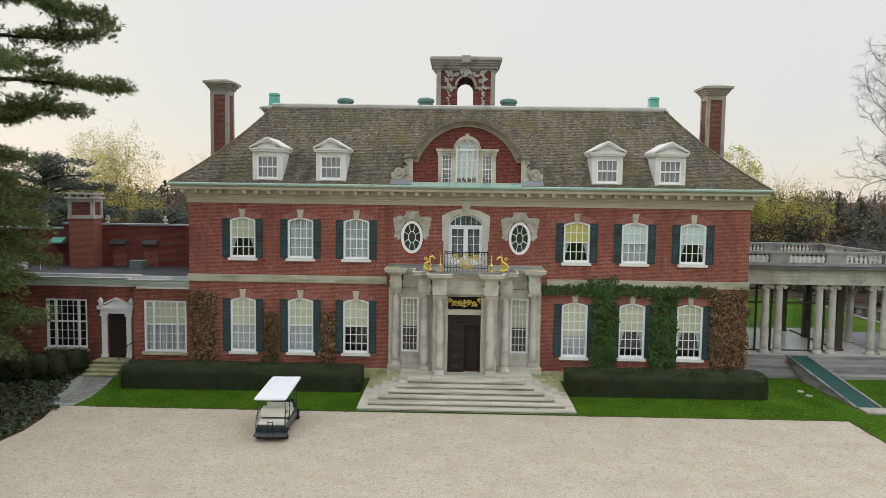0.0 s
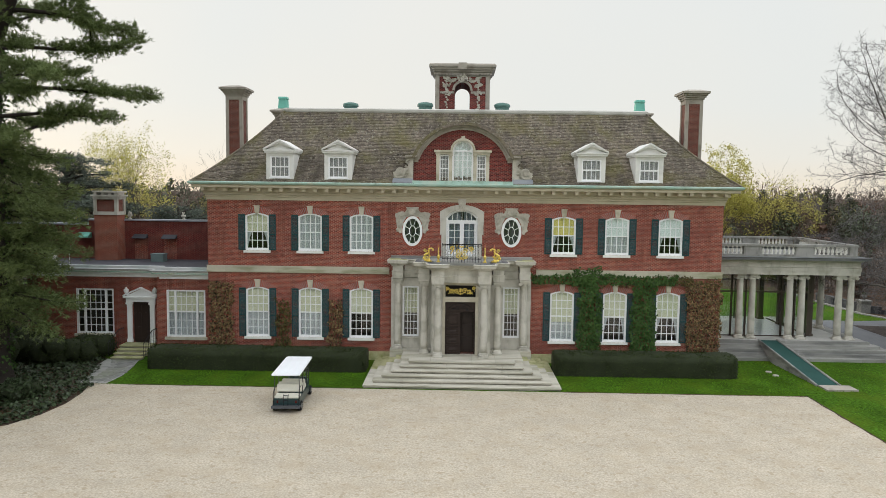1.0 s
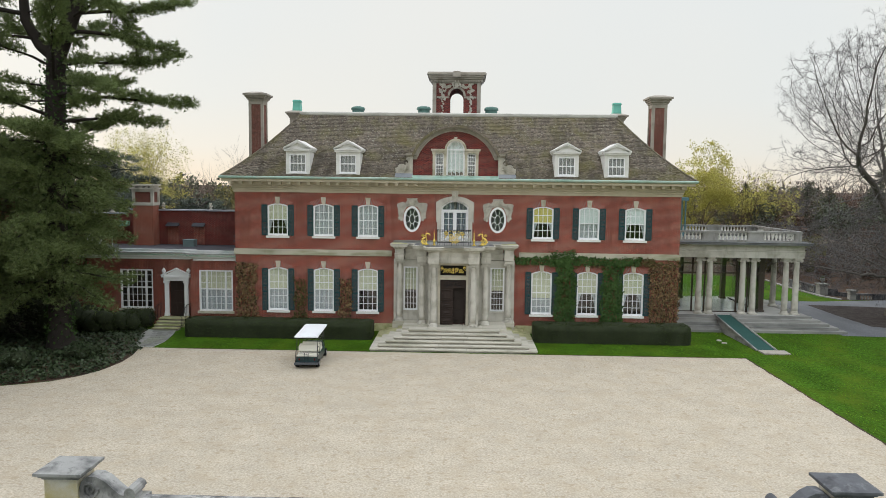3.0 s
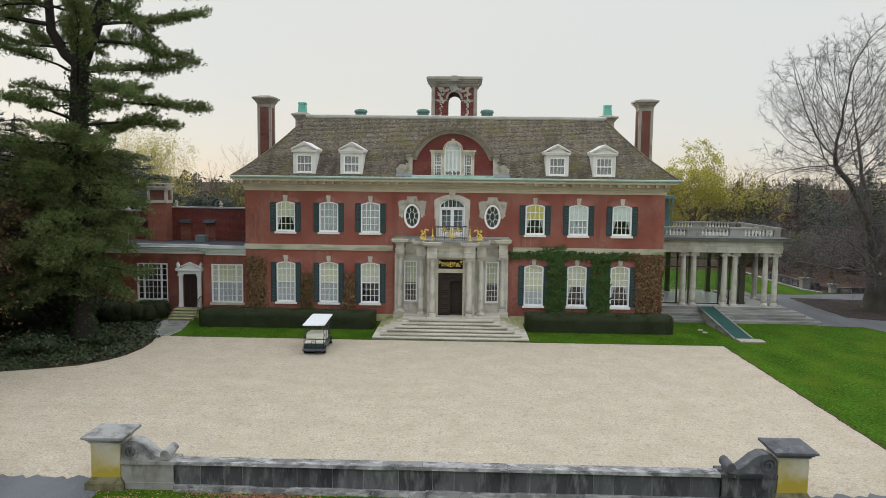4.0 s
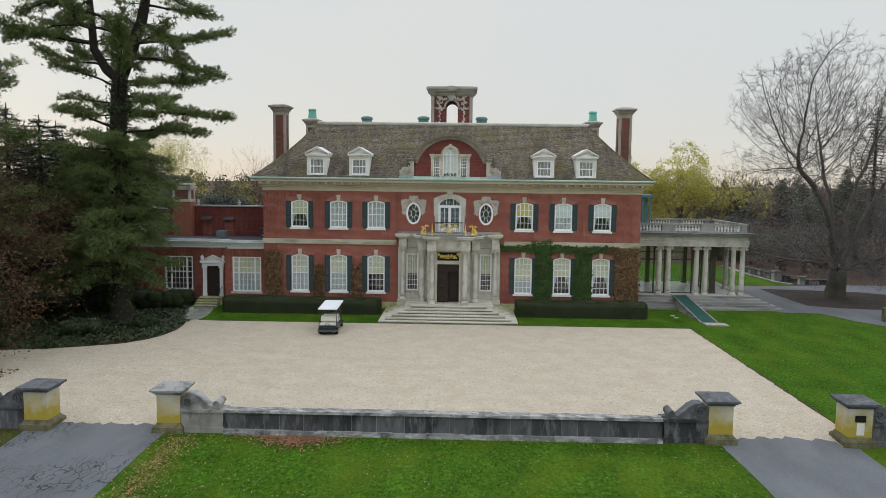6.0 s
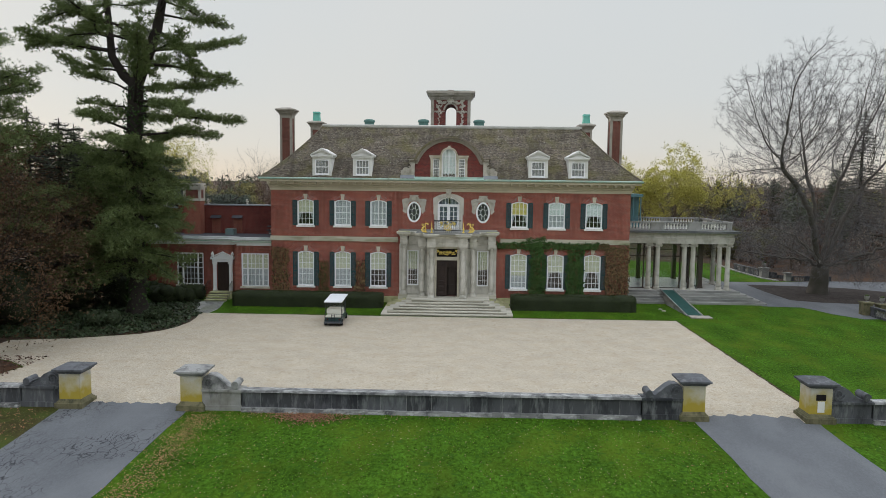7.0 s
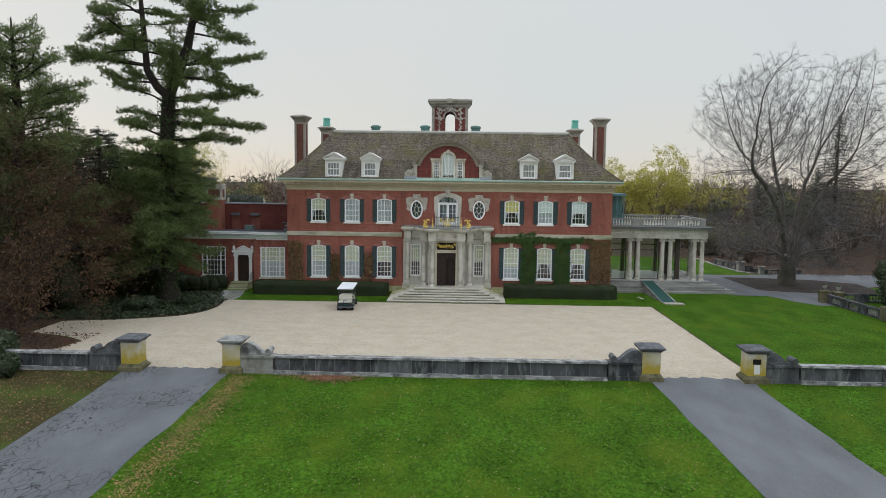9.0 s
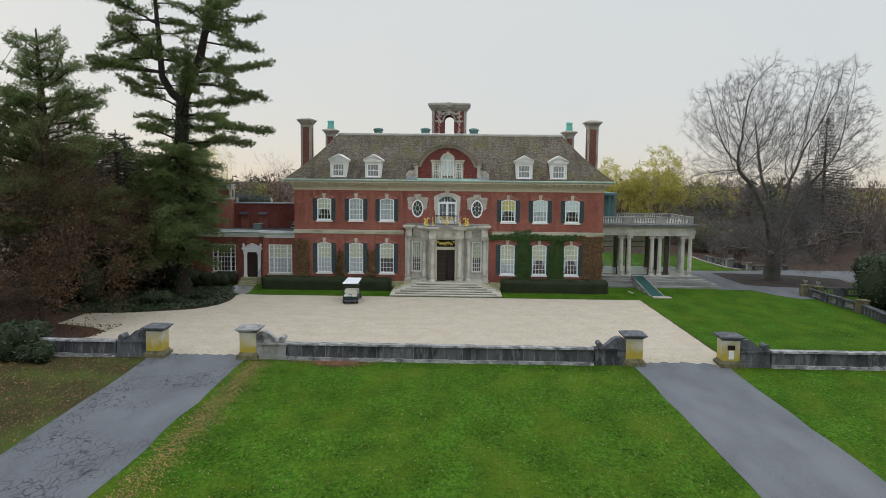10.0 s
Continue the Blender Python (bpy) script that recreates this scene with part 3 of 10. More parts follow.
for x0, x1, y0, y1 in ((-17.2, -4.98, -6.22, -6.13), (4.98, 17.15, -6.22, -6.13), (17.06, 17.16, -28.4, -6.22)):
    bm = bmesh.new()
    n = 60
    a = [(x0 + (x1 - x0) * i / n, y0 + (rng_e.uniform(-0.03, 0.03))) if x1 - x0 > 1 else (x0 + rng_e.uniform(-0.05, 0.03), y0 + (y1 - y0) * i / n) for i in range(n + 1)]
    b = [(x0 + (x1 - x0) * i / n, y1) if x1 - x0 > 1 else (x1, y0 + (y1 - y0) * i / n) for i in range(n + 1)]
    flat(bm, a + b[::-1], 0.017)
    structure("trim", bm, SOIL, "dark cut earth edge between lawn and gravel", "edging")

# drives: straight strips with slightly ragged ends at the gates
rng = random.Random(5)


def drive(name, x0, x1, t0, t1, y_top, in0, in1, mat):
    """in0, in1: how far its two edges drift sideways for each metre away from the house; t0, t1: its sides between the piers."""
    n, y_end = 18, -28.6
    top = [(t0 + (t1 - t0) * i / n, y_top + 0.22 * math.sin(3.1 * i / n) * rng.uniform(0.3, 1.3) + rng.uniform(-0.16, 0.16)) for i in range(n + 1)]
    left = [(x0 + in0 * 2 * k + rng.uniform(-0.09, 0.09), y_end - 2 * k) for k in range(1, 34)]
    right = [(x1 + in1 * 2 * k + rng.uniform(-0.09, 0.09), y_end - 2 * k) for k in range(33, 0, -1)]
    b = bmesh.new()
    flat(b, top[::-1] + [(t0, y_end), (x0, y_end - 0.02)] + left + right + [(x1, y_end - 0.02), (t1, y_end)], 0.02)
    return structure(name, b, mat, "cracked grey asphalt drive through the gate piers" if mat is ASPHALT_C else "smooth grey asphalt drive through the gate piers", "driveway")


drive("road", -16.84, -11.10, -15.85, -11.62, -27.85, 0.068, 0.022, ASPHALT_C)
drive("road", 11.36, 16.78, 12.0, 16.15, -27.95, 0.014, -0.010, ASPHALT)

bm = bmesh.new()
flat(bm, [(-70, -28.4), (-16.65, -28.4), (-13.2, -75), (-70, -75)], 0.005)
structure("ground", bm, LAWN_OLD, "worn olive grass strewn with fallen leaves", "lawn")
# planting bed under the pines, with mulch
bm = bmesh.new()
flat(bm, [(-18.45, -6.0), (-18.95, -4.2), (-20.3, -1.0), (-22.5, 0.9), (-60, 0.9), (-60, -16.1), (-27, -16.1), (-23.6, -15.3), (-21.4, -14.4), (-19.8, -13.6), (-18.85, -12.55), (-18.3, -11.2),
          (-18.1, -9.6), (-18.25, -8.0)], 0.008)
structure("bed", bm, SOIL, "shaded planting bed of dark leaf mulch", "bed")
bm = bmesh.new()
flat(bm, [(-24.6, -28.0), (-23.7, -26.4), (-22.9, -24.2), (-22.5, -22.25), (-24.1, -21.1), (-27.1, -20.1), (-70, -20.1), (-70, -28.0)], 0.009)
structure("bed", bm, SOIL, "bed of brown fallen leaves under the trees", "bed")
bm = bmesh.new()
flat(bm, [(-70, -16.0), (-27.5, -16.0), (-25.6, -17.2), (-25.2, -18.6), (-26.2, -20.2), (-70, -20.2)], 0.007)
structure("bed", bm, SOIL, "dark leaf mulch between the two beds", "bed")
bm = bmesh.new()
flat(bm, [(-27.7, 0.8), (-27.7, 30), (-62, 30), (-62, 0.8)], 0.0075)
structure("bed", bm, SOIL, "leaf mulch under the trees beside the wing", "bed")
# beds and walks at the right
bm = bmesh.new()
flat(bm, [(26.3, 4.0), (26.4, 0.95), (29.5, 0.7), (30.1, -0.6), (30.6, -2.2), (32.0, -4.2), (34.2, -4.0), (35.6, 0.5), (38.5, 6.0), (44, 8.0), (60, 8), (60, 17), (40, 17.5), (31.5, 15.8), (28.6, 16.0), (25.2, 17.5), (25.0, 6)], 0.014)
structure("pavement", bm, ASPHALT, "grey paved walk curving beside the loggia", "path")
bm = bmesh.new()
flat(bm, [(30.05, 13.9), (30.0, 9.0), (30.25, 4.4), (32.3, 3.4), (37.0, 2.6), (40.2, 2.9), (42.0, 5.0), (42.5, 10.0), (39.0, 12.6), (34.5, 13.4)], 0.022)
structure("bed", bm, SOIL_G, "dark mulch bed at the foot of the beech", "bed")

# flagstone path to the side door
rng = random.Random(3)
path = thing("flagstone_path", "curved path of irregular grey flagstones to the side door", "path")
tagged(path, kind="structure")
for j in range(9):
    for i in range(4):
        u, v = (i + 0.5) / 4, (j + 0.5) / 9
        c = Vector((-18.75 + (u - 0.5) * 1.25 - 0.95 * v ** 1.5 + 0.35 * math.sin(3 * v), -5.75 + 5.0 * v))
        n = rng.randint(5, 6)
        a0 = rng.uniform(0, 6)
        o = [(c.x + 0.215 * rng.uniform(0.85, 1.12) * math.cos(a0 + 6.283 * k / n), c.y + 0.30 * rng.uniform(0.85, 1.1) * math.sin(a0 + 6.283 * k / n)) for k in range(n)]
        b = bmesh.new()
        slab(b, o, 0.0, 0.035)
        part("flagstone", b, FLAG, path)
bm = bmesh.new()
flat(bm, [(-18.0, -6.1), (-17.9, -4.6), (-18.2, -2.6), (-18.6, -0.9), (-20.5, -0.9), (-20.3, -2.6), (-19.6, -4.6), (-19.4, -6.0)], 0.016)
structure("pavement", bm, STONE_D, "mortar bed between the flagstones", "path")

# ---- the mansion ----
HW, D0, D1 = 14.85, 0.0, 19.4
house = thing("mansion", "two-storey red brick mansion with stone trim and hipped tile roof", "house")
UP, LO = (6.37, 2.16), (1.3, 2.93)
WIN_X = [-11.95, -8.86, -5.88, 5.78, 8.83, 11.88]
WW = 1.38
holes = []
for x in WIN_X:
    for z, h in (UP, LO):
        holes.append((x - WW / 2, x + WW / 2, z, z + h))
holes.append((CX - 0.92, CX + 0.92, 6.05, 8.86))
for s in (-1, 1):
    holes.append((CX + s * 2.85 - 0.5, CX + s * 2.85 + 0.5, 6.85, 8.4))
holes.append((-1.6, 1.5, 0.9, 4.9))
for s in (-1, 1):
    holes.append((CX + s * 2.85 - 0.48, CX + s * 2.85 + 0.48, 1.5, 4.5))
bm = bmesh.new()
wall_mesh(bm, -HW, HW, 0.5, 9.45, 0.0, 0.4, holes)
part("front_wall", bm, BRICK, house, "red brick front wall with window openings")
for name, args in (("side_wall", (-HW, -HW + 0.4, 0.4, D1)), ("side_wall", (HW - 0.4, HW, 0.4, D1)), ("rear_wall", (-HW + 0.4, HW - 0.4, D1 - 0.4, D1))):
    bm = bmesh.new()
    box(bm, *args, 0.0, 9.45)
    part(name, bm, BRICK, house)
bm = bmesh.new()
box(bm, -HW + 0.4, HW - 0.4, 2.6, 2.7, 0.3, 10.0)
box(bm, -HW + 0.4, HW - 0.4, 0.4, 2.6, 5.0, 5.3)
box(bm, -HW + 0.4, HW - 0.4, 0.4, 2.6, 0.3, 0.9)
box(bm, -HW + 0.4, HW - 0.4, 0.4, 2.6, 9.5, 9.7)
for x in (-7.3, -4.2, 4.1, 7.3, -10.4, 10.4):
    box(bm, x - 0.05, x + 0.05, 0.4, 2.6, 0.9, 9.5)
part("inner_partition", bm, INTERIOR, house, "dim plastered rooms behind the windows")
bm = bmesh.new()
box(bm, -HW - 0.07, -4.2, -0.07, 0.3, 0.0, 0.52, (0, 0.03))
part("plinth", bm, MOSSY, house, "mossy stone plinth")
bm = bmesh.new()
box(bm, 4.1, HW + 0.07, -0.07, 0.3, 0.0, 0.52, (0, 0.03))
part("plinth", bm, MOSSY, house, "mossy stone plinth")


def ring(bm, profile, x0, x1, y0, y1):
    """A moulding of (out, z) points carried round a rectangle, with mitred corners."""
    rows = []
    for o, z in profile:
        rows.append([bm.verts.new(p) for p in ((x0 - o, y0 - o, z), (x1 + o, y0 - o, z), (x1 + o, y1 + o, z), (x0 - o, y1 + o, z))])
    for a, b in zip(rows, rows[1:]):
        for i in range(4):
            j = (i + 1) % 4
            bm.faces.new((a[i], a[j], b[j], b[i]))


# stone band between the storeys, as separate blocks on the front
for i in range(10):
    for s in (-1, 1):
        a, b = 4.25 + i * 1.067, 4.25 + (i + 1) * 1.067 - 0.008
        bm = bmesh.new()
        box(bm, *sorted((s * a, s * b)), -0.075, 0.02, 5.08, 5.47, (0, 0.012))
        part("band_stone", bm, BAND, house)
bm = bmesh.new()
ring(bm, [(0.0, 9.28), (0.06, 9.28), (0.06, 9.44), (0.10, 9.46), (0.10, 9.56), (0.16, 9.60), (0.16, 9.72), (0.26, 9.74), (0.26, 9.98), (0.66, 9.98), (0.68, 10.0), (0.68, 10.13), (0.74, 10.16),
          (0.0, 10.16)], -HW, HW, D0, D1)
part("cornice", bm, CREAM, house, "cream painted classical cornice")
bm = bmesh.new()
ring(bm, [(0.60, 10.162), (0.76, 10.162), (0.83, 10.22), (0.84, 10.30), (0.78, 10.335), (0.3, 10.335)], -HW, HW, D0, D1)
part("gutter", bm, COPPER, house, "pale verdigris copper gutter")
bm = bmesh.new()
box(bm, -0.095, 0.095, -0.60, -0.26, 9.80, 9.975)
box(bm, -0.12, 0.12, -0.63, -0.26, 9.93, 9.978)
block = mesh_of("bracket", bm, CREAM)
for i in range(-23, 24):
    place("bracket", block, house, (i * 0.645 + CX, 0, 0))

# roof: a hipped roof with flared eaves and a flat top, covered in separate tiles
EX, EY = HW + 0.72, -0.72
RUN, RISE, ZE = 4.45, 4.52, 10.30


def slope(s):
    """Distance in from the eave and height, for s from 0 at the eave to 1 at the top."""
    return RUN * s, ZE + RISE * (0.74 * s + 0.26 * s * s)


TILE_V, TILE_F = [], []
rng = random.Random(21)


def tile_rows(n_rows, width, frame_at, skip=None):
    """Rows of overlapping tiles; frame_at(u, s) gives the place of the point u along the eave, at s up the slope."""
    for j in range(n_rows):
        s0, s1 = j / n_rows, min(1.0, (j + 1.25) / n_rows)
        lo, hi = frame_at(None, s0)
        u = lo - rng.random() * width
        while u < hi:
            w = width * rng.uniform(0.8, 1.15)
            a, b = max(u, lo), min(u + w - 0.006, hi)
            if b - a > 0.03 and not (skip and skip((a + b) / 2, s0)):
                j0, j1 = rng.uniform(-0.06, 0.06) / n_rows, rng.uniform(0.028, 0.078)
                p = [frame_at(a, s0 + j0), frame_at(b, s0 + j0), frame_at(b, s1), frame_at(a, s1)]
                k = len(TILE_V)
                up = Vector((0, 0, 1))
                TILE_V.extend([p[0] + up * j1, p[1] + up * (j1 + rng.uniform(-0.008, 0.008)), p[2] + up * 0.004, p[3] + up * 0.004, p[0] - up * 0.01, p[1] - up * 0.01])
                TILE_F.extend([(k, k + 1, k + 2, k + 3), (k + 4, k + 5, k + 1, k)])
            u += w


def front_at(u, s):
    d, z = slope(max(s, 0))
    return (-EX + d, EX - d) if u is None else Vector((u, EY + d, z))


def side_at(sgn):
    def f(u, s):
        d, z = slope(max(s, 0))
        return (EY + d, D1 + 0.72 - d) if u is None else Vector((sgn * (EX - d), u, z))
    return f


def back_at(u, s):
    d, z = slope(max(s, 0))
    return (-EX + d, EX - d) if u is None else Vector((-u, D1 + 0.72 - d, z))


tile_rows(52, 0.18, front_at, lambda u, s: abs(u - CX) < 2.82 and s < 0.085)
tile_rows(44, 0.5, side_at(-1))
tile_rows(44, 0.5, side_at(1))
tile_rows(22, 1.0, back_at)
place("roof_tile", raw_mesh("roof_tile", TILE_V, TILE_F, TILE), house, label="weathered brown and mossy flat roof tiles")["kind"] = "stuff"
bm = bmesh.new()
rows = []
for s in (0.0, 0.25, 0.5, 0.75, 1.0):
    d, z = slope(s)
    rows.append([bm.verts.new(p) for p in ((-EX + d, EY + d, z - 0.03), (EX - d, EY + d, z - 0.03), (EX - d, D1 + 0.72 - d, z - 0.03), (-EX + d, D1 + 0.72 - d, z - 0.03))])
for a, b in zip(rows, rows[1:]):
    for i in range(4):
        bm.faces.new((a[i], a[(i + 1) % 4], b[(i + 1) % 4], b[i]))
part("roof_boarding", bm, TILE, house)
TX, TY, TZ = EX - RUN, EY + RUN, ZE + RISE
bm = bmesh.new()
box(bm, -TX, TX, TY, D1 + 0.72 - RUN, TZ - 0.25, TZ + 0.02)
part("roof_deck", bm, LEAD, house, "grey lead flat of the roof")
bm = bmesh.new()
ring(bm, [(0.10, TZ - 0.10), (0.14, TZ - 0.02), (0.14, TZ + 0.10), (0.05, TZ + 0.16), (-0.25, TZ + 0.16), (-0.25, TZ)], -TX, TX, TY, D1 + 0.72 - RUN)
part("ridge_roll", bm, RIDGE, house, "pale lead ridge capping")
# hips: rows of half-round tiles
for sx in (-1, 1):
    bm = bmesh.new()
    pts = []
    for k in range(19):
        d, z = slope(k / 18)
        pts.append((sx * (EX - d), EY + d, z + 0.02))
    tube(bm, pts, 0.075, 8)
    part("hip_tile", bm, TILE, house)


# ---- windows ----
def arched(w, h, rise, n=8):
    """The outline of an opening with a low arched head, counter-clockwise seen from -y, base at z = 0."""
    r = (w * w / 4 + rise * rise) / (2 * rise)
    a = math.degrees(math.asin(w / 2 / r))
    return [(-w / 2, 0), (w / 2, 0)] + arc(0, h - r, r, 90 - a, 90 + a, n)


def band(bm, outer, inner, y0, y1):
    """The frame between two outlines of equal length."""
    n = len(outer)
    v = [[bm.verts.new((x, y, z)) for x, z in o] for o, y in ((outer, y0), (inner, y0), (inner, y1), (outer, y1))]
    for i in range(n):
        j = (i + 1) % n
        for a, b in ((0, 1), (1, 2), (2, 3), (3, 0)):
            bm.faces.new((v[a][i], v[a][j], v[b][j], v[b][i]))


def bars(bm, xs, zs, x0, x1, z0, z1, y0, y1, t=0.014):
    for x in xs:
        box(bm, x - t, x + t, y0, y1, z0, z1)
    for z in zs:
        box(bm, x0, x1, y0 - 0.003, y1 - 0.003, z - t, z + t)


def window_meshes(w, h, rise, rows, cols=4):
    out = {}
    bm = bmesh.new()
    band(bm, arched(w, h, rise), [(x * (1 - 0.15 / w * 1.0), 0.075 + z * (h - 0.15) / h) for x, z in arched(w, h, rise)], 0.0, 0.13)
    bmesh.ops.remove_doubles(bm, verts=bm.verts[:], dist=0.001)
    out["window"] = mesh_of("window_frame", bm, WHITE)
    bm = bmesh.new()
    iw, z0, z1 = w - 0.15, 0.075, h - 0.075
    top = h - 0.075 - rise * 0.9
    xs = [-iw / 2 + iw * i / cols for i in range(1, cols)]
    rh = (z1 - z0) / rows
    for x in xs:
        zt = z1 - rise * (2 * x / iw) ** 2
        box(bm, x - 0.02, x + 0.02, 0.035, 0.07, z0, zt)
    for k in range(1, rows):
        z = z0 + rh * k
        t = 0.032 if k == rows // 2 else 0.02
        box(bm, -iw / 2, iw / 2, 0.031 if t < 0.03 else 0.02, 0.067, z - t, z + t)
    box(bm, -iw / 2, iw / 2, 0.03, 0.068, z0 - 0.01, z0 + 0.06)
    for sx in (-1, 1):
        box(bm, sx * iw / 2 - 0.03, sx * iw / 2 + 0.03, 0.028, 0.072, z0, top)
    out["sash"] = mesh_of("sash", bm, WHITE)
    bm = bmesh.new()
    prism(bm, [(x * 0.94, 0.06 + z * (h - 0.12) / h) for x, z in arched(w, h, rise)], 0.050, 0.056)
    out["pane"] = mesh_of("pane", bm, GLASS)
    bm = bmesh.new()
    box(bm, -w / 2 - 0.09, w / 2 + 0.09, -0.13, 0.12, -0.14, -0.005, (0, 0.02))
    out["sill"] = mesh_of("sill", bevelled(bm, 0.012), SILL)
    bm = bmesh.new()
    prism(bm, [(-0.10, 0), (0.10, 0), (0.165, 0.46), (-0.165, 0.46)], -0.11, 0.01)
    prism(bm, [(-0.13, 0.34), (0.13, 0.34), (0.185, 0.465), (-0.185, 0.465)], -0.135, -0.1)
    out["keystone"] = mesh_of("keystone", bevelled(bm, 0.012), STONE_L)
    # gauged brick arch: separate voussoirs, and the spandrels that close the square opening's corners
    bm = bmesh.new()
    r = (w * w / 4 + rise * rise) / (2 * rise)
    cz = h - r
    a = math.asin(w / 2 / r) * 1.09
    n = 19
    for i in range(n):
        a0, a1 = -a + 2 * a * i / n + 0.008, -a + 2 * a * (i + 1) / n - 0.008
        fl0, fl1 = a0 * 1.12, a1 * 1.12
        if abs((a0 + a1) / 2) * r < 0.12:
            continue
        prism(bm, [(r * math.sin(a0), cz + r * math.cos(a0)), (r * math.sin(a1), cz + r * math.cos(a1)),
                   ((r + 0.36) * math.sin(fl1), cz + (r + 0.36) * math.cos(fl1)), ((r + 0.36) * math.sin(fl0), cz + (r + 0.36) * math.cos(fl0))], -0.012, 0.06)
    out["arch"] = mesh_of("brick_arch", bm, ARCHBRICK)
    bm = bmesh.new()
    lo = [(r * math.sin(-a + 2 * a * i / n), cz + r * math.cos(-a + 2 * a * i / n)) for i in range(n + 1)]
    hi = [((r + 0.355) * math.sin(1.12 * (-a + 2 * a * i / n)), cz + (r + 0.355) * math.cos(1.12 * (-a + 2 * a * i / n))) for i in range(n + 1)]
    prism(bm, lo + hi[::-1], -0.006, 0.05)
    out["mortar"] = mesh_of("mortar_bed", bm, MORTAR)
    bm = bmesh.new()
    hd = arched(w, h, rise)[2:]
    right = [p for p in hd if p[0] > -1e-6]
    prism(bm, [(w / 2, h - rise), (w / 2, h + 0.001), (0.0, h + 0.001)] + right[::-1][:-1], 0.003, 0.3)
    out["spandrel"] = mesh_of("spandrel", bm, BRICK)
    return out


def shutter_mesh(h):
    bm = bmesh.new()
    w = 0.40
    for x in (0, w - 0.06):
        box(bm, x, x + 0.06, -0.055, -0.008, 0, h)
    for z in (0, h * 0.42, h - 0.08):
        box(bm, 0.06, w - 0.06, -0.052, -0.008, z, z + 0.08)
    z = 0.1
    while z < h - 0.1:
        v = box(bm, 0.06, w - 0.06, -0.046, -0.012, z, z + 0.035)
        for q in v[4:]:
            q.co.y += 0.012
        z += 0.055
    return mesh_of("shutter", bm, SHUTTER)


def drape(bm, x0, x1, z0, z1, y, waves, depth=0.03):
    n = max(6, int(waves * 6))
    a = [(x0 + (x1 - x0) * i / n, y + depth * math.sin(2 * math.pi * waves * i / n)) for i in range(n + 1)]
    lo = [bm.verts.new((x, yy, z0)) for x, yy in a]
    hi = [bm.verts.new((x, yy, z1)) for x, yy in a]
    for i in range(n):
        bm.faces.new((lo[i], lo[i + 1], hi[i + 1], hi[i]))


def side_curtain(bm, sgn, w, z0, z1, y):
    """A curtain tied back to one side."""
    n = 8
    rows = []
    for k in range(9):
        f = k / 8
        width = 0.10 + 0.34 * f ** 1.6
        rows.append([bm.verts.new((sgn * (w / 2 - width * i / n), y + 0.03 * math.sin(i * 2.2 + k), z0 + (z1 - z0) * f)) for i in range(n + 1)])
    for a, b in zip(rows, rows[1:]):
        for i in range(n):
            bm.faces.new((a[i], a[i + 1], b[i + 1], b[i]))


M_UP, M_LO = window_meshes(WW, UP[1], 0.16, 4), window_meshes(WW, LO[1], 0.16, 6)
S_UP, S_LO = shutter_mesh(2.08), shutter_mesh(2.86)
# blind colour, how far down the blind is drawn, and what shows below it
DRESS = {(0, 1): (SHADE, 0.5, "sides"), (1, 1): (None, 0, "net"), (2, 1): (None, 0, "net"), (3, 1): (SHADE_Y, 0.5, "sides"), (4, 1): (SHADE_W, 0.52, "net"), (5, 1): (SHADE_W, 0.52, "sides"),
         (0, 0): (SHADE, 0.5, "net"), (1, 0): (SHADE, 0.5, "net"), (2, 0): (SHADE, 0.5, "dark"), (3, 0): (SHADE, 0.62, "net"), (4, 0): (SHADE, 0.52, "sides"), (5, 0): (SHADE, 0.5, "sides")}


def house_window(i, upper):
    ms, (z, h), sh = (M_UP, UP, S_UP) if upper else (M_LO, LO, S_LO)
    x = WIN_X[i]
    win = place("window", ms["window"], house, (x, 0, z), "white painted sash window under a brick arch")
    for k in ("sash", "pane", "sill", "spandrel"):
        place(k, ms[k], win)
    place("spandrel", ms["spandrel"], win, mirror=True)
    win.children[1].visible_shadow = False
    place("brick_arch", ms["arch"], win, label="lighter rubbed brick arch")["kind"] = "stuff"
    place("mortar_bed", ms["mortar"], win)
    place("keystone", ms["keystone"], win, (0, 0, h - 0.02), "pale stone keystone")
    for s in (-1, 1):
        place("shutter", sh, house, (x + (WW / 2 if s > 0 else -WW / 2 - 0.40), 0, z + 0.01), "dark green louvred shutter")
    blind, frac, low = DRESS[(i, 1 if upper else 0)]
    if blind:
        bm = bmesh.new()
        box(bm, -WW / 2 + 0.05, WW / 2 - 0.05, 0.100, 0.106, h * (1 - frac), h - 0.02)
        part("blind", bm, blind, win, "drawn roller blind")
    bm = bmesh.new()
    if low == "net":
        drape(bm, -WW / 2 + 0.04, WW / 2 - 0.04, 0.03, h - 0.03, 0.16, 9)
        part("curtain", bm, CURTAIN, win, "gathered white net curtain")
    elif low == "sides":
        side_curtain(bm, -1, WW, 0.03, h * 0.6, 0.16)
        side_curtain(bm, 1, WW, 0.03, h * 0.6, 0.16)
        part("curtain", bm, CURTAIN, win, "pale tied-back curtain")
    else:
        bm.free()


for i in range(6):
    house_window(i, True)
    house_window(i, False)

# ---- oval windows with carved stone cartouches ----


def ellipse(a, b, n=28):
    return [(a * math.cos(2 * math.pi * i / n), b * math.sin(2 * math.pi * i / n)) for i in range(n)]


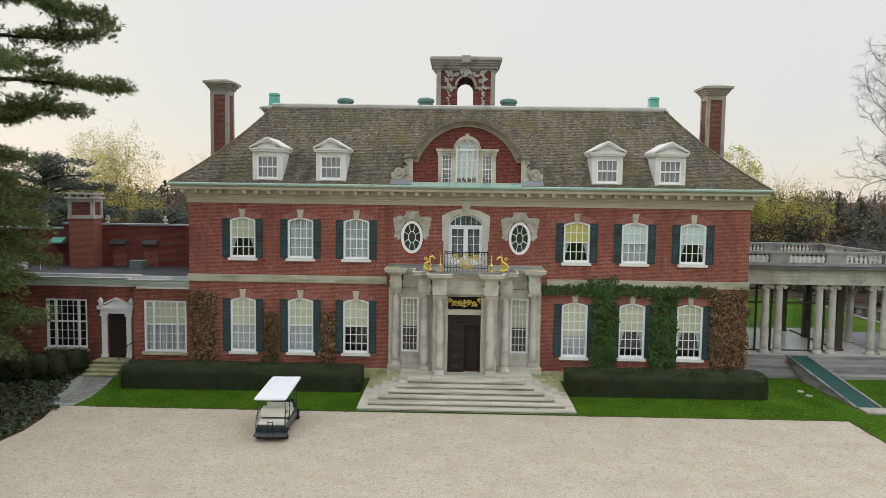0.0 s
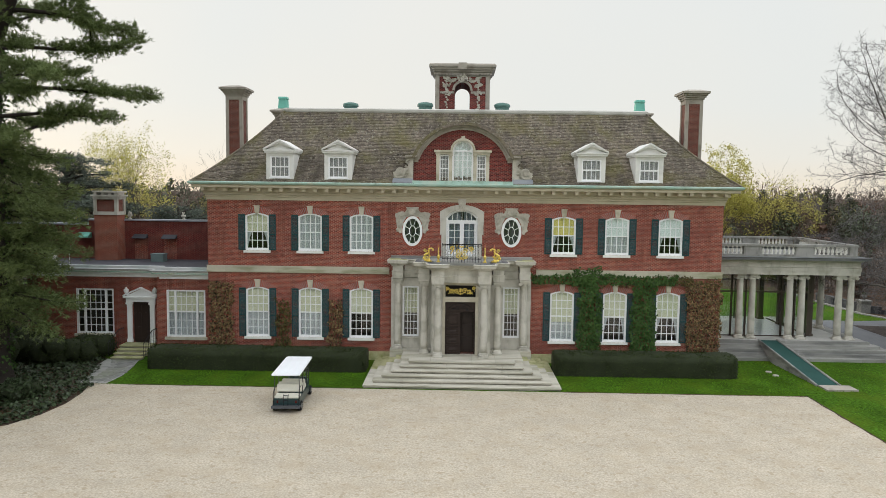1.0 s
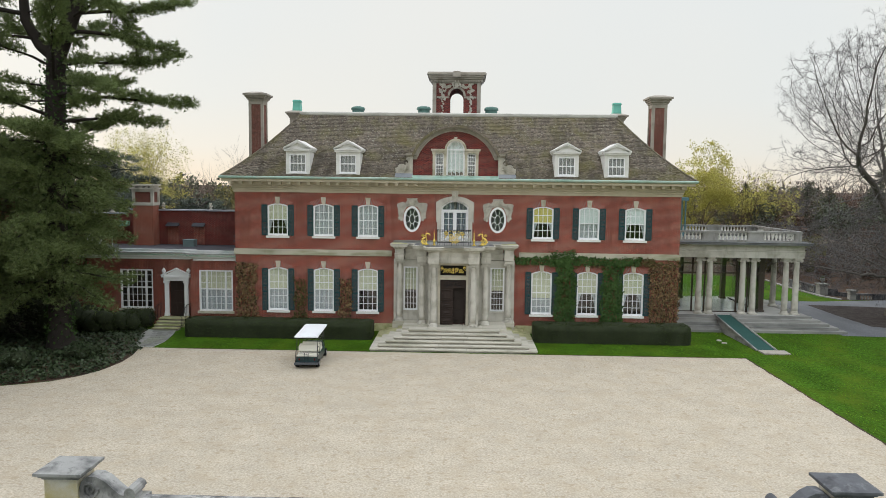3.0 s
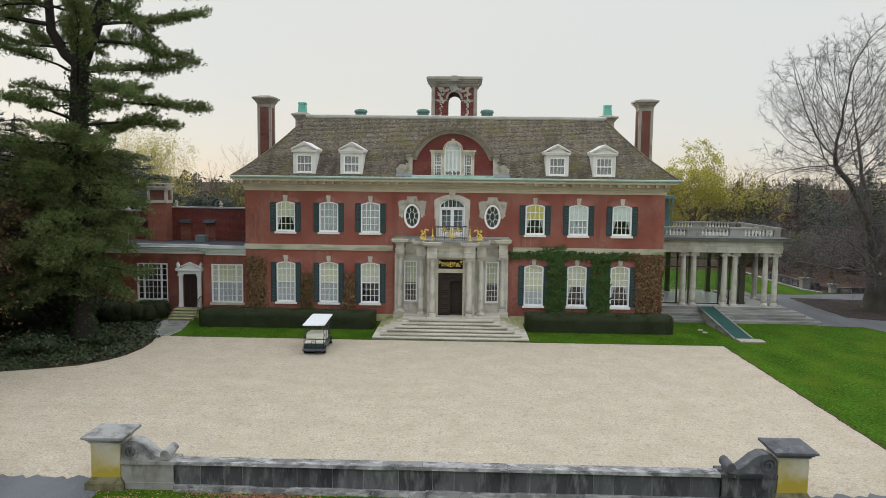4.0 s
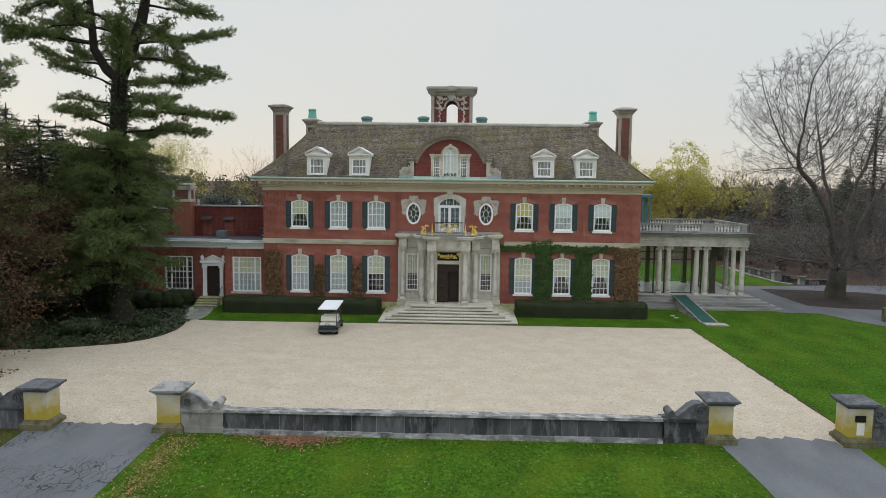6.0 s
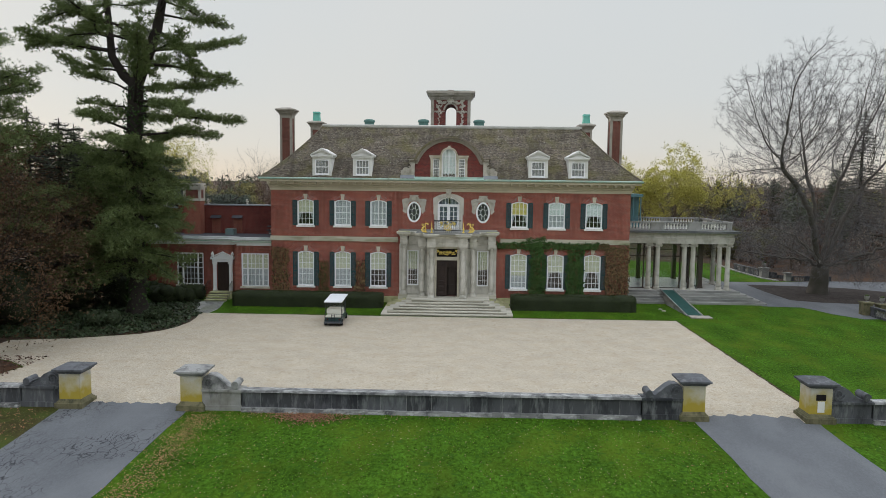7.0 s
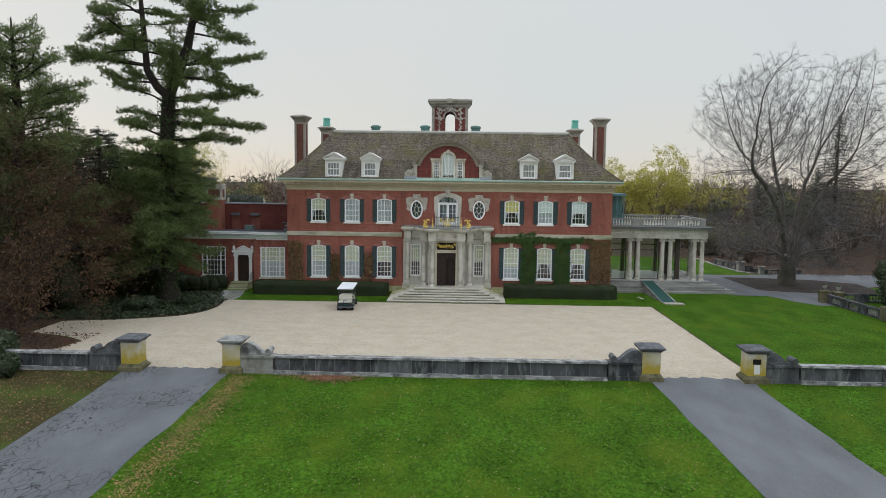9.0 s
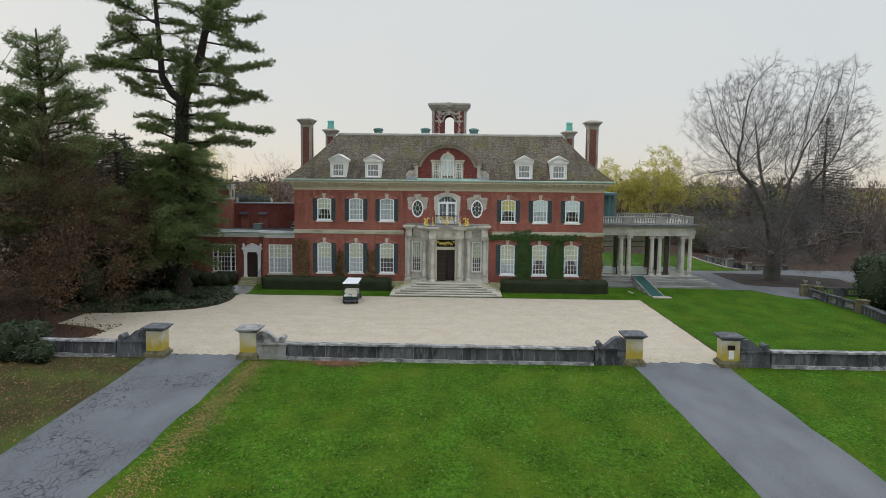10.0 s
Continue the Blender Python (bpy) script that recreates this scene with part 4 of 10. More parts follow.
bm = bmesh.new()
band(bm, ellipse(0.58, 0.87), ellipse(0.44, 0.72), -0.05, 0.12)
oval_frame = mesh_of("oval_frame", bm, WHITE)
bm = bmesh.new()
band(bm, ellipse(0.20, 0.32, 16), ellipse(0.165, 0.285, 16), 0.03, 0.08)
for k in range(8):
    a = 2 * math.pi * (k + 0.5) / 8
    tube(bm, [(0.18 * math.cos(a), 0.055, 0.30 * math.sin(a)), (0.46 * math.cos(a), 0.055, 0.74 * math.sin(a))], 0.02, 4)
oval_bars = mesh_of("glazing_bar", bm, WHITE)
bm = bmesh.new()
prism(bm, ellipse(0.46, 0.74), 0.06, 0.066)
oval_pane = mesh_of("pane", bm, GLASS)
# added sheet, no known curtain: its grey stands for the dim room
bm = bmesh.new()
drape(bm, -0.5, 0.5, -0.8, 0.8, 0.34, 3)
oval_screen = mesh_of("curtain", bm, OVAL_DIM)
bm = bmesh.new()
for k in range(44):
    a0, a1 = 2 * math.pi * k / 44 + 0.02, 2 * math.pi * (k + 1) / 44 - 0.02
    prism(bm, [(0.585 * math.cos(a0), 0.875 * math.sin(a0)), (0.70 * math.cos(a0), 1.0 * math.sin(a0)), (0.70 * math.cos(a1), 1.0 * math.sin(a1)), (0.585 * math.cos(a1), 0.875 * math.sin(a1))], -0.012, 0.02)
oval_ring = mesh_of("brick_surround", bm, ARCHBRICK)


def carved(bm, rng, pts, r=(0.07, 0.14), y=-0.05, sub=1):
    """Heaped carved leaves and scrolls along a line of (x, z)."""
    for x, z in pts:
        rr = rng.uniform(*r)
        blob(bm, (x, y + 0.02, z), rr * 0.8, rng, (1.0, 0.7, 1.0), 0.5, sub)
        for k in range(4):
            t, q = rng.uniform(0, 6.283), rng.uniform(0.45, 1.0) * rr
            wide = rng.uniform(0.6, 1.5)
            blob(bm, (x + q * math.cos(t), y - rng.uniform(0.0, 0.05), z + q * math.sin(t)), rr * 0.40, rng, (wide, 0.8, 1.8 - 0.8 * wide), 0.6, 1)


def scroll(bm, cx, cz, r, y0, y1, turn=1, t=0.06, n=26, turns=1.6):
    """A flat spiral ribbon, with depth."""
    pts = []
    for i in range(n + 1):
        f = i / n
        a = turn * f * turns * 2 * math.pi
        rr = r * (1 - 0.82 * f)
        pts.append((cx + rr * math.cos(a), cz + rr * math.sin(a)))
    for (xa, za), (xb, zb) in zip(pts, pts[1:]):
        d = Vector((xb - xa, zb - za))
        if d.length < 1e-5:
            continue
        nrm = Vector((-d.y, d.x)).normalized() * t / 2
        prism(bm, [(xa - nrm.x, za - nrm.y), (xb - nrm.x, zb - nrm.y), (xb + nrm.x, zb + nrm.y), (xa + nrm.x, za + nrm.y)], y0, y1)


bm = bmesh.new()
rng = random.Random(8)
# stone backing with scrolled ears
prism(bm, [(-0.62, -0.1), (-0.58, 0.4), (-0.36, 0.80), (0, 0.90), (0.36, 0.80), (0.58, 0.4), (0.62, -0.1), (0.74, -0.15), (0.88, 0.1), (0.95, 0.6), (1.0, 0.95), (0.8, 1.1), (0.45, 1.08), (0.3, 1.3), (0, 1.36),
           (-0.3, 1.3), (-0.45, 1.08), (-0.8, 1.1), (-1.0, 0.95), (-0.95, 0.6), (-0.88, 0.1), (-0.74, -0.15)], -0.05, 0.01)
for s in (-1, 1):
    carved(bm, rng, [(s * (0.72 + 0.14 * math.sin(k * 1.7)), -0.05 + k * 0.14) for k in range(8)], (0.08, 0.13))
    carved(bm, rng, [(s * (0.25 + 0.09 * k), 0.98 + 0.05 * math.sin(k * 2)) for k in range(7)], (0.07, 0.12), -0.07)
    scroll(bm, s * 0.86, 0.92, 0.16, -0.13, -0.02, s, 0.06)
carved(bm, rng, [(0, 1.0), (0, 1.18), (-0.16, 1.2), (0.16, 1.2), (-0.1, 1.08), (0.1, 1.08)], (0.11, 0.17), -0.1)
prism(bm, [(-0.34, 1.3), (0.34, 1.3), (0.38, 1.38), (-0.38, 1.38)], -0.16, 0.0)
CARVED = material("carved_stone", (0.52, 0.49, 0.42), rough=0.9, var=0.25, scale=6, grain=0.2, stain=(0.22, 0.21, 0.16), stain_amt=0.6, stain_scale=3.0)
cart_mesh = mesh_of("cartouche", bm, CARVED)
for s in (-1, 1):
    o = place("window", oval_frame, house, (CX + s * 2.85, 0, 7.6), "white oval bullseye window")
    place("curtain", oval_screen, o)
    place("glazing_bar", oval_bars, o)
    place("pane", oval_pane, o).visible_shadow = False
    place("brick_surround", oval_ring, o)
    place("cartouche", cart_mesh, o, label="carved limestone cartouche of leaves and scrolls")
    bm = bmesh.new()
    for k in range(24):
        a0, a1 = 2 * math.pi * k / 24, 2 * math.pi * (k + 1) / 24

        def edge(a):
            c, sn = math.cos(a), math.sin(a)
            f = min(0.5 / max(abs(c), 1e-6), 0.78 / max(abs(sn), 1e-6))
            return f * c, f * sn
        e0, e1 = edge(a0), edge(a1)
        prism(bm, [(0.5 * math.cos(a0), 0.78 * math.sin(a0)), (e0[0] * 1.06, e0[1] * 1.06), (e1[0] * 1.06, e1[1] * 1.06), (0.5 * math.cos(a1), 0.78 * math.sin(a1))], 0.004, 0.3)
    place("spandrel", mesh_of("spandrel", bm, BRICK), o)

# ---- balcony door with its stone surround ----
bm = bmesh.new()
prism(bm, [(-1.17, 6.05), (-0.90, 6.05), (-0.90, 8.40), (-1.17, 8.40)], -0.10, 0.06)
prism(bm, [(0.90, 6.05), (1.17, 6.05), (1.17, 8.40), (0.90, 8.40)], -0.10, 0.06)
head_in = arched(1.8, 2.81, 0.42, 12)[2:]
head_out = arched(2.54, 3.10, 0.40, 12)[2:]
arc_band(bm, [(x, 6.05 + z) for x, z in head_in], [(x, 6.05 + z) for x, z in head_out], -0.101, 0.3)
for s in (-1, 1):
    prism(bm, [(s * 1.168, 7.45), (s * 1.25, 7.4), (s * 1.24, 8.0), (s * 1.27, 8.40), (s * 1.168, 8.40)][::s], -0.09, 0.02)
    prism(bm, [(s * 0.90, 8.40), (s * 1.27, 8.40), (s * 1.27, 8.80), (s * 0.90, 8.47)][::s], -0.1, 0.3)
frame_ob = part("window", bm, STONE, house, "stone surround of the balcony door", at=(CX, 0, 0))
rng = random.Random(4)
bm = bmesh.new()
prism(bm, [(-0.16, 8.8), (0.16, 8.8), (0.24, 9.5), (-0.24, 9.5)], -0.22, 0.0)
carved(bm, rng, [(0, 9.0), (-0.08, 9.12), (0.08, 9.12), (0, 9.25), (-0.1, 9.35), (0.1, 9.35)], (0.09, 0.13), -0.2)
part("keystone", bm, CARVED, frame_ob, "carved mask keystone")
bm = bmesh.new()
fo = arched(1.80, 2.80, 0.42, 12)
band(bm, [(x, z + 6.05) for x, z in fo], [(x * 0.9, 6.05 + 0.06 + z * 0.945) for x, z in fo], 0.06, 0.2)
box(bm, -0.035, 0.035, 0.07, 0.19, 6.1, 8.25)
box(bm, -0.85, 0.85, 0.065, 0.195, 8.16, 8.26)
for s in (-1, 1):
    for x in (0.075, 0.765):
        box(bm, s * x - 0.04, s * x + 0.04, 0.085, 0.15, 6.12, 8.2)
    box(bm, *sorted((s * 0.06, s * 0.82)), 0.087, 0.148, 6.1, 6.5)
    box(bm, *sorted((s * 0.06, s * 0.82)), 0.087, 0.148, 8.06, 8.17)
    box(bm, s * 0.42 - 0.016, s * 0.42 + 0.016, 0.10, 0.14, 6.45, 8.1)
    for z in (6.85, 7.25, 7.66):
        box(bm, *sorted((s * 0.1, s * 0.75)), 0.101, 0.139, z - 0.014, z + 0.014)
for x in (-0.54, -0.28, 0.0, 0.28, 0.54):
    box(bm, x - 0.016, x + 0.016, 0.10, 0.14, 8.25, 8.82 - 0.42 * (x / 0.9) ** 2)
part("door_leaf", bm, WHITE, frame_ob, "white glazed double door with a fanlight")
bm = bmesh.new()
prism(bm, [(x * 0.96, 6.07 + z * 0.97) for x, z in fo], 0.115, 0.121)
part("pane", bm, GLASS, frame_ob).visible_shadow = False
bm = bmesh.new()
drape(bm, -0.85, -0.06, 6.1, 8.8, 0.32, 7)
part("curtain", bm, CURTAIN_B, frame_ob, "blue-grey net curtain")
bm = bmesh.new()
drape(bm, 0.10, 0.85, 6.1, 8.8, 0.32, 7)
part("curtain", bm, CURTAIN_B, frame_ob, "blue-grey net curtain")

# ---- arched gable above the cornice ----
GZ, GY = 10.32, -0.46
R_G, CZ_G, HALF = 2.82, 10.72, 2.80
bm = bmesh.new()
# brick face with the three-light window opening through it: left, right and upper pieces
prism(bm, [(-HALF, GZ), (-1.5, GZ), (-1.5, 12.2), (-2.40, 12.2), (-HALF, 11.73)], 0.02, 0.42)
prism(bm, [(1.5, GZ), (HALF, GZ), (HALF, 11.73), (2.40, 12.2), (1.5, 12.2)], 0.02, 0.42)
xs = [-2.38 + 4.76 * k / 40 for k in range(41)]
lows = [(x, 12.199 + (math.sqrt(0.62 ** 2 - x * x) if abs(x) < 0.62 else 0.0)) for x in xs]
tops = [(x, CZ_G + math.sqrt(max(R_G ** 2 - x * x, 0.0))) for x in xs]
arc_band(bm, lows, tops, 0.02, 0.42)
part("gable_wall", bm, BRICK_G, house, "arched red brick gable", at=(CX, GY, 0))
bm = bmesh.new()
for r0, r1, y0 in ((2.66, 2.82, -0.06), (2.80, 2.93, -0.20)):
    arc_band(bm, arc(0, CZ_G, r0, 21, 159, 30), arc(0, CZ_G, r1, 21, 159, 30), y0, 0.44)
for s in (-1, 1):
    for z0, z1, y0 in ((11.55, 11.74, -0.05), (11.73, 11.84, -0.19), (11.83, 11.93, -0.33)):
        box(bm, *sorted((s * 2.52, s * 3.25)), y0, 0.44, z0, z1)
part("gable_moulding", bm, STONE_T, house, "weathered stone moulding over the gable", at=(CX, GY, 0))
bm = bmesh.new()
arc_band(bm, arc(0, CZ_G, 2.92, 21, 159, 30), arc(0, CZ_G, 3.04, 21, 159, 30), -0.32, 0.44)
part("gable_drip", bm, CORNICE_D, house, "soot-dark outer edge of the gable moulding", at=(CX, GY, 0))
bm = bmesh.new()
arc_band(bm, arc(0, CZ_G, 2.9, 20, 160, 30), arc(0, CZ_G, 3.07, 20, 160, 30), -0.36, 3.4)
for s in (-1, 1):
    box(bm, *sorted((s * 2.6, s * 3.4)), -0.35, 2.2, 11.935, 11.97)
    box(bm, *sorted((s * 2.78, s * 2.86)), 0.42, 2.5, 10.3, 11.93)
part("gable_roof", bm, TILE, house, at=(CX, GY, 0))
bm = bmesh.new()
box(bm, -2.84, 2.84, -0.26, 0.03, 10.28, 10.50, (0, 0.05))
part("flashing", bm, COPPER, house, "verdigris flashing at the gable's foot", at=(CX, GY, 0))
# scrolls beside the gable
bm = bmesh.new()
prism(bm, [(2.80, 10.62), (3.90, 10.62), (3.92, 10.75), (3.80, 11.05), (3.60, 11.20), (3.36, 11.18), (3.18, 11.22), (3.06, 11.40), (3.10, 11.7), (2.80, 11.75)], -0.10, 0.32)
scroll(bm, 3.56, 10.98, 0.34, -0.19, 0.34, -1, 0.11)
tube(bm, [(3.56, -0.2, 10.98), (3.56, 0.3, 10.98)], 0.09, 10)
scroll(bm, 3.02, 11.50, 0.19, -0.15, 0.30, 1, 0.07)
prism(bm, [(2.80, 10.62), (2.99, 10.62), (2.96, 11.74), (2.80, 11.74)], -0.16, 0.33)
carved(bm, random.Random(1), [(3.22, 11.30), (3.14, 11.12), (3.26, 10.78), (3.86, 10.74), (3.12, 10.9)], (0.07, 0.11), -0.12)
scroll_mesh = mesh_of("gable_scroll", bm, CARVED)
bm = bmesh.new()
box(bm, 2.78, 3.98, -0.2, 0.5, GZ, 10.62, (0.03, 0.03))
block_mesh = mesh_of("scroll_base", bevelled(bm, 0.02), LEAD)
for s in (1, -1):
    sc = place("gable_scroll", scroll_mesh, house, (CX, GY, 0), "carved stone scroll beside the gable", mirror=s < 0)
    place("scroll_base", block_mesh, sc, label="grey lead-covered block")
# the three-light window
bm = bmesh.new()
ai, ao = arc(0, 12.2, 0.58, 0, 180, 18), arc(0, 12.2, 0.71, 0, 180, 18)
arc_band(bm, ai, ao, -0.10, 0.2)
ven = part("window", bm, STONE_L, house, "three-light arched window with stone pilasters", at=(CX, GY, 0))
bm = bmesh.new()
prism(bm, [(-0.07, 12.76), (0.07, 12.76), (0.11, 13.02), (-0.11, 13.02)], -0.16, 0.1)
part("keystone", bm, STONE_L, ven)
bm = bmesh.new()
box(bm, -1.52, 1.52, -0.07, 0.2, GZ, 10.44)
part("sill", bm, STONE_L, ven)
for x in (-1.5, -0.78, 0.60, 1.32):
    bm = bmesh.new()
    box(bm, x, x + 0.18, -0.06, 0.2, 10.43, 12.0)
    box(bm, x - 0.025, x + 0.205, -0.09, 0.2, 11.90, 12.0)
    part("pilaster", bm, STONE_L, ven)
for s in (-1, 1):
    bm = bmesh.new()
    box(bm, *sorted((s * 0.58, s * 1.55)), -0.10, 0.2, 12.0, 12.12)
    box(bm, *sorted((s * 0.58, s * 1.62)), -0.17, 0.2, 12.12, 12.24)
    part("entablature", bm, STONE_L, ven)
bm = bmesh.new()
for x0, x1, cols in ((-1.32, -0.78, 3), (0.78, 1.32, 3)):
    for x in (x0 + 0.03, x1 - 0.03):
        box(bm, x - 0.035, x + 0.035, 0.05, 0.12, 10.44, 11.98)
    for z in (10.48, 11.94, 11.2):
        box(bm, x0, x1, 0.053, 0.118, z - 0.04, z + 0.04)
    for i in (1, 2):
        x = x0 + (x1 - x0) * i / 3
        box(bm, x - 0.012, x + 0.012, 0.07, 0.1, 10.44, 11.98)
    for z in (10.72, 10.96, 11.45, 11.7):
        box(bm, x0, x1, 0.072, 0.098, z - 0.012, z + 0.012)
fo = [(-0.60, 10.44), (0.60, 10.44)] + arc(0, 12.2, 0.59, 0, 180, 14)
fi = [(-0.50, 10.54), (0.50, 10.54)] + arc(0, 12.2, 0.49, 0, 180, 14)
band(bm, fo, fi, 0.05, 0.13)
box(bm, -0.03, 0.03, 0.055, 0.125, 10.5, 12.2)
box(bm, -0.52, 0.52, 0.052, 0.128, 12.16, 12.24)
for x in (-0.26, 0.26):
    box(bm, x - 0.013, x + 0.013, 0.07, 0.11, 10.5, 12.2)
for z in (10.9, 11.28, 11.66, 11.95):
    box(bm, -0.5, 0.5, 0.072, 0.108, z - 0.013, z + 0.013)
for a in (35, 65, 90, 115, 145):
    tube(bm, [(0.16 * math.cos(radians(a)), 0.09, 12.22 + 0.16 * math.sin(radians(a))), (0.5 * math.cos(radians(a)), 0.09, 12.2 + 0.5 * math.sin(radians(a)))], 0.014, 4)
part("sash", bm, WHITE, ven)
bm = bmesh.new()
prism(bm, [(-1.32, 10.44), (-0.78, 10.44), (-0.78, 11.98), (-1.32, 11.98)], 0.084, 0.088)
prism(bm, [(0.78, 10.44), (1.32, 10.44), (1.32, 11.98), (0.78, 11.98)], 0.084, 0.088)
prism(bm, fi, 0.084, 0.088)
part("pane", bm, GLASS, ven).visible_shadow = False
bm = bmesh.new()
drape(bm, -0.6, 0.6, 10.4, 12.85, 0.25, 4)
part("curtain", bm, SHADE_W, ven, "white curtain")
for x0, x1 in ((-1.36, -0.74), (0.74, 1.36)):
    bm = bmesh.new()
    drape(bm, x0, x1, 10.4, 12.0, 0.24, 5)
    part("curtain", bm, CURTAIN_G, ven, "grey curtain")
bm = bmesh.new()
box(bm, -1.7, 1.7, 0.9, 1.0, 10.2, 12.9)
part("inner_partition", bm, INTERIOR, house, at=(CX, GY, 0))

# ---- dormers ----
DORMER = []
bm = bmesh.new()
wall_mesh(bm, -0.78, 0.78, 0.0, 1.62, 0.0, 0.12, [(-0.55, 0.55, 0.22, 1.42)])
DORMER.append(("dormer", mesh_of("dormer_front", bm, DORMER_W)))
for s in (-1, 1):
    bm = bmesh.new()
    v = [bm.verts.new(p) for p in ((s * 0.78, 0.12, 0), (s * 0.78, 0.12, 1.62), (s * 0.78, 1.95, 1.62), (s * 0.70, 0.12, 0), (s * 0.70, 0.12, 1.62), (s * 0.70, 1.95, 1.62))]
    for f in ((0, 1, 2), (3, 5, 4), (0, 3, 4, 1), (1, 4, 5, 2), (2, 5, 3, 0)):
        bm.faces.new([v[i] for i in f])
    DORMER.append(("cheek", mesh_of("cheek", bm, DORMER_W)))
bm = bmesh.new()
box(bm, -0.86, 0.86, -0.14, 1.9, 1.60, 1.70)
box(bm, -0.90, 0.90, -0.19, 1.95, 1.70, 1.77)
prism(bm, [(-0.80, 1.77), (0.80, 1.77), (0, 2.16)], 0.0, 2.2)
for s in (-1, 1):
    prism(bm, [(s * 0.91, 1.77), (s * 0.91, 1.85), (0, 2.36), (0, 2.24)][::s], -0.20, 2.5)
    prism(bm, [(s * 0.90, 1.77), (s * 0.90, 1.79), (0, 2.22), (0, 2.14)][::s], -0.16, 0.2)
DORMER.append(("pediment", mesh_of("pediment", bm, DORMER_W)))
bm = bmesh.new()
for x in (-0.52, 0.52):
    box(bm, x - 0.04, x + 0.04, 0.03, 0.09, 0.22, 1.42)
for z in (0.26, 0.82, 1.38):
    box(bm, -0.55, 0.55, 0.027, 0.093, z - 0.04, z + 0.04)
for x in (-0.26, 0.0, 0.26):
    box(bm, x - 0.014, x + 0.014, 0.045, 0.085, 0.22, 1.42)
box(bm, -0.6, 0.6, -0.05, 0.05, 0.15, 0.22)
box(bm, -0.82, 0.82, -0.05, 0.1, -0.06, 0.0)
DORMER.append(("sash", mesh_of("sash", bm, WHITE)))
bm = bmesh.new()
box(bm, -0.55, 0.55, 0.062, 0.066, 0.22, 1.42)
DORMER.append(("pane", mesh_of("pane", bm, GLASS)))
bm = bmesh.new()
drape(bm, -0.54, 0.54, 0.2, 1.44, 0.17, 6)
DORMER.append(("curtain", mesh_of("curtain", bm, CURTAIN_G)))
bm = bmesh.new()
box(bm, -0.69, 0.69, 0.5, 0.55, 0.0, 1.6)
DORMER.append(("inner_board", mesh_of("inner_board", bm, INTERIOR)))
for x in (-10.40, -7.08, 7.26, 10.50):
    d = None
    for name, me in DORMER:
        if d is None:
            d = place(name, me, house, (x + CX, -0.50, 10.38), "white painted pedimented dormer window")
        else:
            o = place(name, me, d)
            if name == "pane":
                o.visible_shadow = False

# ---- chimneys ----


def chimney(cx, cy, w, d, z0, z1, parent, pot=False, name="chimney"):
    bm = bmesh.new()
    box(bm, cx - w / 2 - 0.06, cx + w / 2 + 0.06, cy - d / 2 - 0.06, cy + d / 2 + 0.06, z0, z0 + 0.66, (0.06, 0.06))
    ch = part(name, bm, STONE_T, parent, "tall brick chimney with stone corners and cap")
    for sx in (-1, 1):
        for sy in (-1, 1):
            bm = bmesh.new()
            x, y = cx + sx * (w / 2 - 0.10), cy + sy * (d / 2 - 0.10)
            box(bm, x - 0.10, x + 0.10, y - 0.10, y + 0.10, z0 + 0.6, z1 - 0.40)
            part("corner_strip", bm, STONE_T, ch)
    bm = bmesh.new()
    box(bm, cx - w / 2, cx + w / 2, cy - d / 2, cy + d / 2, z1 - 0.42, z1 - 0.12)
    part("neck", bm, STONE_T, ch)
    bm = bmesh.new()
    box(bm, cx - w / 2 + 0.04, cx + w / 2 - 0.04, cy - d / 2 + 0.04, cy + d / 2 - 0.04, z0 + 0.5, z1 - 0.3)
    part("brick_panel", bm, BRICK_B, ch, "recessed red brick panel")
    bm = bmesh.new()
    z = z1 - 0.14
    for k, (o, h) in enumerate(((0.06, 0.12), (0.14, 0.12), (0.22, 0.12), (0.33, 0.13))):
        box(bm, cx - w / 2 - o, cx + w / 2 + o, cy - d / 2 - o, cy + d / 2 + o, z, z + h)
        z += h - 0.004
    box(bm, cx - w / 2 - 0.33, cx + w / 2 + 0.33, cy - d / 2 - 0.33, cy + d / 2 + 0.33, z, z + 0.16, (0.5, 0.5))
    part("cap", bm, STONE_T, ch, "weathered grey stone cap")
    if pot:
        bm = bmesh.new()
        box(bm, cx - 0.36, cx + 0.36, cy - 0.36, cy + 0.36, z + 0.1, z + 0.95, (0.06, 0.06))
        box(bm, cx - 0.36, cx + 0.36, cy - 0.36, cy + 0.36, z + 0.93, z + 1.08, (0.05, 0.05))
        part("chimney_pot", bm, COPPER_D, ch, "bright verdigris copper chimney hood")
    return ch


for s in (-1, 1):
    chimney(s * 14.60 - 0.12, 5.35, 1.08, 1.15, 10.9, 16.0, house)
    chimney(s * 13.75 - 0.25, 14.9, 1.05, 1.2, 11.5, 15.62, house, True)

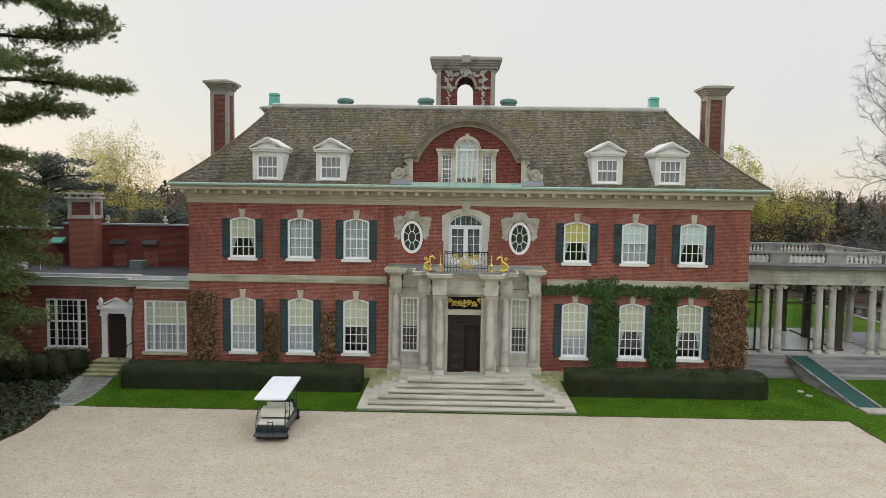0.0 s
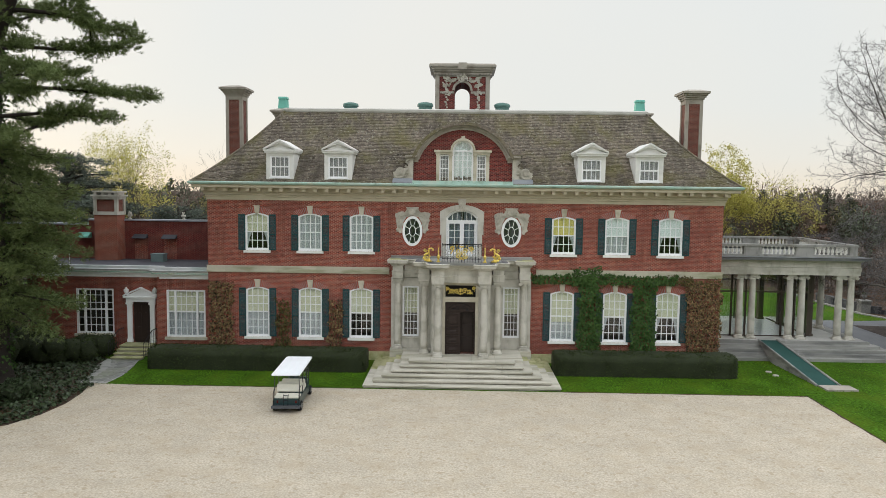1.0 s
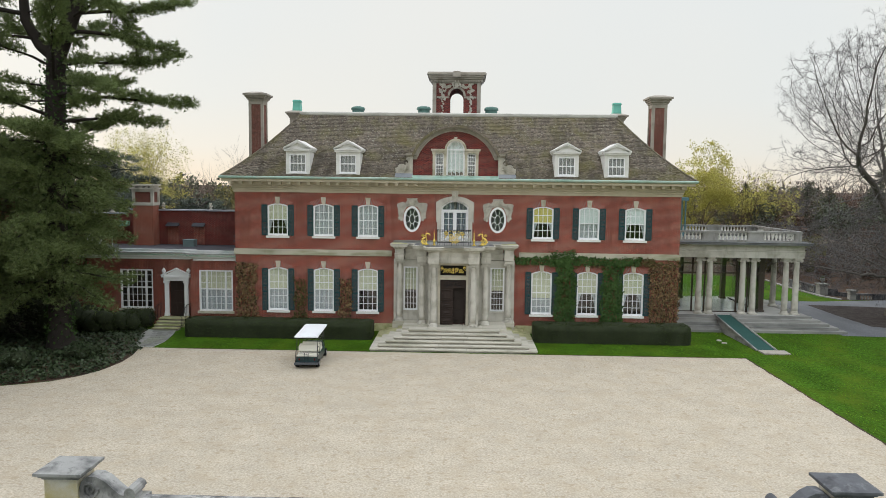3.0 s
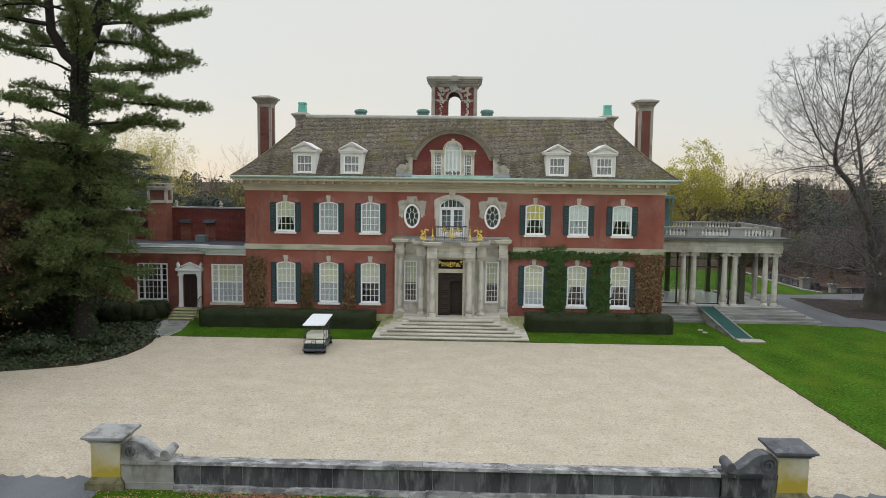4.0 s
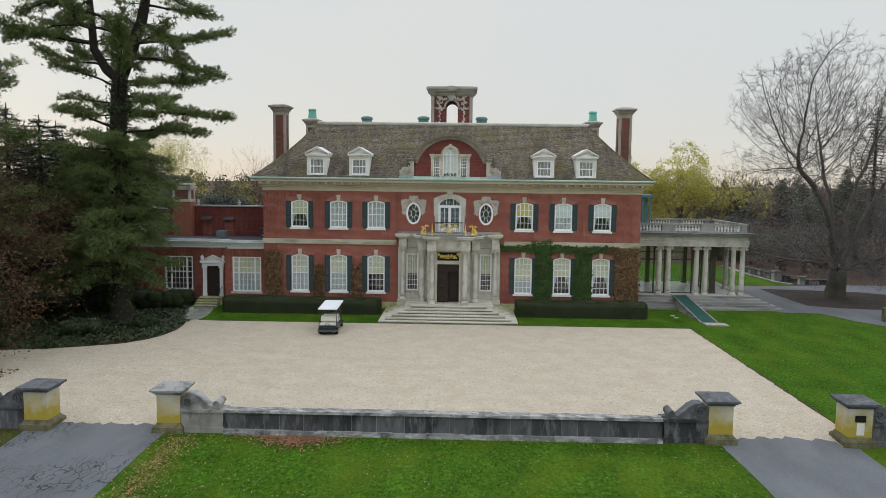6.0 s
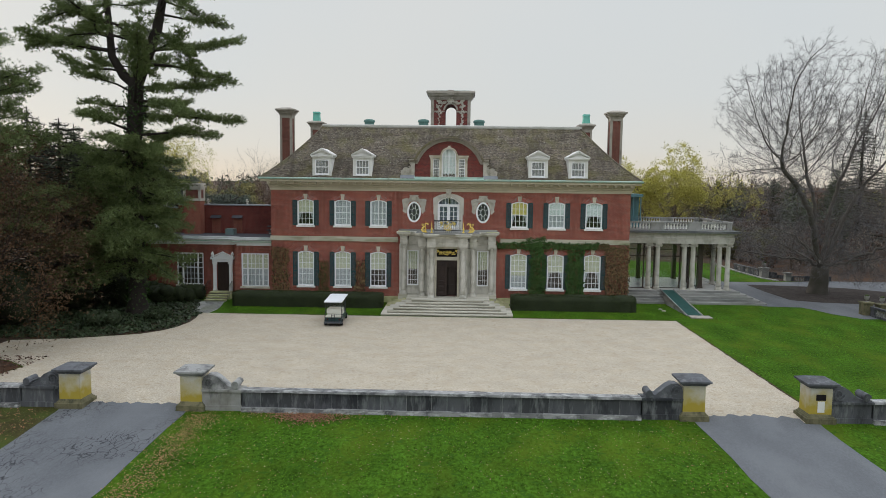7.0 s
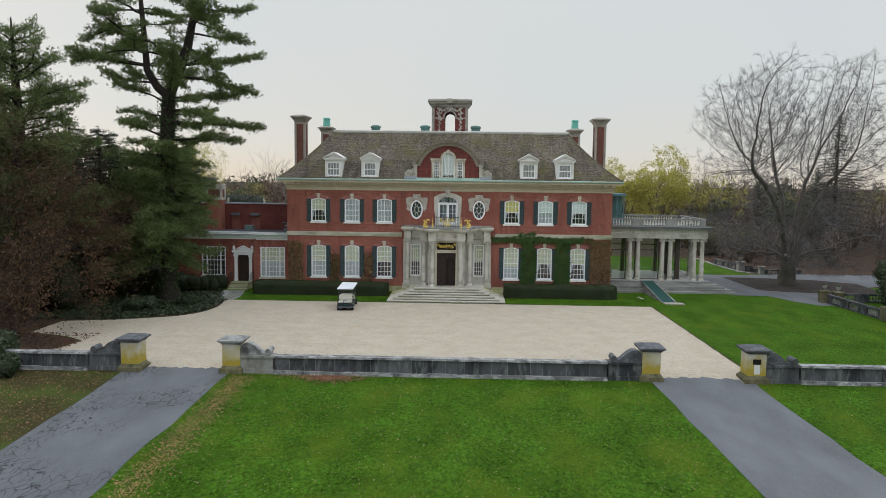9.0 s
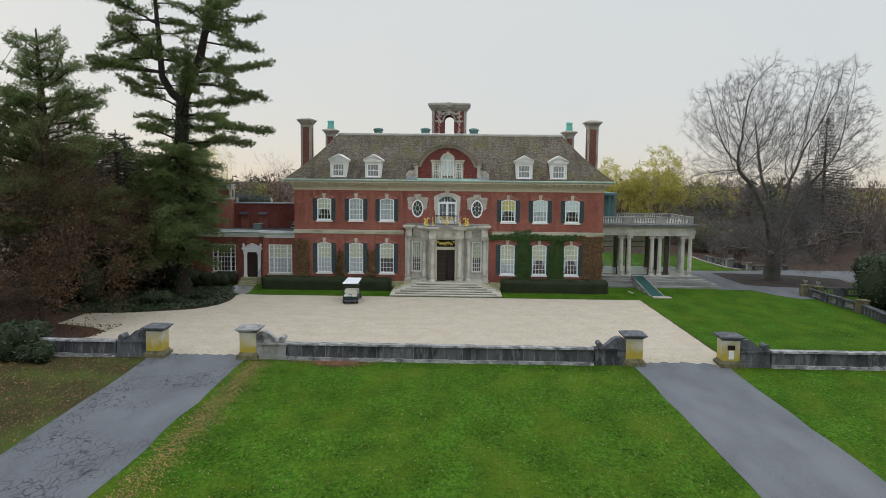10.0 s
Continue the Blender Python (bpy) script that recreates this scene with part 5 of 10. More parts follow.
# ---- arched chimney tower on the roof ----
TWX, TY0, TY1 = -0.14, 7.25, 10.3
bm = bmesh.new()
aw, az = 0.52, 16.62
wall_mesh(bm, -1.76, 1.76, TZ, 17.72, TY0, TY1, [(-aw, aw, TZ + 0.02, az + aw)])
n = 12
pa = arc(0, az, aw, 0, 180, n)
prism(bm, pa[::-1] + [(aw, az + aw + 0.001), (-aw, az + aw + 0.001)], TY0 + 0.004, TY1 - 0.004)
tower = part("chimney_tower", bm, BRICK_G, house, "ornate brick chimney tower pierced by an arch", at=(TWX, 0, 0))
bm = bmesh.new()
for s in (-1, 1):
    for y in (TY0, TY1):
        box(bm, *sorted((s * 1.54, s * 1.82)), y - 0.08, y + 0.08, TZ, 17.6)
    box(bm, *sorted((s * 1.76, s * 1.82)), TY0 + 0.08, TY1 - 0.08, TZ, 17.6)
    box(bm, *sorted((s * 0.56, s * 1.5)), TY0 - 0.05, TY0 + 0.05, 16.42, 16.56)
po = arc(0, az, aw + 0.16, 0, 180, n)
for k in range(n):
    prism(bm, [pa[k], po[k], po[k + 1], pa[k + 1]], TY0 - 0.07, TY0 + 0.03)
part("quoin", bm, STONE_T, tower, "stone corner strips and arch band")
bm = bmesh.new()
z = 17.52
for o, h in ((0.02, 0.18), (0.10, 0.14), (0.20, 0.14), (0.30, 0.16), (0.42, 0.13)):
    box(bm, -1.80 - o, 1.80 + o, TY0 - o, TY1 + o, z, z + h)
    z += h - 0.004
box(bm, -2.2, 2.2, TY0 - 0.4, TY1 + 0.4, z, z + 0.09, (0.06, 0.06))
box(bm, -0.30, 0.30, TY0 - 0.5, TY0 + 0.1, z - 0.3, z + 0.13, (0.04, 0.02))
for i in range(-9, 10):
    box(bm, i * 0.21 - 0.06, i * 0.21 + 0.06, TY0 - 0.22, TY0 - 0.05, 17.62, 17.74)
part("cap", bm, STONE_T, tower, "heavy weathered stone cornice")
bm = bmesh.new()
box(bm, -2.12, 2.12, TY0 - 0.32, TY1 + 0.32, z + 0.085, z + 0.17, (0.5, 0.5))
part("cap_cover", bm, COPPER_K, tower, "dull copper cover of the cap")
bm = bmesh.new()
rng = random.Random(17)
carved(bm, rng, [(-0.25, 17.42), (0, 17.5), (0.25, 17.42), (0, 17.3), (-0.12, 17.62), (0.12, 17.62)], (0.13, 0.2), TY0 - 0.12)
for s in (-1, 1):
    carved(bm, rng, [(s * (0.5 + 0.12 * k), 17.35 - 0.12 * math.sin(k * 0.8)) for k in range(7)], (0.09, 0.16), TY0 - 0.03)
    carved(bm, rng, [(s * 1.06 + 0.06 * math.sin(k * 2.1), 17.2 - 0.17 * k) for k in range(13)], (0.07, 0.14), TY0 - 0.03)
    carved(bm, rng, [(s * 1.22, 17.0), (s * 0.9, 16.95), (s * 1.06, 16.5), (s * 1.25, 16.45), (s * 0.88, 16.4)], (0.10, 0.16), TY0 - 0.03)
part("garland", bm, CARVED, tower, "carved stone garlands and shell")
# copper vent drums on the roof flat
bm = bmesh.new()
lathe(bm, [(0.44, -0.2), (0.44, 0.22), (0.52, 0.24), (0.52, 0.34), (0.46, 0.42), (0.2, 0.48)], 18)
vent = mesh_of("roof_vent", bm, COPPER_K)
for x, y in ((-7.5, 6.5), (-2.55, 6.0), (2.45, 6.0)):
    place("roof_vent", vent, house, (x, y, TZ + 0.30), "round verdigris roof vent").scale = (1, 1, 1.15)

# ---- the entrance portico ----
portico = thing("portico", "pale limestone entrance portico with six Ionic columns and a balcony", "portico")
ZP, ZC = 0.9, 4.95                     # platform and column top


def column_meshes(h, r):
    """Base, shaft and Ionic capital of a column of height h and lower radius r."""
    bm = bmesh.new()
    box(bm, -r * 1.30, r * 1.30, -r * 1.30, r * 1.30, 0, 0.07)
    lathe(bm, [(r * 1.24, 0.07), (r * 1.28, 0.10), (r * 1.24, 0.14), (r * 1.10, 0.155), (r * 1.08, 0.18), (r * 1.15, 0.205), (r * 1.13, 0.235), (r * 1.0, 0.26)], 24)
    base = mesh_of("base", bm, STONE, True)
    bm = bmesh.new()
    prof = []
    for k in range(13):
        f = k / 12
        prof.append((r * (1.0 - 0.16 * f ** 1.8), 0.25 + (h - 0.25 - 0.36) * f))
    lathe(bm, prof + [(r * 0.92, h - 0.33), (r * 0.86, h - 0.30), (r * 0.86, h - 0.24)], 24)
    shaft = mesh_of("shaft", bm, STONE, True)
    bm = bmesh.new()
    lathe(bm, [(r * 0.88, h - 0.26), (r * 1.12, h - 0.18), (r * 1.12, h - 0.12)], 20)
    box(bm, -r * 1.12, r * 1.12, -r * 1.05, r * 1.05, h - 0.17, h - 0.07)
    box(bm, -r * 1.38, r * 1.38, -r * 1.30, r * 1.30, h - 0.07, h, (0.02, 0.02))
    for sx in (-1, 1):
        for y0, y1 in ((-r * 1.16, -r * 1.0), (r * 1.0, r * 1.16)):
            scroll(bm, sx * r * 1.12, h - 0.21, r * 0.52, y0 - 0.02, y1 + 0.02, sx, r * 0.17, 18, 1.5)
        tube(bm, [(sx * r * 1.12, -r * 1.05, h - 0.21), (sx * r * 1.12, r * 1.05, h - 0.21)], r * 0.40, 12)
    cap = mesh_of("capital", bm, STONE)
    return shaft, base, cap


COL = column_meshes(ZC - ZP, 0.212)


def column(parent, x, y, z, ms):
    c = place("column", ms[0], parent, (x, y, z))
    place("base", ms[1], c)
    place("capital", ms[2], c)


COLS = [(s * x, y) for s in (-1, 1) for x, y in ((3.60, -0.72), (2.05, -1.78), (1.25, -2.70))]
for x, y in COLS:
    column(portico, x + CX, y, ZP, COL)


ENT = [(0.0, 0.0), (0.0, 0.16), (0.02, 0.16), (0.02, 0.34), (0.06, 0.35), (0.06, 0.40), (-0.01, 0.41), (-0.01, 0.70), (0.08, 0.72), (0.10, 0.78), (0.17, 0.80), (0.17, 0.86), (0.34, 0.87), (0.36, 0.98), (0.41, 1.04), (0.36, 1.07)]


def entablature(bm, x0, x1, yf, yb=-0.02, z0=ZC):
    """One closed moulded block: the profile carried round three sides."""
    rows = [[bm.verts.new(p) for p in ((x0 - o, yb, z0 + z), (x0 - o, yf - o, z0 + z), (x1 + o, yf - o, z0 + z), (x1 + o, yb, z0 + z))] for o, z in ((0.72 * q, z) for q, z in ENT)]
    for a, b in zip(rows, rows[1:]):
        for i in range(4):
            bm.faces.new((a[i], a[(i + 1) % 4], b[(i + 1) % 4], b[i]))
    bm.faces.new(rows[0])
    bm.faces.new(rows[-1])


for lift, args in enumerate(((-1.66, 1.66, -2.60), (-1.58, -0.92, -3.02), (0.92, 1.58, -3.02), (-2.36, -1.75, -2.08), (1.75, 2.36, -2.08), (-3.9, -3.3, -1.02), (3.3, 3.9, -1.02), (-3.25, -2.35, -0.60), (2.35, 3.25, -0.60))):
    bm = bmesh.new()
    entablature(bm, args[0] + CX, args[1] + CX, args[2], -0.02 - 0.003 * abs(args[0]) if args[2] > -3 else -2.4, ZC + 0.004 * lift)
    en = part("entablature", bm, STONE, portico)
    bm = bmesh.new()
    box(bm, args[0] + CX - 0.23, args[1] + CX + 0.23, args[2] - 0.23, -0.03 if args[2] > -3 else -2.38, ZC + 1.05 + 0.004 * lift, ZC + 1.084 + 0.004 * lift, (0.05, 0.03))
    part("weathering", bm, MOSSY if abs(args[0]) > 3.28 and abs(args[1]) > 3.28 else LEAD_D, en, "mossy stone cap" if abs(args[0]) > 3.28 and abs(args[1]) > 3.28 else "dark lead capping")
bm = bmesh.new()
box(bm, CX - 4.05, CX + 4.05, -0.45, -0.013, 6.0, 6.18)
box(bm, CX - 2.2, CX + 2.2, -2.2, -0.4, 5.97, 6.093)
box(bm, CX - 1.5, CX + 1.5, -3.1, -2.19, 5.96, 6.105)
part("blocking_course", bm, STONE_D, portico, "dark weathered blocking course")
# walls of the portico: flanks with tall windows, and the vestibule with the doorway
for s in (-1, 1):
    bm = bmesh.new()
    xa, xb = sorted((CX + s * 1.5, CX + s * 4.0))
    wx = CX + s * 2.88
    wall_mesh(bm, xa, xb, ZP - 0.05, ZC, -0.55, -0.01, [(wx - 0.47, wx + 0.47, 1.55, 4.48)])
    part("flank_wall", bm, STONE, portico, "smooth limestone wall")
    bm = bmesh.new()
    for x in (-0.42, 0.42):
        box(bm, wx + x - 0.05, wx + x + 0.05, -0.50, -0.38, 1.55, 4.48)
    for z in (1.60, 4.43):
        box(bm, wx - 0.47, wx + 0.47, -0.503, -0.377, z - 0.05, z + 0.05)
    w = part("window", bm, WHITE, portico, "tall narrow white window of many panes")
    bm = bmesh.new()
    for x in (-0.19, 0.0, 0.19):
        box(bm, wx + x - 0.014, wx + x + 0.014, -0.46, -0.42, 1.6, 4.45)
    for k in range(1, 7):
        z = 1.6 + k * 2.85 / 7
        box(bm, wx - 0.42, wx + 0.42, -0.463, -0.423, z - 0.014, z + 0.014)
    part("glazing_bar", bm, WHITE, w)
    bm = bmesh.new()
    box(bm, wx - 0.52, wx + 0.52, -0.62, -0.4, 1.47, 1.55)
    part("sill", bm, STONE, w)
    bm = bmesh.new()
    box(bm, wx - 0.42, wx + 0.42, -0.442, -0.438, 1.6, 4.45)
    part("pane", bm, GLASS, w).visible_shadow = False
    bm = bmesh.new()
    drape(bm, wx - 0.46, wx + 0.46, 2.9, 4.48, -0.30, 5)
    part("curtain", bm, SHADE, w, "cream blind")
bm = bmesh.new()
wall_mesh(bm, CX - 1.62, CX + 1.62, ZP - 0.05, ZC, -2.20, -1.9, [(CX - 0.86, CX + 0.80, ZP - 0.05, 3.86), (CX - 0.86, CX + 0.80, 4.13, 4.78)])
for s in (-1, 1):
    box(bm, *sorted((CX + s * 1.40, CX + s * 1.62)), -1.9, -0.56, ZP - 0.05, ZC)
    box(bm, *sorted((CX + s * 1.02, CX + s * 1.52)), -2.32, -2.2, ZP, ZC)
part("vestibule", bm, STONE, portico, "limestone vestibule round the entrance")
DX = CX - 0.03
bm = bmesh.new()
for s in (-1, 1):
    box(bm, *sorted((DX + s * 0.83, DX + s * 0.98)), -2.26, -2.1, ZP, 4.86)
box(bm, DX - 0.98, DX + 0.98, -2.27, -2.1, 4.78, 4.93)
box(bm, DX - 0.98, DX + 0.98, -2.265, -2.1, 3.86, 4.13)
box(bm, DX - 1.02, DX + 1.02, -2.31, -2.2, 4.02, 4.08)
part("architrave", bm, STONE_L, portico, "pale moulded door surround")
bm = bmesh.new()
box(bm, DX - 0.83, DX + 0.83, -2.10, -2.05, 4.13, 4.78)
tr = part("transom_panel", bm, BLACK, portico, "black transom panel with gilded scrollwork")
bm = bmesh.new()
for s in (-1, 1):
    scroll(bm, DX + s * 0.22, 4.46, 0.15, -2.14, -2.10, s, 0.045)
    scroll(bm, DX + s * 0.50, 4.42, 0.14, -2.14, -2.10, -s, 0.045)
    scroll(bm, DX + s * 0.72, 4.60, 0.10, -2.14, -2.10, s, 0.04)
    for k in range(6):
        blob(bm, (DX + s * (0.12 + 0.13 * k), -2.12, 4.30 + 0.16 * (k % 2)), 0.035, random.Random(k), (1.4, 0.5, 0.8), 0.3, 1)
blob(bm, (DX, -2.12, 4.5), 0.10, random.Random(2), (0.7, 0.5, 1.5), 0.4, 1)
blob(bm, (DX, -2.12, 4.28), 0.06, random.Random(3), (1.2, 0.5, 1.0), 0.4, 1)
part("gilded_scroll", bm, GOLD, tr, "gilded iron scrolls")
HALLW = material("hall_panelling", (0.034, 0.024, 0.020), rough=0.5, var=0.2, grain=0.2)
# the oak doors: one leaf shut, the other standing open inwards
bm = bmesh.new()
box(bm, DX - 0.83, DX + 0.83, -2.08, -1.98, 3.30, 3.86)
box(bm, DX - 0.83, DX - 0.0, -2.06, -1.98, ZP, 3.30)
for z0, z1 in ((1.0, 1.45), (1.55, 1.95), (2.05, 2.40), (2.50, 3.2)):
    for xa, xb, za, zb in ((-0.76, -0.70, z0, z1), (-0.13, -0.07, z0, z1), (-0.70, -0.13, z0, z0 + 0.05), (-0.70, -0.13, z1 - 0.05, z1)):
        box(bm, DX + xa, DX + xb, -2.12, -2.05, za, zb)
    box(bm, DX - 0.60, DX - 0.23, -2.105, -2.05, z0 + 0.13, z1 - 0.13, (0.03, 0.03))
leaf = part("door_leaf", bevelled(bm, 0.01), DOOR, portico, "dark panelled oak door leaf, shut")
bm = bmesh.new()
pts = arc(DX, 3.35, 0.66, 10, 170, 14)
for (xa, za), (xb, zb) in zip(pts, pts[1:]):
    tube(bm, [(xa, -2.10, 3.34 + (za - 3.35) * 0.6), (xb, -2.10, 3.34 + (zb - 3.35) * 0.6)], 0.02, 5)
for s in (-1, 1):
    scroll(bm, DX + s * 0.16, 3.52, 0.12, -2.11, -2.08, s, 0.03)
    scroll(bm, DX + s * 0.38, 3.44, 0.09, -2.11, -2.08, -s, 0.03)
part("fanlight_carving", bm, IRON, leaf, "carved fan panel")
bm = bmesh.new()
box(bm, DX + 0.76, DX + 0.82, -2.0, -1.25, ZP, 3.28)
part("door_leaf", bm, DOOR, portico, "dark oak door leaf, standing open")
# the inner vestibule door, a step further in
bm = bmesh.new()
box(bm, CX - 1.38, CX + 1.38, -1.52, -1.46, ZP, 3.9)
for xa, xb in ((DX + 0.06, DX + 0.70), (DX - 0.70, DX - 0.06)):
    for z0, z1 in ((1.1, 1.8), (1.95, 2.5), (2.65, 3.3)):
        box(bm, xa, xb, -1.55, -1.52, z0, z1, (0.0, 0.0))
part("inner_door", bevelled(bm, 0.012), HALLW, portico, "brown panelled inner door")
bm = bmesh.new()
HALL = material("hall_floor", (0.10, 0.035, 0.025), rough=0.35, var=0.2)
bm.free()
bm = bmesh.new()
box(bm, CX - 1.38, CX + 1.38, -1.9, 2.58, ZP - 0.06, ZP + 0.005)
part("hall_floor", bm, HALL, portico, "dark red hall floor seen through the door")

# steps: six tiers of stone slabs, mitred on three sides
steps = thing("entrance_steps", "broad weathered stone steps rising on three sides to the door", "steps")
RIS, TRD, N_ST = 0.15, 0.43, 6
rng = random.Random(9)
for k in range(N_ST):
    hw, yf = 5.0 - TRD * k, -6.05 + TRD * k
    z0, z1 = RIS * k, RIS * (k + 1)
    cuts = sorted([-hw, hw] + [hw * (-1 + 2 * (i + rng.uniform(-0.15, 0.15)) / 5) for i in range(1, 5)])
    inner = TRD + 0.12 if k < N_ST - 1 else 3.4
    for a, b in zip(cuts, cuts[1:]):
        bm = bmesh.new()
        box(bm, a + 0.006, b - 0.006, yf, yf + inner, z1 - 0.065, z1)
        st = part("step_slab", bevelled(bm, 0.014), STEP, steps)
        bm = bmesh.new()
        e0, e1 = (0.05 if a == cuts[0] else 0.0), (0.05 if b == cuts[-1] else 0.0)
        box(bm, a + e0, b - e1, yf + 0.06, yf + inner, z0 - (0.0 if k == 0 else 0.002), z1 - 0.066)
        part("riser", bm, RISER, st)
    for s in (-1, 1):
        ys = [yf + inner, yf + inner + 1.6, -0.9 if hw > 3.7 else -1.0]
        ys = [ys[0], (ys[0] + 0.0) / 2, -0.08] if k < N_ST - 1 else []
        for a, b in zip(ys, ys[1:]):
            bm = bmesh.new()
            x0, x1 = sorted((s * hw, s * (hw - TRD - 0.12)))
            box(bm, x0, x1, a + 0.003, b - 0.003, z1 - 0.065, z1)
            box(bm, x0 + 0.05, x1 - 0.05, a, b, z0 - (0.0 if k == 0 else 0.002), z1 - 0.066)
            part("step_slab", bevelled(bm, 0.014), MOSSY if (b > -1 and k < 4) else STEP, steps)
for s in (-1, 1):
    bm = bmesh.new()
    box(bm, *sorted((s * 3.18 + CX, s * 4.02 + CX)), -1.14, -0.06, 0.3, ZP + 0.001)
    part("pedestal", bevelled(bm, 0.012), STEP, steps)
    bm = bmesh.new()
    box(bm, *sorted((s * 2.0, s * 3.3)), -3.3, -0.06, 0.45, ZP - 0.002)
    part("core_slab", bm, STEP, steps)

# ---- balcony rail and gilded lamp figures ----
rail = thing("balcony_rail", "wrought iron balcony rail with gilded ornament", "railing")
YR = -2.92
bm = bmesh.new()
for z, r in ((7.08, 0.028), (7.0, 0.014), (6.30, 0.02)):
    tube(bm, [(CX - 1.05, -2.2, z), (CX - 1.05, YR, z), (CX + 1.05, YR, z), (CX + 1.05, -2.2, z)], r, 6)
part("iron_frame", bm, IRON, rail, "black iron rails")
bm = bmesh.new()
tube(bm, [(0, YR, 6.1), (0, YR, 7.08)], 0.013, 5)
BAR = mesh_of("bar", bm, IRON)
for i in range(15):
    place("bar", BAR, rail, (CX - 1.05 + 2.1 * i / 14, 0, 0))
IRON_P = material("pale_painted_iron", (0.42, 0.42, 0.39), rough=0.6, var=0.2)
for s in (-1, 1):
    for x, z, r, t in ((0.92, 6.8, 0.11, 1), (0.92, 6.5, 0.12, -1), (0.66, 6.75, 0.12, -1), (0.66, 6.46, 0.12, 1), (0.36, 6.45, 0.11, -1), (0.36, 6.78, 0.10, 1)):
        bm = bmesh.new()
        scroll(bm, CX + s * x, z, r, YR - 0.03, YR + 0.03, t * s, 0.03)
        part("scroll", bm, IRON_P, rail, "pale painted iron scroll")
bm = bmesh.new()
rng = random.Random(31)
for s in (-1, 1):
    scroll(bm, CX + s * 0.18, 6.72, 0.16, YR - 0.05, YR - 0.01, s, 0.05)
    scroll(bm, CX + s * 0.18, 6.45, 0.14, YR - 0.05, YR - 0.01, -s, 0.05)
    scroll(bm, CX + s * 0.52, 6.88, 0.12, YR - 0.05, YR - 0.01, -s, 0.05)
    carved(bm, rng, [(CX + s * (0.40 + 0.05 * k), 6.9 - 0.09 * k) for k in range(4)], (0.03, 0.06), YR - 0.03)
    carved(bm, rng, [(CX + s * 0.28, 7.0), (CX + s * 0.1, 6.98), (CX + s * 0.1, 6.28)], (0.03, 0.06), YR - 0.03)
carved(bm, rng, [(CX, 6.95), (CX, 6.35), (CX, 6.6)], (0.06, 0.09), YR - 0.03)
part("gilded_ornament", bm, GOLD, rail, "gilded scrolls and leaves")


def flame(t, z):
    bm = bmesh.new()
    lathe(bm, [(0.03, z), (0.052, z + 0.05), (0.04, z + 0.13), (0.012, z + 0.22)], 8)
    part("flame", bm, ORANGE, t, "copper-red flame finial")


def lamp_post(x, y):
    t = thing("gilded_lamp", "thin gilded candle post with a red flame on the portico roof", "lamp", (x, y, 6.1), "lamps on the balcony")
    bm = bmesh.new()
    lathe(bm, [(0.10, 0), (0.11, 0.05), (0.06, 0.08), (0.045, 0.16), (0.085, 0.24), (0.09, 0.32), (0.04, 0.40), (0.032, 0.55), (0.05, 0.58), (0.03, 0.62), (0.028, 0.74), (0.055, 0.78), (0.03, 0.80)], 10)
    part("post", bm, GOLD, t)
    flame(t, 0.79)


def lamp_figure(x, y, s):
    t = thing("gilded_lamp", "gilded scrolled sea-beast lamp on the portico roof", "lamp", (x, y, 6.1), "lamps on the balcony")
    bm = bmesh.new()
    tube(bm, [(0, 0, 0), (s * 0.02, 0, 0.74)], 0.03, 8)
    lathe(bm, [(0.15, 0), (0.16, 0.05), (0.08, 0.09), (0.05, 0.16)], 10)
    part("post", bm, GOLD, t)
    flame(t, 0.72)
    bm = bmesh.new()
    body = [(s * 0.06, -0.02, 0.10), (s * 0.22, -0.02, 0.08), (s * 0.31, -0.02, 0.20), (s * 0.26, -0.02, 0.36), (s * 0.12, -0.02, 0.44), (s * 0.02, -0.02, 0.54), (s * 0.04, -0.02, 0.68),
            (-s * 0.10, -0.02, 0.74), (-s * 0.22, -0.02, 0.68), (-s * 0.25, -0.02, 0.60)]
    tube(bm, body, [0.04, 0.06, 0.070, 0.062, 0.055, 0.050, 0.045, 0.04, 0.035, 0.016], 8)
    scroll(bm, s * 0.16, 0.22, 0.13, -0.06, 0.06, s, 0.05)
    scroll(bm, s * 0.22, 0.62, 0.10, -0.05, 0.05, s, 0.04)
    carved(bm, random.Random(5), [(s * 0.18, 0.44), (-s * 0.04, 0.30), (s * 0.02, 0.62), (-s * 0.18, 0.66)], (0.04, 0.065), 0)
    part("scroll_figure", bm, GOLD, t, "gilded curling sea-beast scroll")


for s in (-1, 1):
    lamp_post(CX + s * 1.25, -2.85)
    lamp_figure(CX + s * 1.76, -2.6, s)

# ---- low forecourt wall with scrolled ends and gate piers ----
YW = -27.93


YF = -28.14                           # the low wall stands a little forward of the piers


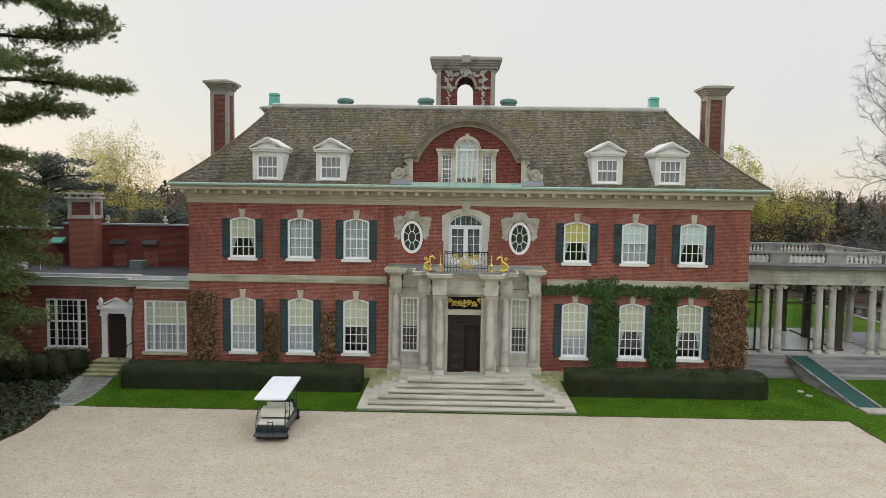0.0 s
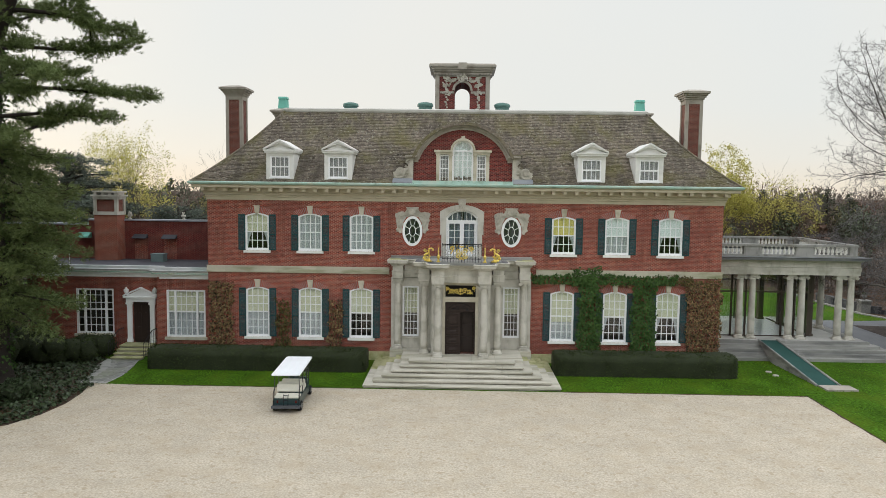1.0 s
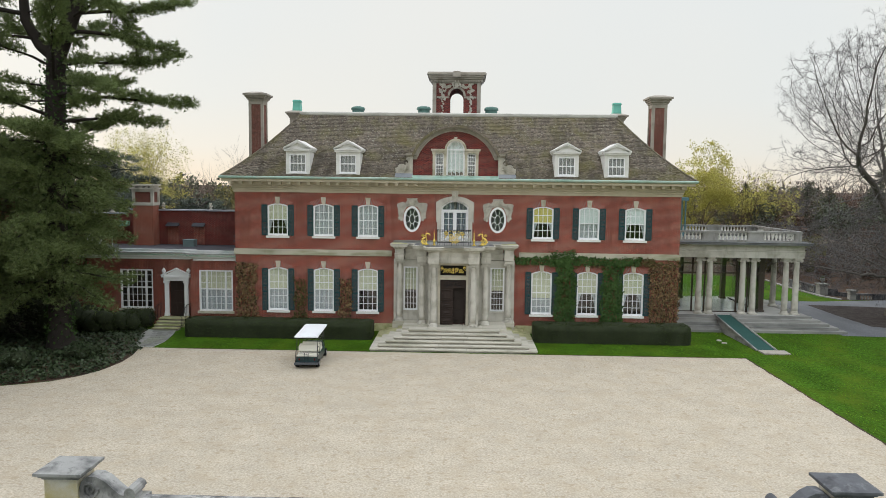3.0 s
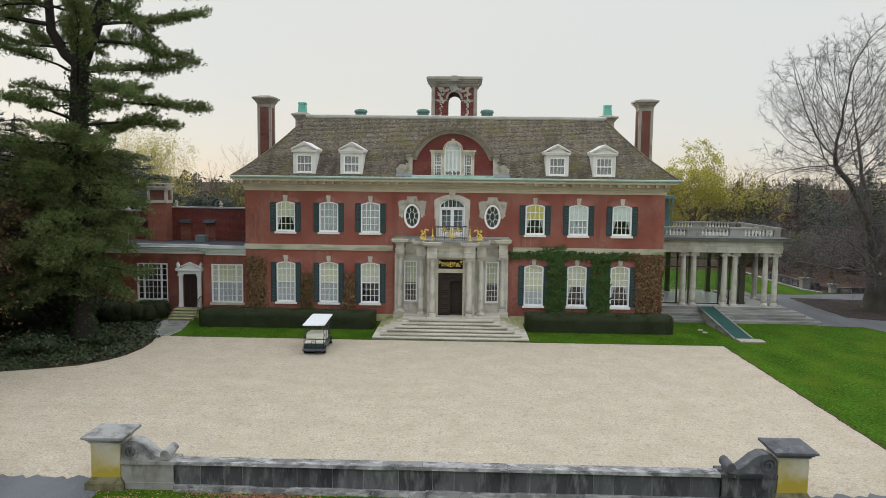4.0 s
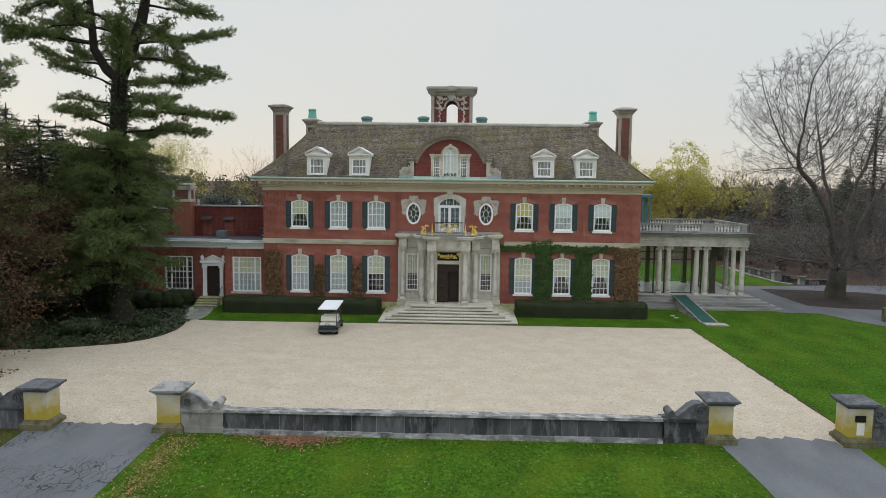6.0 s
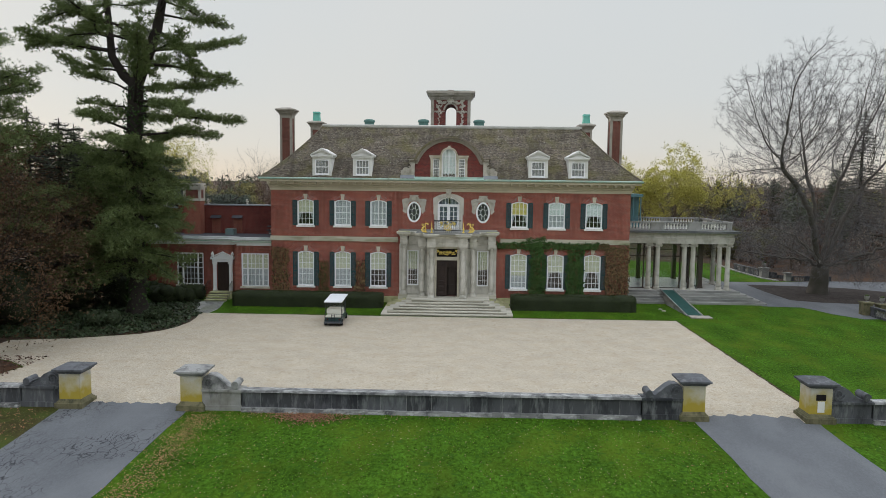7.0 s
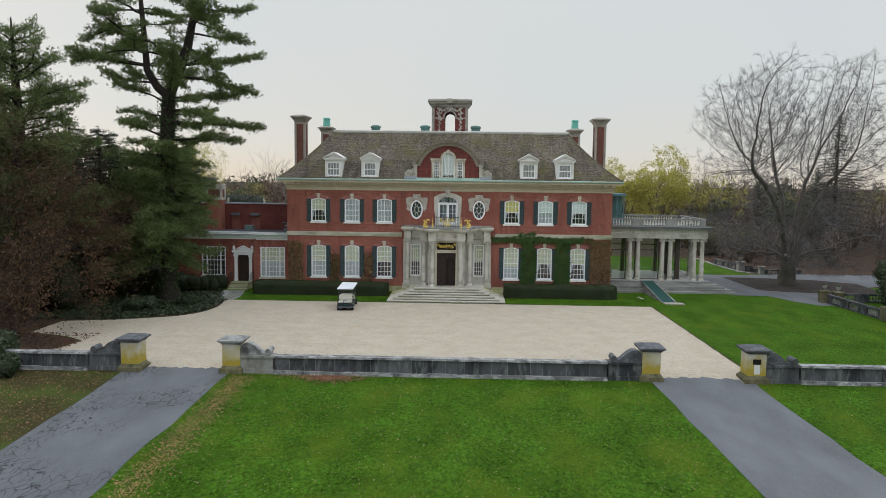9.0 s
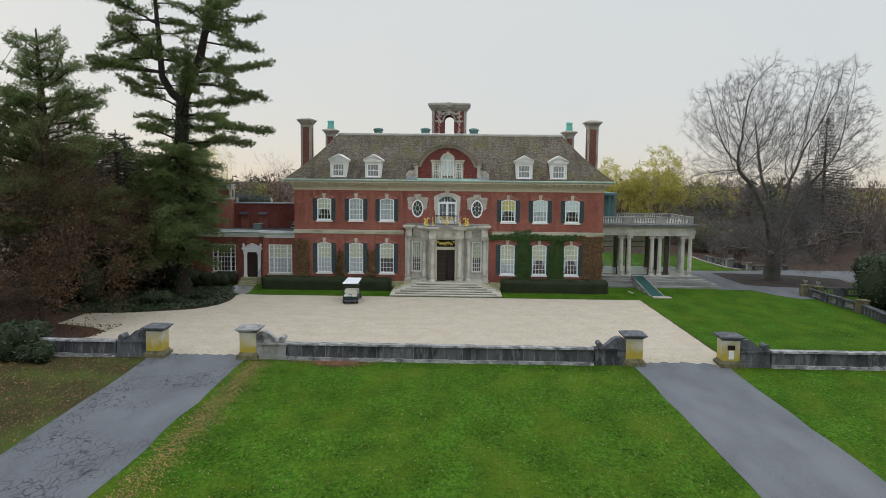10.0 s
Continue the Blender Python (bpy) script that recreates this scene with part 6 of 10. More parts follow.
def pier(x, label, plate=False, cap=None):
    t = thing("gate_pier", label, "gate pier", (x, YW, -0.17), "gate piers")
    t.scale.z = 1.026
    bm = bmesh.new()
    box(bm, -0.64, 0.64, -0.64, 0.64, 0.0, 0.26)
    box(bm, -0.60, 0.60, -0.60, 0.60, 0.26, 0.32, (0.03, 0.03))
    box(bm, -0.55, 0.55, -0.55, 0.55, 0.31, 0.42, (0.06, 0.06))
    part("plinth", bevelled(bm, 0.02), PLINTH, t)
    bm = bmesh.new()
    box(bm, -0.48, 0.48, -0.48, 0.48, 0.40, 1.60)
    part("shaft", bevelled(bm, 0.015), PIER, t, "grey stucco with ochre lichen")
    bm = bmesh.new()
    box(bm, -0.53, 0.53, -0.53, 0.53, 1.56, 1.63)
    box(bm, -0.60, 0.60, -0.60, 0.60, 1.63, 1.70)
    box(bm, -0.69, 0.69, -0.69, 0.69, 1.70, 1.78)
    box(bm, -0.69, 0.69, -0.69, 0.69, 1.78, 1.88, (0.30, 0.30))
    part("cap", bevelled(bm, 0.012), cap or CAP_D, t, "weathered grey stone cap")
    if plate:
        bm = bmesh.new()
        box(bm, -0.14, 0.16, -0.50, -0.48, 0.50, 0.98)
        part("sign_board", bm, DORMER_W, t, "white notice board")
        bm = bmesh.new()
        box(bm, -0.22, 0.20, -0.505, -0.48, 1.02, 1.28)
        part("sign_plate", bm, BLACK, t, "black plate")


PIERS = [(-16.45, False), (-10.95, False), (11.36, False), (16.85, True)]
for x, p in PIERS:
    pier(x, "square stone gate pier with a weathered cap" + (" and a small notice" if p else ""), p, COPING if -12 < x < 0 else CAP_D)


def scroll_end(x, s):
    """A console scroll on its block; s = the way it falls away from the pier."""
    t = thing("wall_scroll", "carved stone scroll where the low wall meets a gate pier", "scroll", (x, YF + 0.08, -0.17), "wall scrolls")
    t.scale = (0.92, 1.0, 1.03)
    bm = bmesh.new()
    box(bm, *sorted((0, s * 1.95)), -0.36, 0.36, 0.0, 0.26)
    box(bm, *sorted((0, s * 1.9)), -0.30, 0.30, 0.26, 0.86)
    box(bm, *sorted((0, s * 1.98)), -0.37, 0.37, 0.86, 0.97)
    part("block", bevelled(bm, 0.012), RAIL if s > 0 and x < 0 else WALLSTONE, t)
    bm = bmesh.new()
    o = [(0.0, 0.97), (1.75, 0.97), (1.72, 1.06), (1.45, 1.06), (1.25, 1.12), (1.02, 1.30), (0.80, 1.48), (0.55, 1.60), (0.28, 1.60), (0.08, 1.48), (0.0, 1.3)]
    o = [(s * a, b) for a, b in o]
    prism(bm, o if s > 0 else o[::-1], -0.26, 0.26)
    scroll(bm, s * 0.34, 1.27, 0.27, -0.33, 0.33, -s, 0.06)
    tube(bm, [(s * 1.62, -0.36, 1.17), (s * 1.62, 0.36, 1.17)], 0.16, 14)
    scroll(bm, s * 1.62, 1.17, 0.18, -0.38, 0.38, s, 0.05)
    part("scroll", bm, COPING if -12 < x < 0 else CAP_D, t, "curling grey stone scroll")


def low_wall(xa, xb, n, label, seed):
    t = thing("low_wall", label, "wall", (0, 0, -0.17))
    t.scale.z = 1.135
    tagged(t, kind="structure")
    r = random.Random(seed)

    def joints(count, shift):
        return [xa] + [xa + (xb - xa) * (k + r.uniform(-shift, shift)) / count for k in range(1, count)] + [xb]
    bm = bmesh.new()
    box(bm, xa + 0.01, xb - 0.01, YF - 0.222, YF + 0.14, 0.03, 0.84)
    part("mortar", bm, MORTAR, t, "pale mortar core")
    cuts = joints(n + n // 3, 0.24)
    for a, b in zip(cuts, cuts[1:]):
        bm = bmesh.new()
        box(bm, a + 0.009, b - 0.009, YF - 0.24 + r.uniform(-0.012, 0.012), YF + 0.16, 0.17, 0.80)
        part("wall_stone", bevelled(bm, 0.01), WALLSTONE, t)
    cuts = joints(n, 0.2)
    for a, b in zip(cuts, cuts[1:]):
        bm = bmesh.new()
        box(bm, a + 0.004, b - 0.004, YF - 0.42 + r.uniform(-0.03, 0.02), YF + 0.24, 0.0, 0.20 + r.uniform(-0.03, 0.01), (0, 0.03))
        part("base_stone", bevelled(bm, 0.012), COPING_W, t)
    cuts = joints(n, 0.12)
    for a, b in zip(cuts, cuts[1:]):
        bm = bmesh.new()
        box(bm, a + 0.004, b - 0.004, YF - 0.34 + r.uniform(-0.012, 0.012), YF + 0.20, 0.81, 0.90 + r.uniform(-0.006, 0.006), (0, 0.03))
        part("coping_stone", bevelled(bm, 0.012), COPING_W, t)


low_wall(-8.68, 9.06, 13, "long low wall of sooty stone blocks with a pale coping", 1)
low_wall(19.15, 48, 20, "low dark stone wall running off beside the drive", 2)
low_wall(-44, -18.72, 18, "low dark stone wall running under the trees", 3)
scroll_end(-10.47, 1)
scroll_end(10.88, -1)
scroll_end(17.33, 1)
scroll_end(-16.93, -1)

# ---- service wing at the left ----
wing = thing("wing", "low single-storey brick wing with a classical side door", "building")
YA, YB, ZT = 0.5, 1.1, 4.62


def big_window(x0, x1, z0, z1, yw, parent, dressed):
    """A broad sash with side lights."""
    bm = bmesh.new()
    w = x1 - x0
    band(bm, [(x0, z0), (x1, z0), (x1, z1), (x0, z1)], [(x0 + 0.105, z0 + 0.1), (x1 - 0.105, z0 + 0.1), (x1 - 0.105, z1 - 0.1), (x0 + 0.105, z1 - 0.1)], yw + 0.027, yw + 0.163)
    wn = part("window", bm, WHITE, parent, "broad white window of small panes")
    for x in (x0 + w * 0.22, x1 - w * 0.22):
        bm = bmesh.new()
        box(bm, x - 0.055, x + 0.055, yw + 0.03, yw + 0.16, z0 + 0.1, z1 - 0.1)
        part("mullion", bm, WHITE, wn)
    bm = bmesh.new()
    zm = (z0 + z1) / 2 + 0.1
    box(bm, x0, x1, yw + 0.05, yw + 0.14, zm - 0.04, zm + 0.04)
    for i in range(1, 4):
        x = x0 + w * (0.22 + 0.56 * i / 4)
        box(bm, x - 0.017, x + 0.017, yw + 0.08, yw + 0.12, z0, z1)
    for k in (1, 2, 4, 5):
        z = z0 + (z1 - z0) * k / 6 + 0.05
        box(bm, x0, x1, yw + 0.083, yw + 0.117, z - 0.017, z + 0.017)
    part("sash", bm, WHITE, wn)
    bm = bmesh.new()
    box(bm, x0 - 0.09, x1 + 0.09, yw - 0.14, yw + 0.1, z0 - 0.16, z0)
    part("sill", bm, STONE_L, wn)
    bm = bmesh.new()
    box(bm, x0, x1, yw + 0.098, yw + 0.102, z0, z1)
    part("pane", bm, GLASS, wn).visible_shadow = False
    if dressed:
        bm = bmesh.new()
        box(bm, x0 + 0.03, x1 - 0.03, yw + 0.20, yw + 0.206, zm, z1)
        part("blind", bm, SHADE, wn, "drawn cream blind")
        bm = bmesh.new()
        drape(bm, x0 + 0.03, x1 - 0.03, z0, zm, yw + 0.26, 10)
        part("curtain", bm, CURTAIN, wn, "net curtain")


bm = bmesh.new()
wall_mesh(bm, -17.87, -HW + 0.001, 0.0, ZT, YA, YA + 0.35, [(-17.55, -15.22, 1.08, 3.9)])
wall_mesh(bm, -25.6, -17.87, 0.0, ZT, YB, YB + 0.35, [(-23.3, -21.0, 1.08, 3.82), (-19.84, -18.80, 0.0, 3.06)])
box(bm, -18.12, -17.87, YA + 0.02, YB + 0.3, 0.0, ZT)
v = [bm.verts.new(p) for p in ((-25.6, YB, 0), (-27.6, YB + 2.2, 0), (-27.6, YB + 2.2, ZT), (-25.6, YB, ZT))]
bm.faces.new(v)
v = [bm.verts.new(p) for p in ((-27.6, YB + 2.2, 0), (-27.6, 12, 0), (-27.6, 12, ZT), (-27.6, YB + 2.2, ZT))]
bm.faces.new(v)
part("front_wall", bm, BRICK, wing, "red brick wing wall")
bm = bmesh.new()
box(bm, -25.5, -HW, 2.9, 3.0, 0.0, ZT)
box(bm, -27.5, -HW, 1.5, 3.0, 0.6, 0.7)
part("inner_partition", bm, INTERIOR, wing)
big_window(-17.55, -15.22, 1.08, 3.9, YA, wing, True)
big_window(-23.3, -21.0, 1.08, 3.82, YB, wing, False)


def run_cornice(bm, pts, profile):
    """A moulding carried along plan points (the wall's face), mitred; out is to the right of the way."""
    rows = []
    for i, p in enumerate(pts):
        d0 = (Vector(p) - Vector(pts[max(i - 1, 0)])) if i else (Vector(pts[1]) - Vector(p))
        d1 = (Vector(pts[min(i + 1, len(pts) - 1)]) - Vector(p)) if i < len(pts) - 1 else d0
        n0, n1 = Vector((d0.y, -d0.x)).normalized(), Vector((d1.y, -d1.x)).normalized()
        n = (n0 + n1).normalized()
        n = n / max(0.3, n.dot(n0))
        rows.append([bm.verts.new((p[0] + n.x * o, p[1] + n.y * o, z)) for o, z in profile])
    for a, b in zip(rows, rows[1:]):
        for k in range(len(profile) - 1):
            bm.faces.new((a[k], b[k], b[k + 1], a[k + 1]))


PTS = [(-27.6, 9.0), (-27.6, YB + 2.2), (-25.6, YB), (-17.87, YB), (-17.87, YA), (-HW - 0.01, YA)]
bm = bmesh.new()
run_cornice(bm, PTS, [(0.0, 4.55), (0.06, 4.55), (0.06, 4.68), (0.14, 4.72), (0.14, 4.80), (0.36, 4.84), (0.36, 4.95), (0.42, 5.0), (0.0, 5.0)])
part("cornice", bm, WHITE, wing, "white painted wing cornice")
GUTTER = material("weathered_gutter", (0.42, 0.43, 0.42), rough=0.7, var=0.2, stain=(0.20, 0.27, 0.24), stain_amt=0.7, stain_scale=0.8)
bm = bmesh.new()
run_cornice(bm, PTS, [(0.30, 5.004), (0.45, 5.004), (0.48, 5.08), (0.25, 5.10), (0.20, 5.24), (0.02, 5.26), (-0.1, 5.1)])
part("gutter", bm, GUTTER, wing, "pale grey gutter edge")
bm = bmesh.new()
run_cornice(bm, PTS, [(0.362, 4.86), (0.385, 4.86), (0.385, 4.94), (0.362, 4.94)])
part("copper_strip", bm, COPPER, wing, "green copper strip")
bm = bmesh.new()
box(bm, -27.5, -HW, YB + 0.0, 6.8, 4.95, 5.08)
box(bm, -17.85, -HW, YA + 0.05, YB, 4.95, 5.079)
part("flat_roof", bm, FLAT, wing, "dark felt flat roof")
bm = bmesh.new()
box(bm, -25.3, -HW, 6.7, 7.1, 4.9, 7.66)
box(bm, -31, -25.3, 6.7, 7.1, 4.9, 7.35)
part("upper_wall", bm, BRICK_D, wing, "set-back brick wall above the flat roof")
bm = bmesh.new()
box(bm, -25.3, -HW, 6.62, 7.18, 7.66, 7.77)
box(bm, -31, -25.3, 6.62, 7.18, 7.35, 7.46)
part("coping", bm, LEAD, wing)
bm = bmesh.new()
box(bm, -24.36, -22.85, 5.6, 6.75, 5.0, 8.1)
ch = part("chimney", bm, BRICK_O, wing, "square brick chimney with panelled stone top")
bm = bmesh.new()
for x in (-24.38, -22.99):
    for y in (5.57, 6.55):
        box(bm, x, x + 0.2, y, y + 0.2, 8.1, 9.28)
box(bm, -24.41, -22.80, 5.54, 6.8, 8.08, 8.30)
box(bm, -24.41, -22.80, 5.54, 6.8, 9.10, 9.30)
box(bm, -24.51, -22.70, 5.42, 6.92, 9.30, 9.40)
for x in (-24.36, -23.87, -23.38, -23.01):
    box(bm, x, x + 0.18, 5.6, 6.7, 9.40, 9.56)
box(bm, -24.44, -22.73, 5.5, 6.85, 9.56, 9.66)
part("chimney_top", bm, STONE, ch, "grey stone top")
bm = bmesh.new()
box(bm, -24.32, -22.89, 5.64, 6.7, 8.2, 9.2)
part("brick_panel", bm, BRICK_B, ch)
# hoods, boxes and pipes on the flat roof
for x in (-21.75, -19.76):
    bm = bmesh.new()
    v = box(bm, x - 0.47, x + 0.47, 6.25, 6.70, 6.52, 6.62)
    for q in (v[4], v[5]):
        q.co.z -= 0.12
    for q in (v[6], v[7]):
        q.co.z += 0.14
    part("hood", bm, FLAT, wing, "small dark grey metal hood over a blocked window")
    bm = bmesh.new()
    box(bm, x - 0.43, x + 0.43, 6.66, 6.70, 5.1, 6.5)
    part("blind_panel", bm, BRICK, wing, "brick-filled opening")
bm = bmesh.new()
v = box(bm, -25.95, -25.12, 6.1, 6.70, 6.5, 6.60)
for q in (v[6], v[7]):
    q.co.z += 0.25
part("hood", bm, COPPER_D, wing, "bright green copper hood")
bx = thing("roof_box", "grey metal vent box on the flat roof", "vent box", (-19.92, 5.2, 5.08))
bm = bmesh.new()
box(bm, -0.40, 0.40, -0.35, 0.35, 0, 0.52)
BOXG = material("green_grey_paint", (0.16, 0.22, 0.22), rough=0.6, var=0.15)
part("body", bevelled(bm, 0.02), BOXG, bx)
bm = bmesh.new()
box(bm, -0.42, 0.42, -0.37, 0.37, 0.47, 0.53)
part("lid", bm, BOXG, bx)
ac = thing("air_conditioner", "white air-conditioning unit on the flat roof", "air conditioner", (-26.35, 3.6, 5.08))
bm = bmesh.new()
box(bm, -0.45, 0.45, -0.2, 0.2, 0.1, 0.95)
part("casing", bevelled(bm, 0.02), WHITE, ac)
bm = bmesh.new()
for z in np.linspace(0.2, 0.85, 9):
    box(bm, -0.36, 0.36, -0.212, -0.199, z, z + 0.03)
part("grille", bm, LEAD, ac)
bm = bmesh.new()
tube(bm, [(0.4, 0.1, 0.86), (1.25, 0.1, 0.90)], 0.025, 6)
box(bm, 1.2, 1.38, 0.02, 0.16, 0.82, 1.08)
tube(bm, [(1.29, 0.09, 0.0), (1.29, 0.09, 0.85)], 0.02, 6)
part("conduit", bm, WHITE, ac, "white conduit and junction box")
pl = thing("stacked_slabs", "untidy stack of stone slabs on the flat roof", "stone stack", (-15.9, 5.9, 5.08))
rng = random.Random(77)
for k in range(9):
    bm = bmesh.new()
    x, z = rng.uniform(-0.5, 0.5), 0.09 * k
    box(bm, x - 0.5, x + 0.5, -0.3, 0.3, z, z + 0.085)
    part("slab", bm, STONE if k % 2 else WALLSTONE, pl)
for x, z, k in ((-26.55, 7.46, 1.05), (-22.57, 7.77, 0.62), (-18.9, 7.77, 0.62)):
    st = thing("garden_urn", "weathered white carved urn on the wing parapet", "urn", (x, 6.9, z), "parapet urns")
    st.scale = (k, k, k)
    bm = bmesh.new()
    lathe(bm, [(0.2, 0), (0.2, 0.1), (0.08, 0.16), (0.10, 0.22), (0.24, 0.36), (0.26, 0.46), (0.20, 0.50)], 12)
    part("body", bm, STONE, st, smooth=True)
    bm = bmesh.new()
    rng = random.Random(int(-x))
    for j in range(9):
        blob(bm, (rng.uniform(-0.17, 0.17), rng.uniform(-0.12, 0.12), rng.uniform(0.5, 0.78)), rng.uniform(0.06, 0.11), rng, (1, 1, 1), 0.4, 1)
    part("carved_fruit", bm, STONE, st)

# side door: pilasters, entablature, pediment, dark door and steps
sd = thing("side_door", "dark side door in a white pedimented surround", "door", (-19.32, YB, 0))
bm = bmesh.new()
for s in (-1, 1):
    box(bm, *sorted((s * 0.52, s * 0.86)), -0.16, 0.02, 0.6, 0.78)
    box(bm, *sorted((s * 0.55, s * 0.83)), -0.12, 0.02, 0.78, 2.9)
    box(bm, *sorted((s * 0.51, s * 0.87)), -0.17, 0.02, 2.9, 3.06)
    scroll(bm, s * 0.55, 2.96, 0.08, -0.19, -0.1, s, 0.03)
    scroll(bm, s * 0.83, 2.96, 0.08, -0.19, -0.1, -s, 0.03)
box(bm, -0.88, 0.88, -0.15, 0.02, 3.06, 3.30)
box(bm, -1.0, 1.0, -0.28, 0.02, 3.30, 3.40)
for s in (-1, 1):
    prism(bm, [(s * 1.02, 3.40), (s * 1.02, 3.48), (0, 3.96), (0, 3.86)][::s], -0.28, 0.02)
prism(bm, [(-0.9, 3.40), (0.9, 3.40), (0, 3.84)], -0.12, 0.02)
part("surround", bm, WHITE, sd, "white classical surround")
bm = bmesh.new()
rng = random.Random(6)
for s in (-1, 1):
    lathe(bm, [(0.14, 0), (0.14, 0.06), (0.06, 0.1), (0.13, 0.2), (0.15, 0.32), (0.08, 0.4), (0.03, 0.5)], 10, (s * 0.86, -0.12, 3.46))
part("urn_finial", bm, WHITE, sd, "small carved finials")
bm = bmesh.new()
box(bm, -0.52, 0.52, 0.12, 0.18, 0.6, 3.06)
for z0, z1 in ((0.75, 1.5), (1.65, 2.35), (2.5, 2.95)):
    for s in (-1, 1):
        box(bm, *sorted((s * 0.06, s * 0.42)), 0.095, 0.125, z0, z1)
part("leaf", bm, DOOR, sd, "dark brown panelled door")
ss = thing("side_steps", "short flight of mossy stone steps to the side door", "steps", (-19.32, YB, 0))
for k in range(4):
    bm = bmesh.new()
    box(bm, -0.90, 0.90, -2.25 + 0.38 * k, -0.16 if k == 3 else -1.75 + 0.38 * k, 0.15 * (k + 1) - 0.05, 0.15 * (k + 1))
    st = part("step_slab", bevelled(bm, 0.012), MOSSY, ss)
    bm = bmesh.new()
    box(bm, -0.87, 0.87, -2.19 + 0.38 * k, -0.17 if k == 3 else -1.76 + 0.38 * k, 0.15 * k - (0.002 if k else 0), 0.15 * (k + 1) - 0.051)
    part("riser", bm, RISER, st)
bm = bmesh.new()
box(bm, -0.9, 0.9, -1.1, 0.02, 0.0, 0.44)
part("core_slab", bm, MOSSY, ss)
for s in (-1, 1):
    hr = thing("handrail", "black iron handrail beside the side steps", "handrail", (-19.32, YB, 0), "side door handrails")
    bm = bmesh.new()
    tube(bm, [(s * 1.0, -0.2, 1.5), (s * 1.0, -0.9, 1.5), (s * 1.05, -2.2, 0.95)], 0.025, 6)
    for f in np.linspace(0, 1, 9):
        y = -0.25 - 1.9 * f
        zt = 1.5 if y > -0.9 else 1.5 - (-0.9 - y) * 0.42
        tube(bm, [(s * (1.0 + 0.02 * f), y, max(0.0, 0.6 - max(0, -1.1 - y) * 0.4)), (s * (1.0 + 0.02 * f), y, zt)], 0.012, 5)
    part("bars", bm, IRON, hr)

# ---- loggia at the right ----
loggia = thing("loggia", "glazed stone loggia with paired Ionic columns and a balustraded roof", "loggia")
XL0, XL1, YL0, YL1 = HW, 24.75, 3.55, 12.0
LC = column_meshes(4.08, 0.215)
for x in (17.5, 18.27, 20.60, 21.36, 23.66, 24.40):
    column(loggia, x, 3.9, ZP, LC)
for y in (7.6, 11.6):
    column(loggia, 24.40, y, ZP, LC)
bm = bmesh.new()
prof = [(0.0, 4.98), (0.0, 5.22), (0.03, 5.22), (0.03, 5.44), (0.07, 5.46), (0.0, 5.5), (0.0, 5.82), (0.10, 5.84), (0.14, 5.90)]
run_cornice(bm, [(XL0, YL0), (XL1, YL0), (XL1, YL1), (XL0, YL1)], prof)
run_cornice(bm, [(XL0, YL1 - 0.7), (XL1 - 0.7, YL1 - 0.7), (XL1 - 0.7, YL0 + 0.7), (XL0, YL0 + 0.7)], [(0.0, 5.6), (0.0, 4.98)])
part("entablature", bm, STONE, loggia, "pale weathered stone entablature")
bm = bmesh.new()
run_cornice(bm, [(XL0, YL0), (XL1, YL0), (XL1, YL1), (XL0, YL1)], [(0.14, 5.90), (0.38, 5.92), (0.40, 6.04), (0.44, 6.10), (-0.3, 6.13)])
part("cornice", bm, CORNICE_D, loggia, "soot-darkened cornice")
bm = bmesh.new()
box(bm, XL0, XL1 - 0.05, YL0 + 0.05, YL1 - 0.05, 5.6, 6.0)
part("roof_slab", bm, STONE_D, loggia)
bm = bmesh.new()
box(bm, XL0, XL1 - 0.72, YL0 + 0.72, YL1 - 0.72, 5.56, 5.598)
part("ceiling_board", bm, WHITE, loggia, "white painted ceiling")
for x0, x1, y0, y1 in ((XL0, XL1, YL0, YL0 + 0.7), (XL1 - 0.7, XL1, YL0 + 0.7, YL1), (XL0, XL1 - 0.7, YL1 - 0.7, YL1)):
    bm = bmesh.new()
    box(bm, x0, x1, y0 + 0.003, y1 - 0.003, 4.981, 5.0)
    part("soffit", bm, STONE, loggia)
bm = bmesh.new()
lathe(bm, [(0.07, 0), (0.07, 0.05), (0.045, 0.07), (0.085, 0.16), (0.09, 0.22), (0.05, 0.36), (0.04, 0.42), (0.07, 0.46), (0.07, 0.5)], 8)
BAL = mesh_of("baluster", bm, SILL, True)
BAL_D = BAL.copy()
BAL_D.materials[0] = STONE_D


def balustrade(parent, p0, p1, z, bays, mat=None):
    """Base, rail, dies and balusters between two plan points."""
    d = Vector(p1) - Vector(p0)
    L, a = d.length, math.atan2(d.y, d.x)
    m = Matrix.Translation((p0[0], p0[1], z)) @ Matrix.Rotation(a, 4, "Z")
    b = bmesh.new()
    box(b, 0, L, -0.16, 0.16, 0.0, 0.14)
    box(b, -0.02, L + 0.02, -0.17, 0.17, 0.64, 0.78)
    step = L / bays
    for k in range(bays + 1):
        w = 0.55 if 0 < k < bays else 0.45
        box(b, max(0, k * step - w), min(L, k * step + w), -0.13, 0.13, 0.14, 0.64)
    bmesh.ops.transform(b, matrix=m, verts=b.verts)
    rl = part("balustrade", b, mat or RAIL, parent, "stone balustrade")
    for k in range(bays):
        n = max(2, int((step - 1.1) / 0.24))
        for i in range(n):
            u = k * step + 0.55 + (step - 1.1) * (i + 0.5) / n
            place("baluster", BAL_D if mat else BAL, rl, m @ Vector((u, 0, 0.14)))


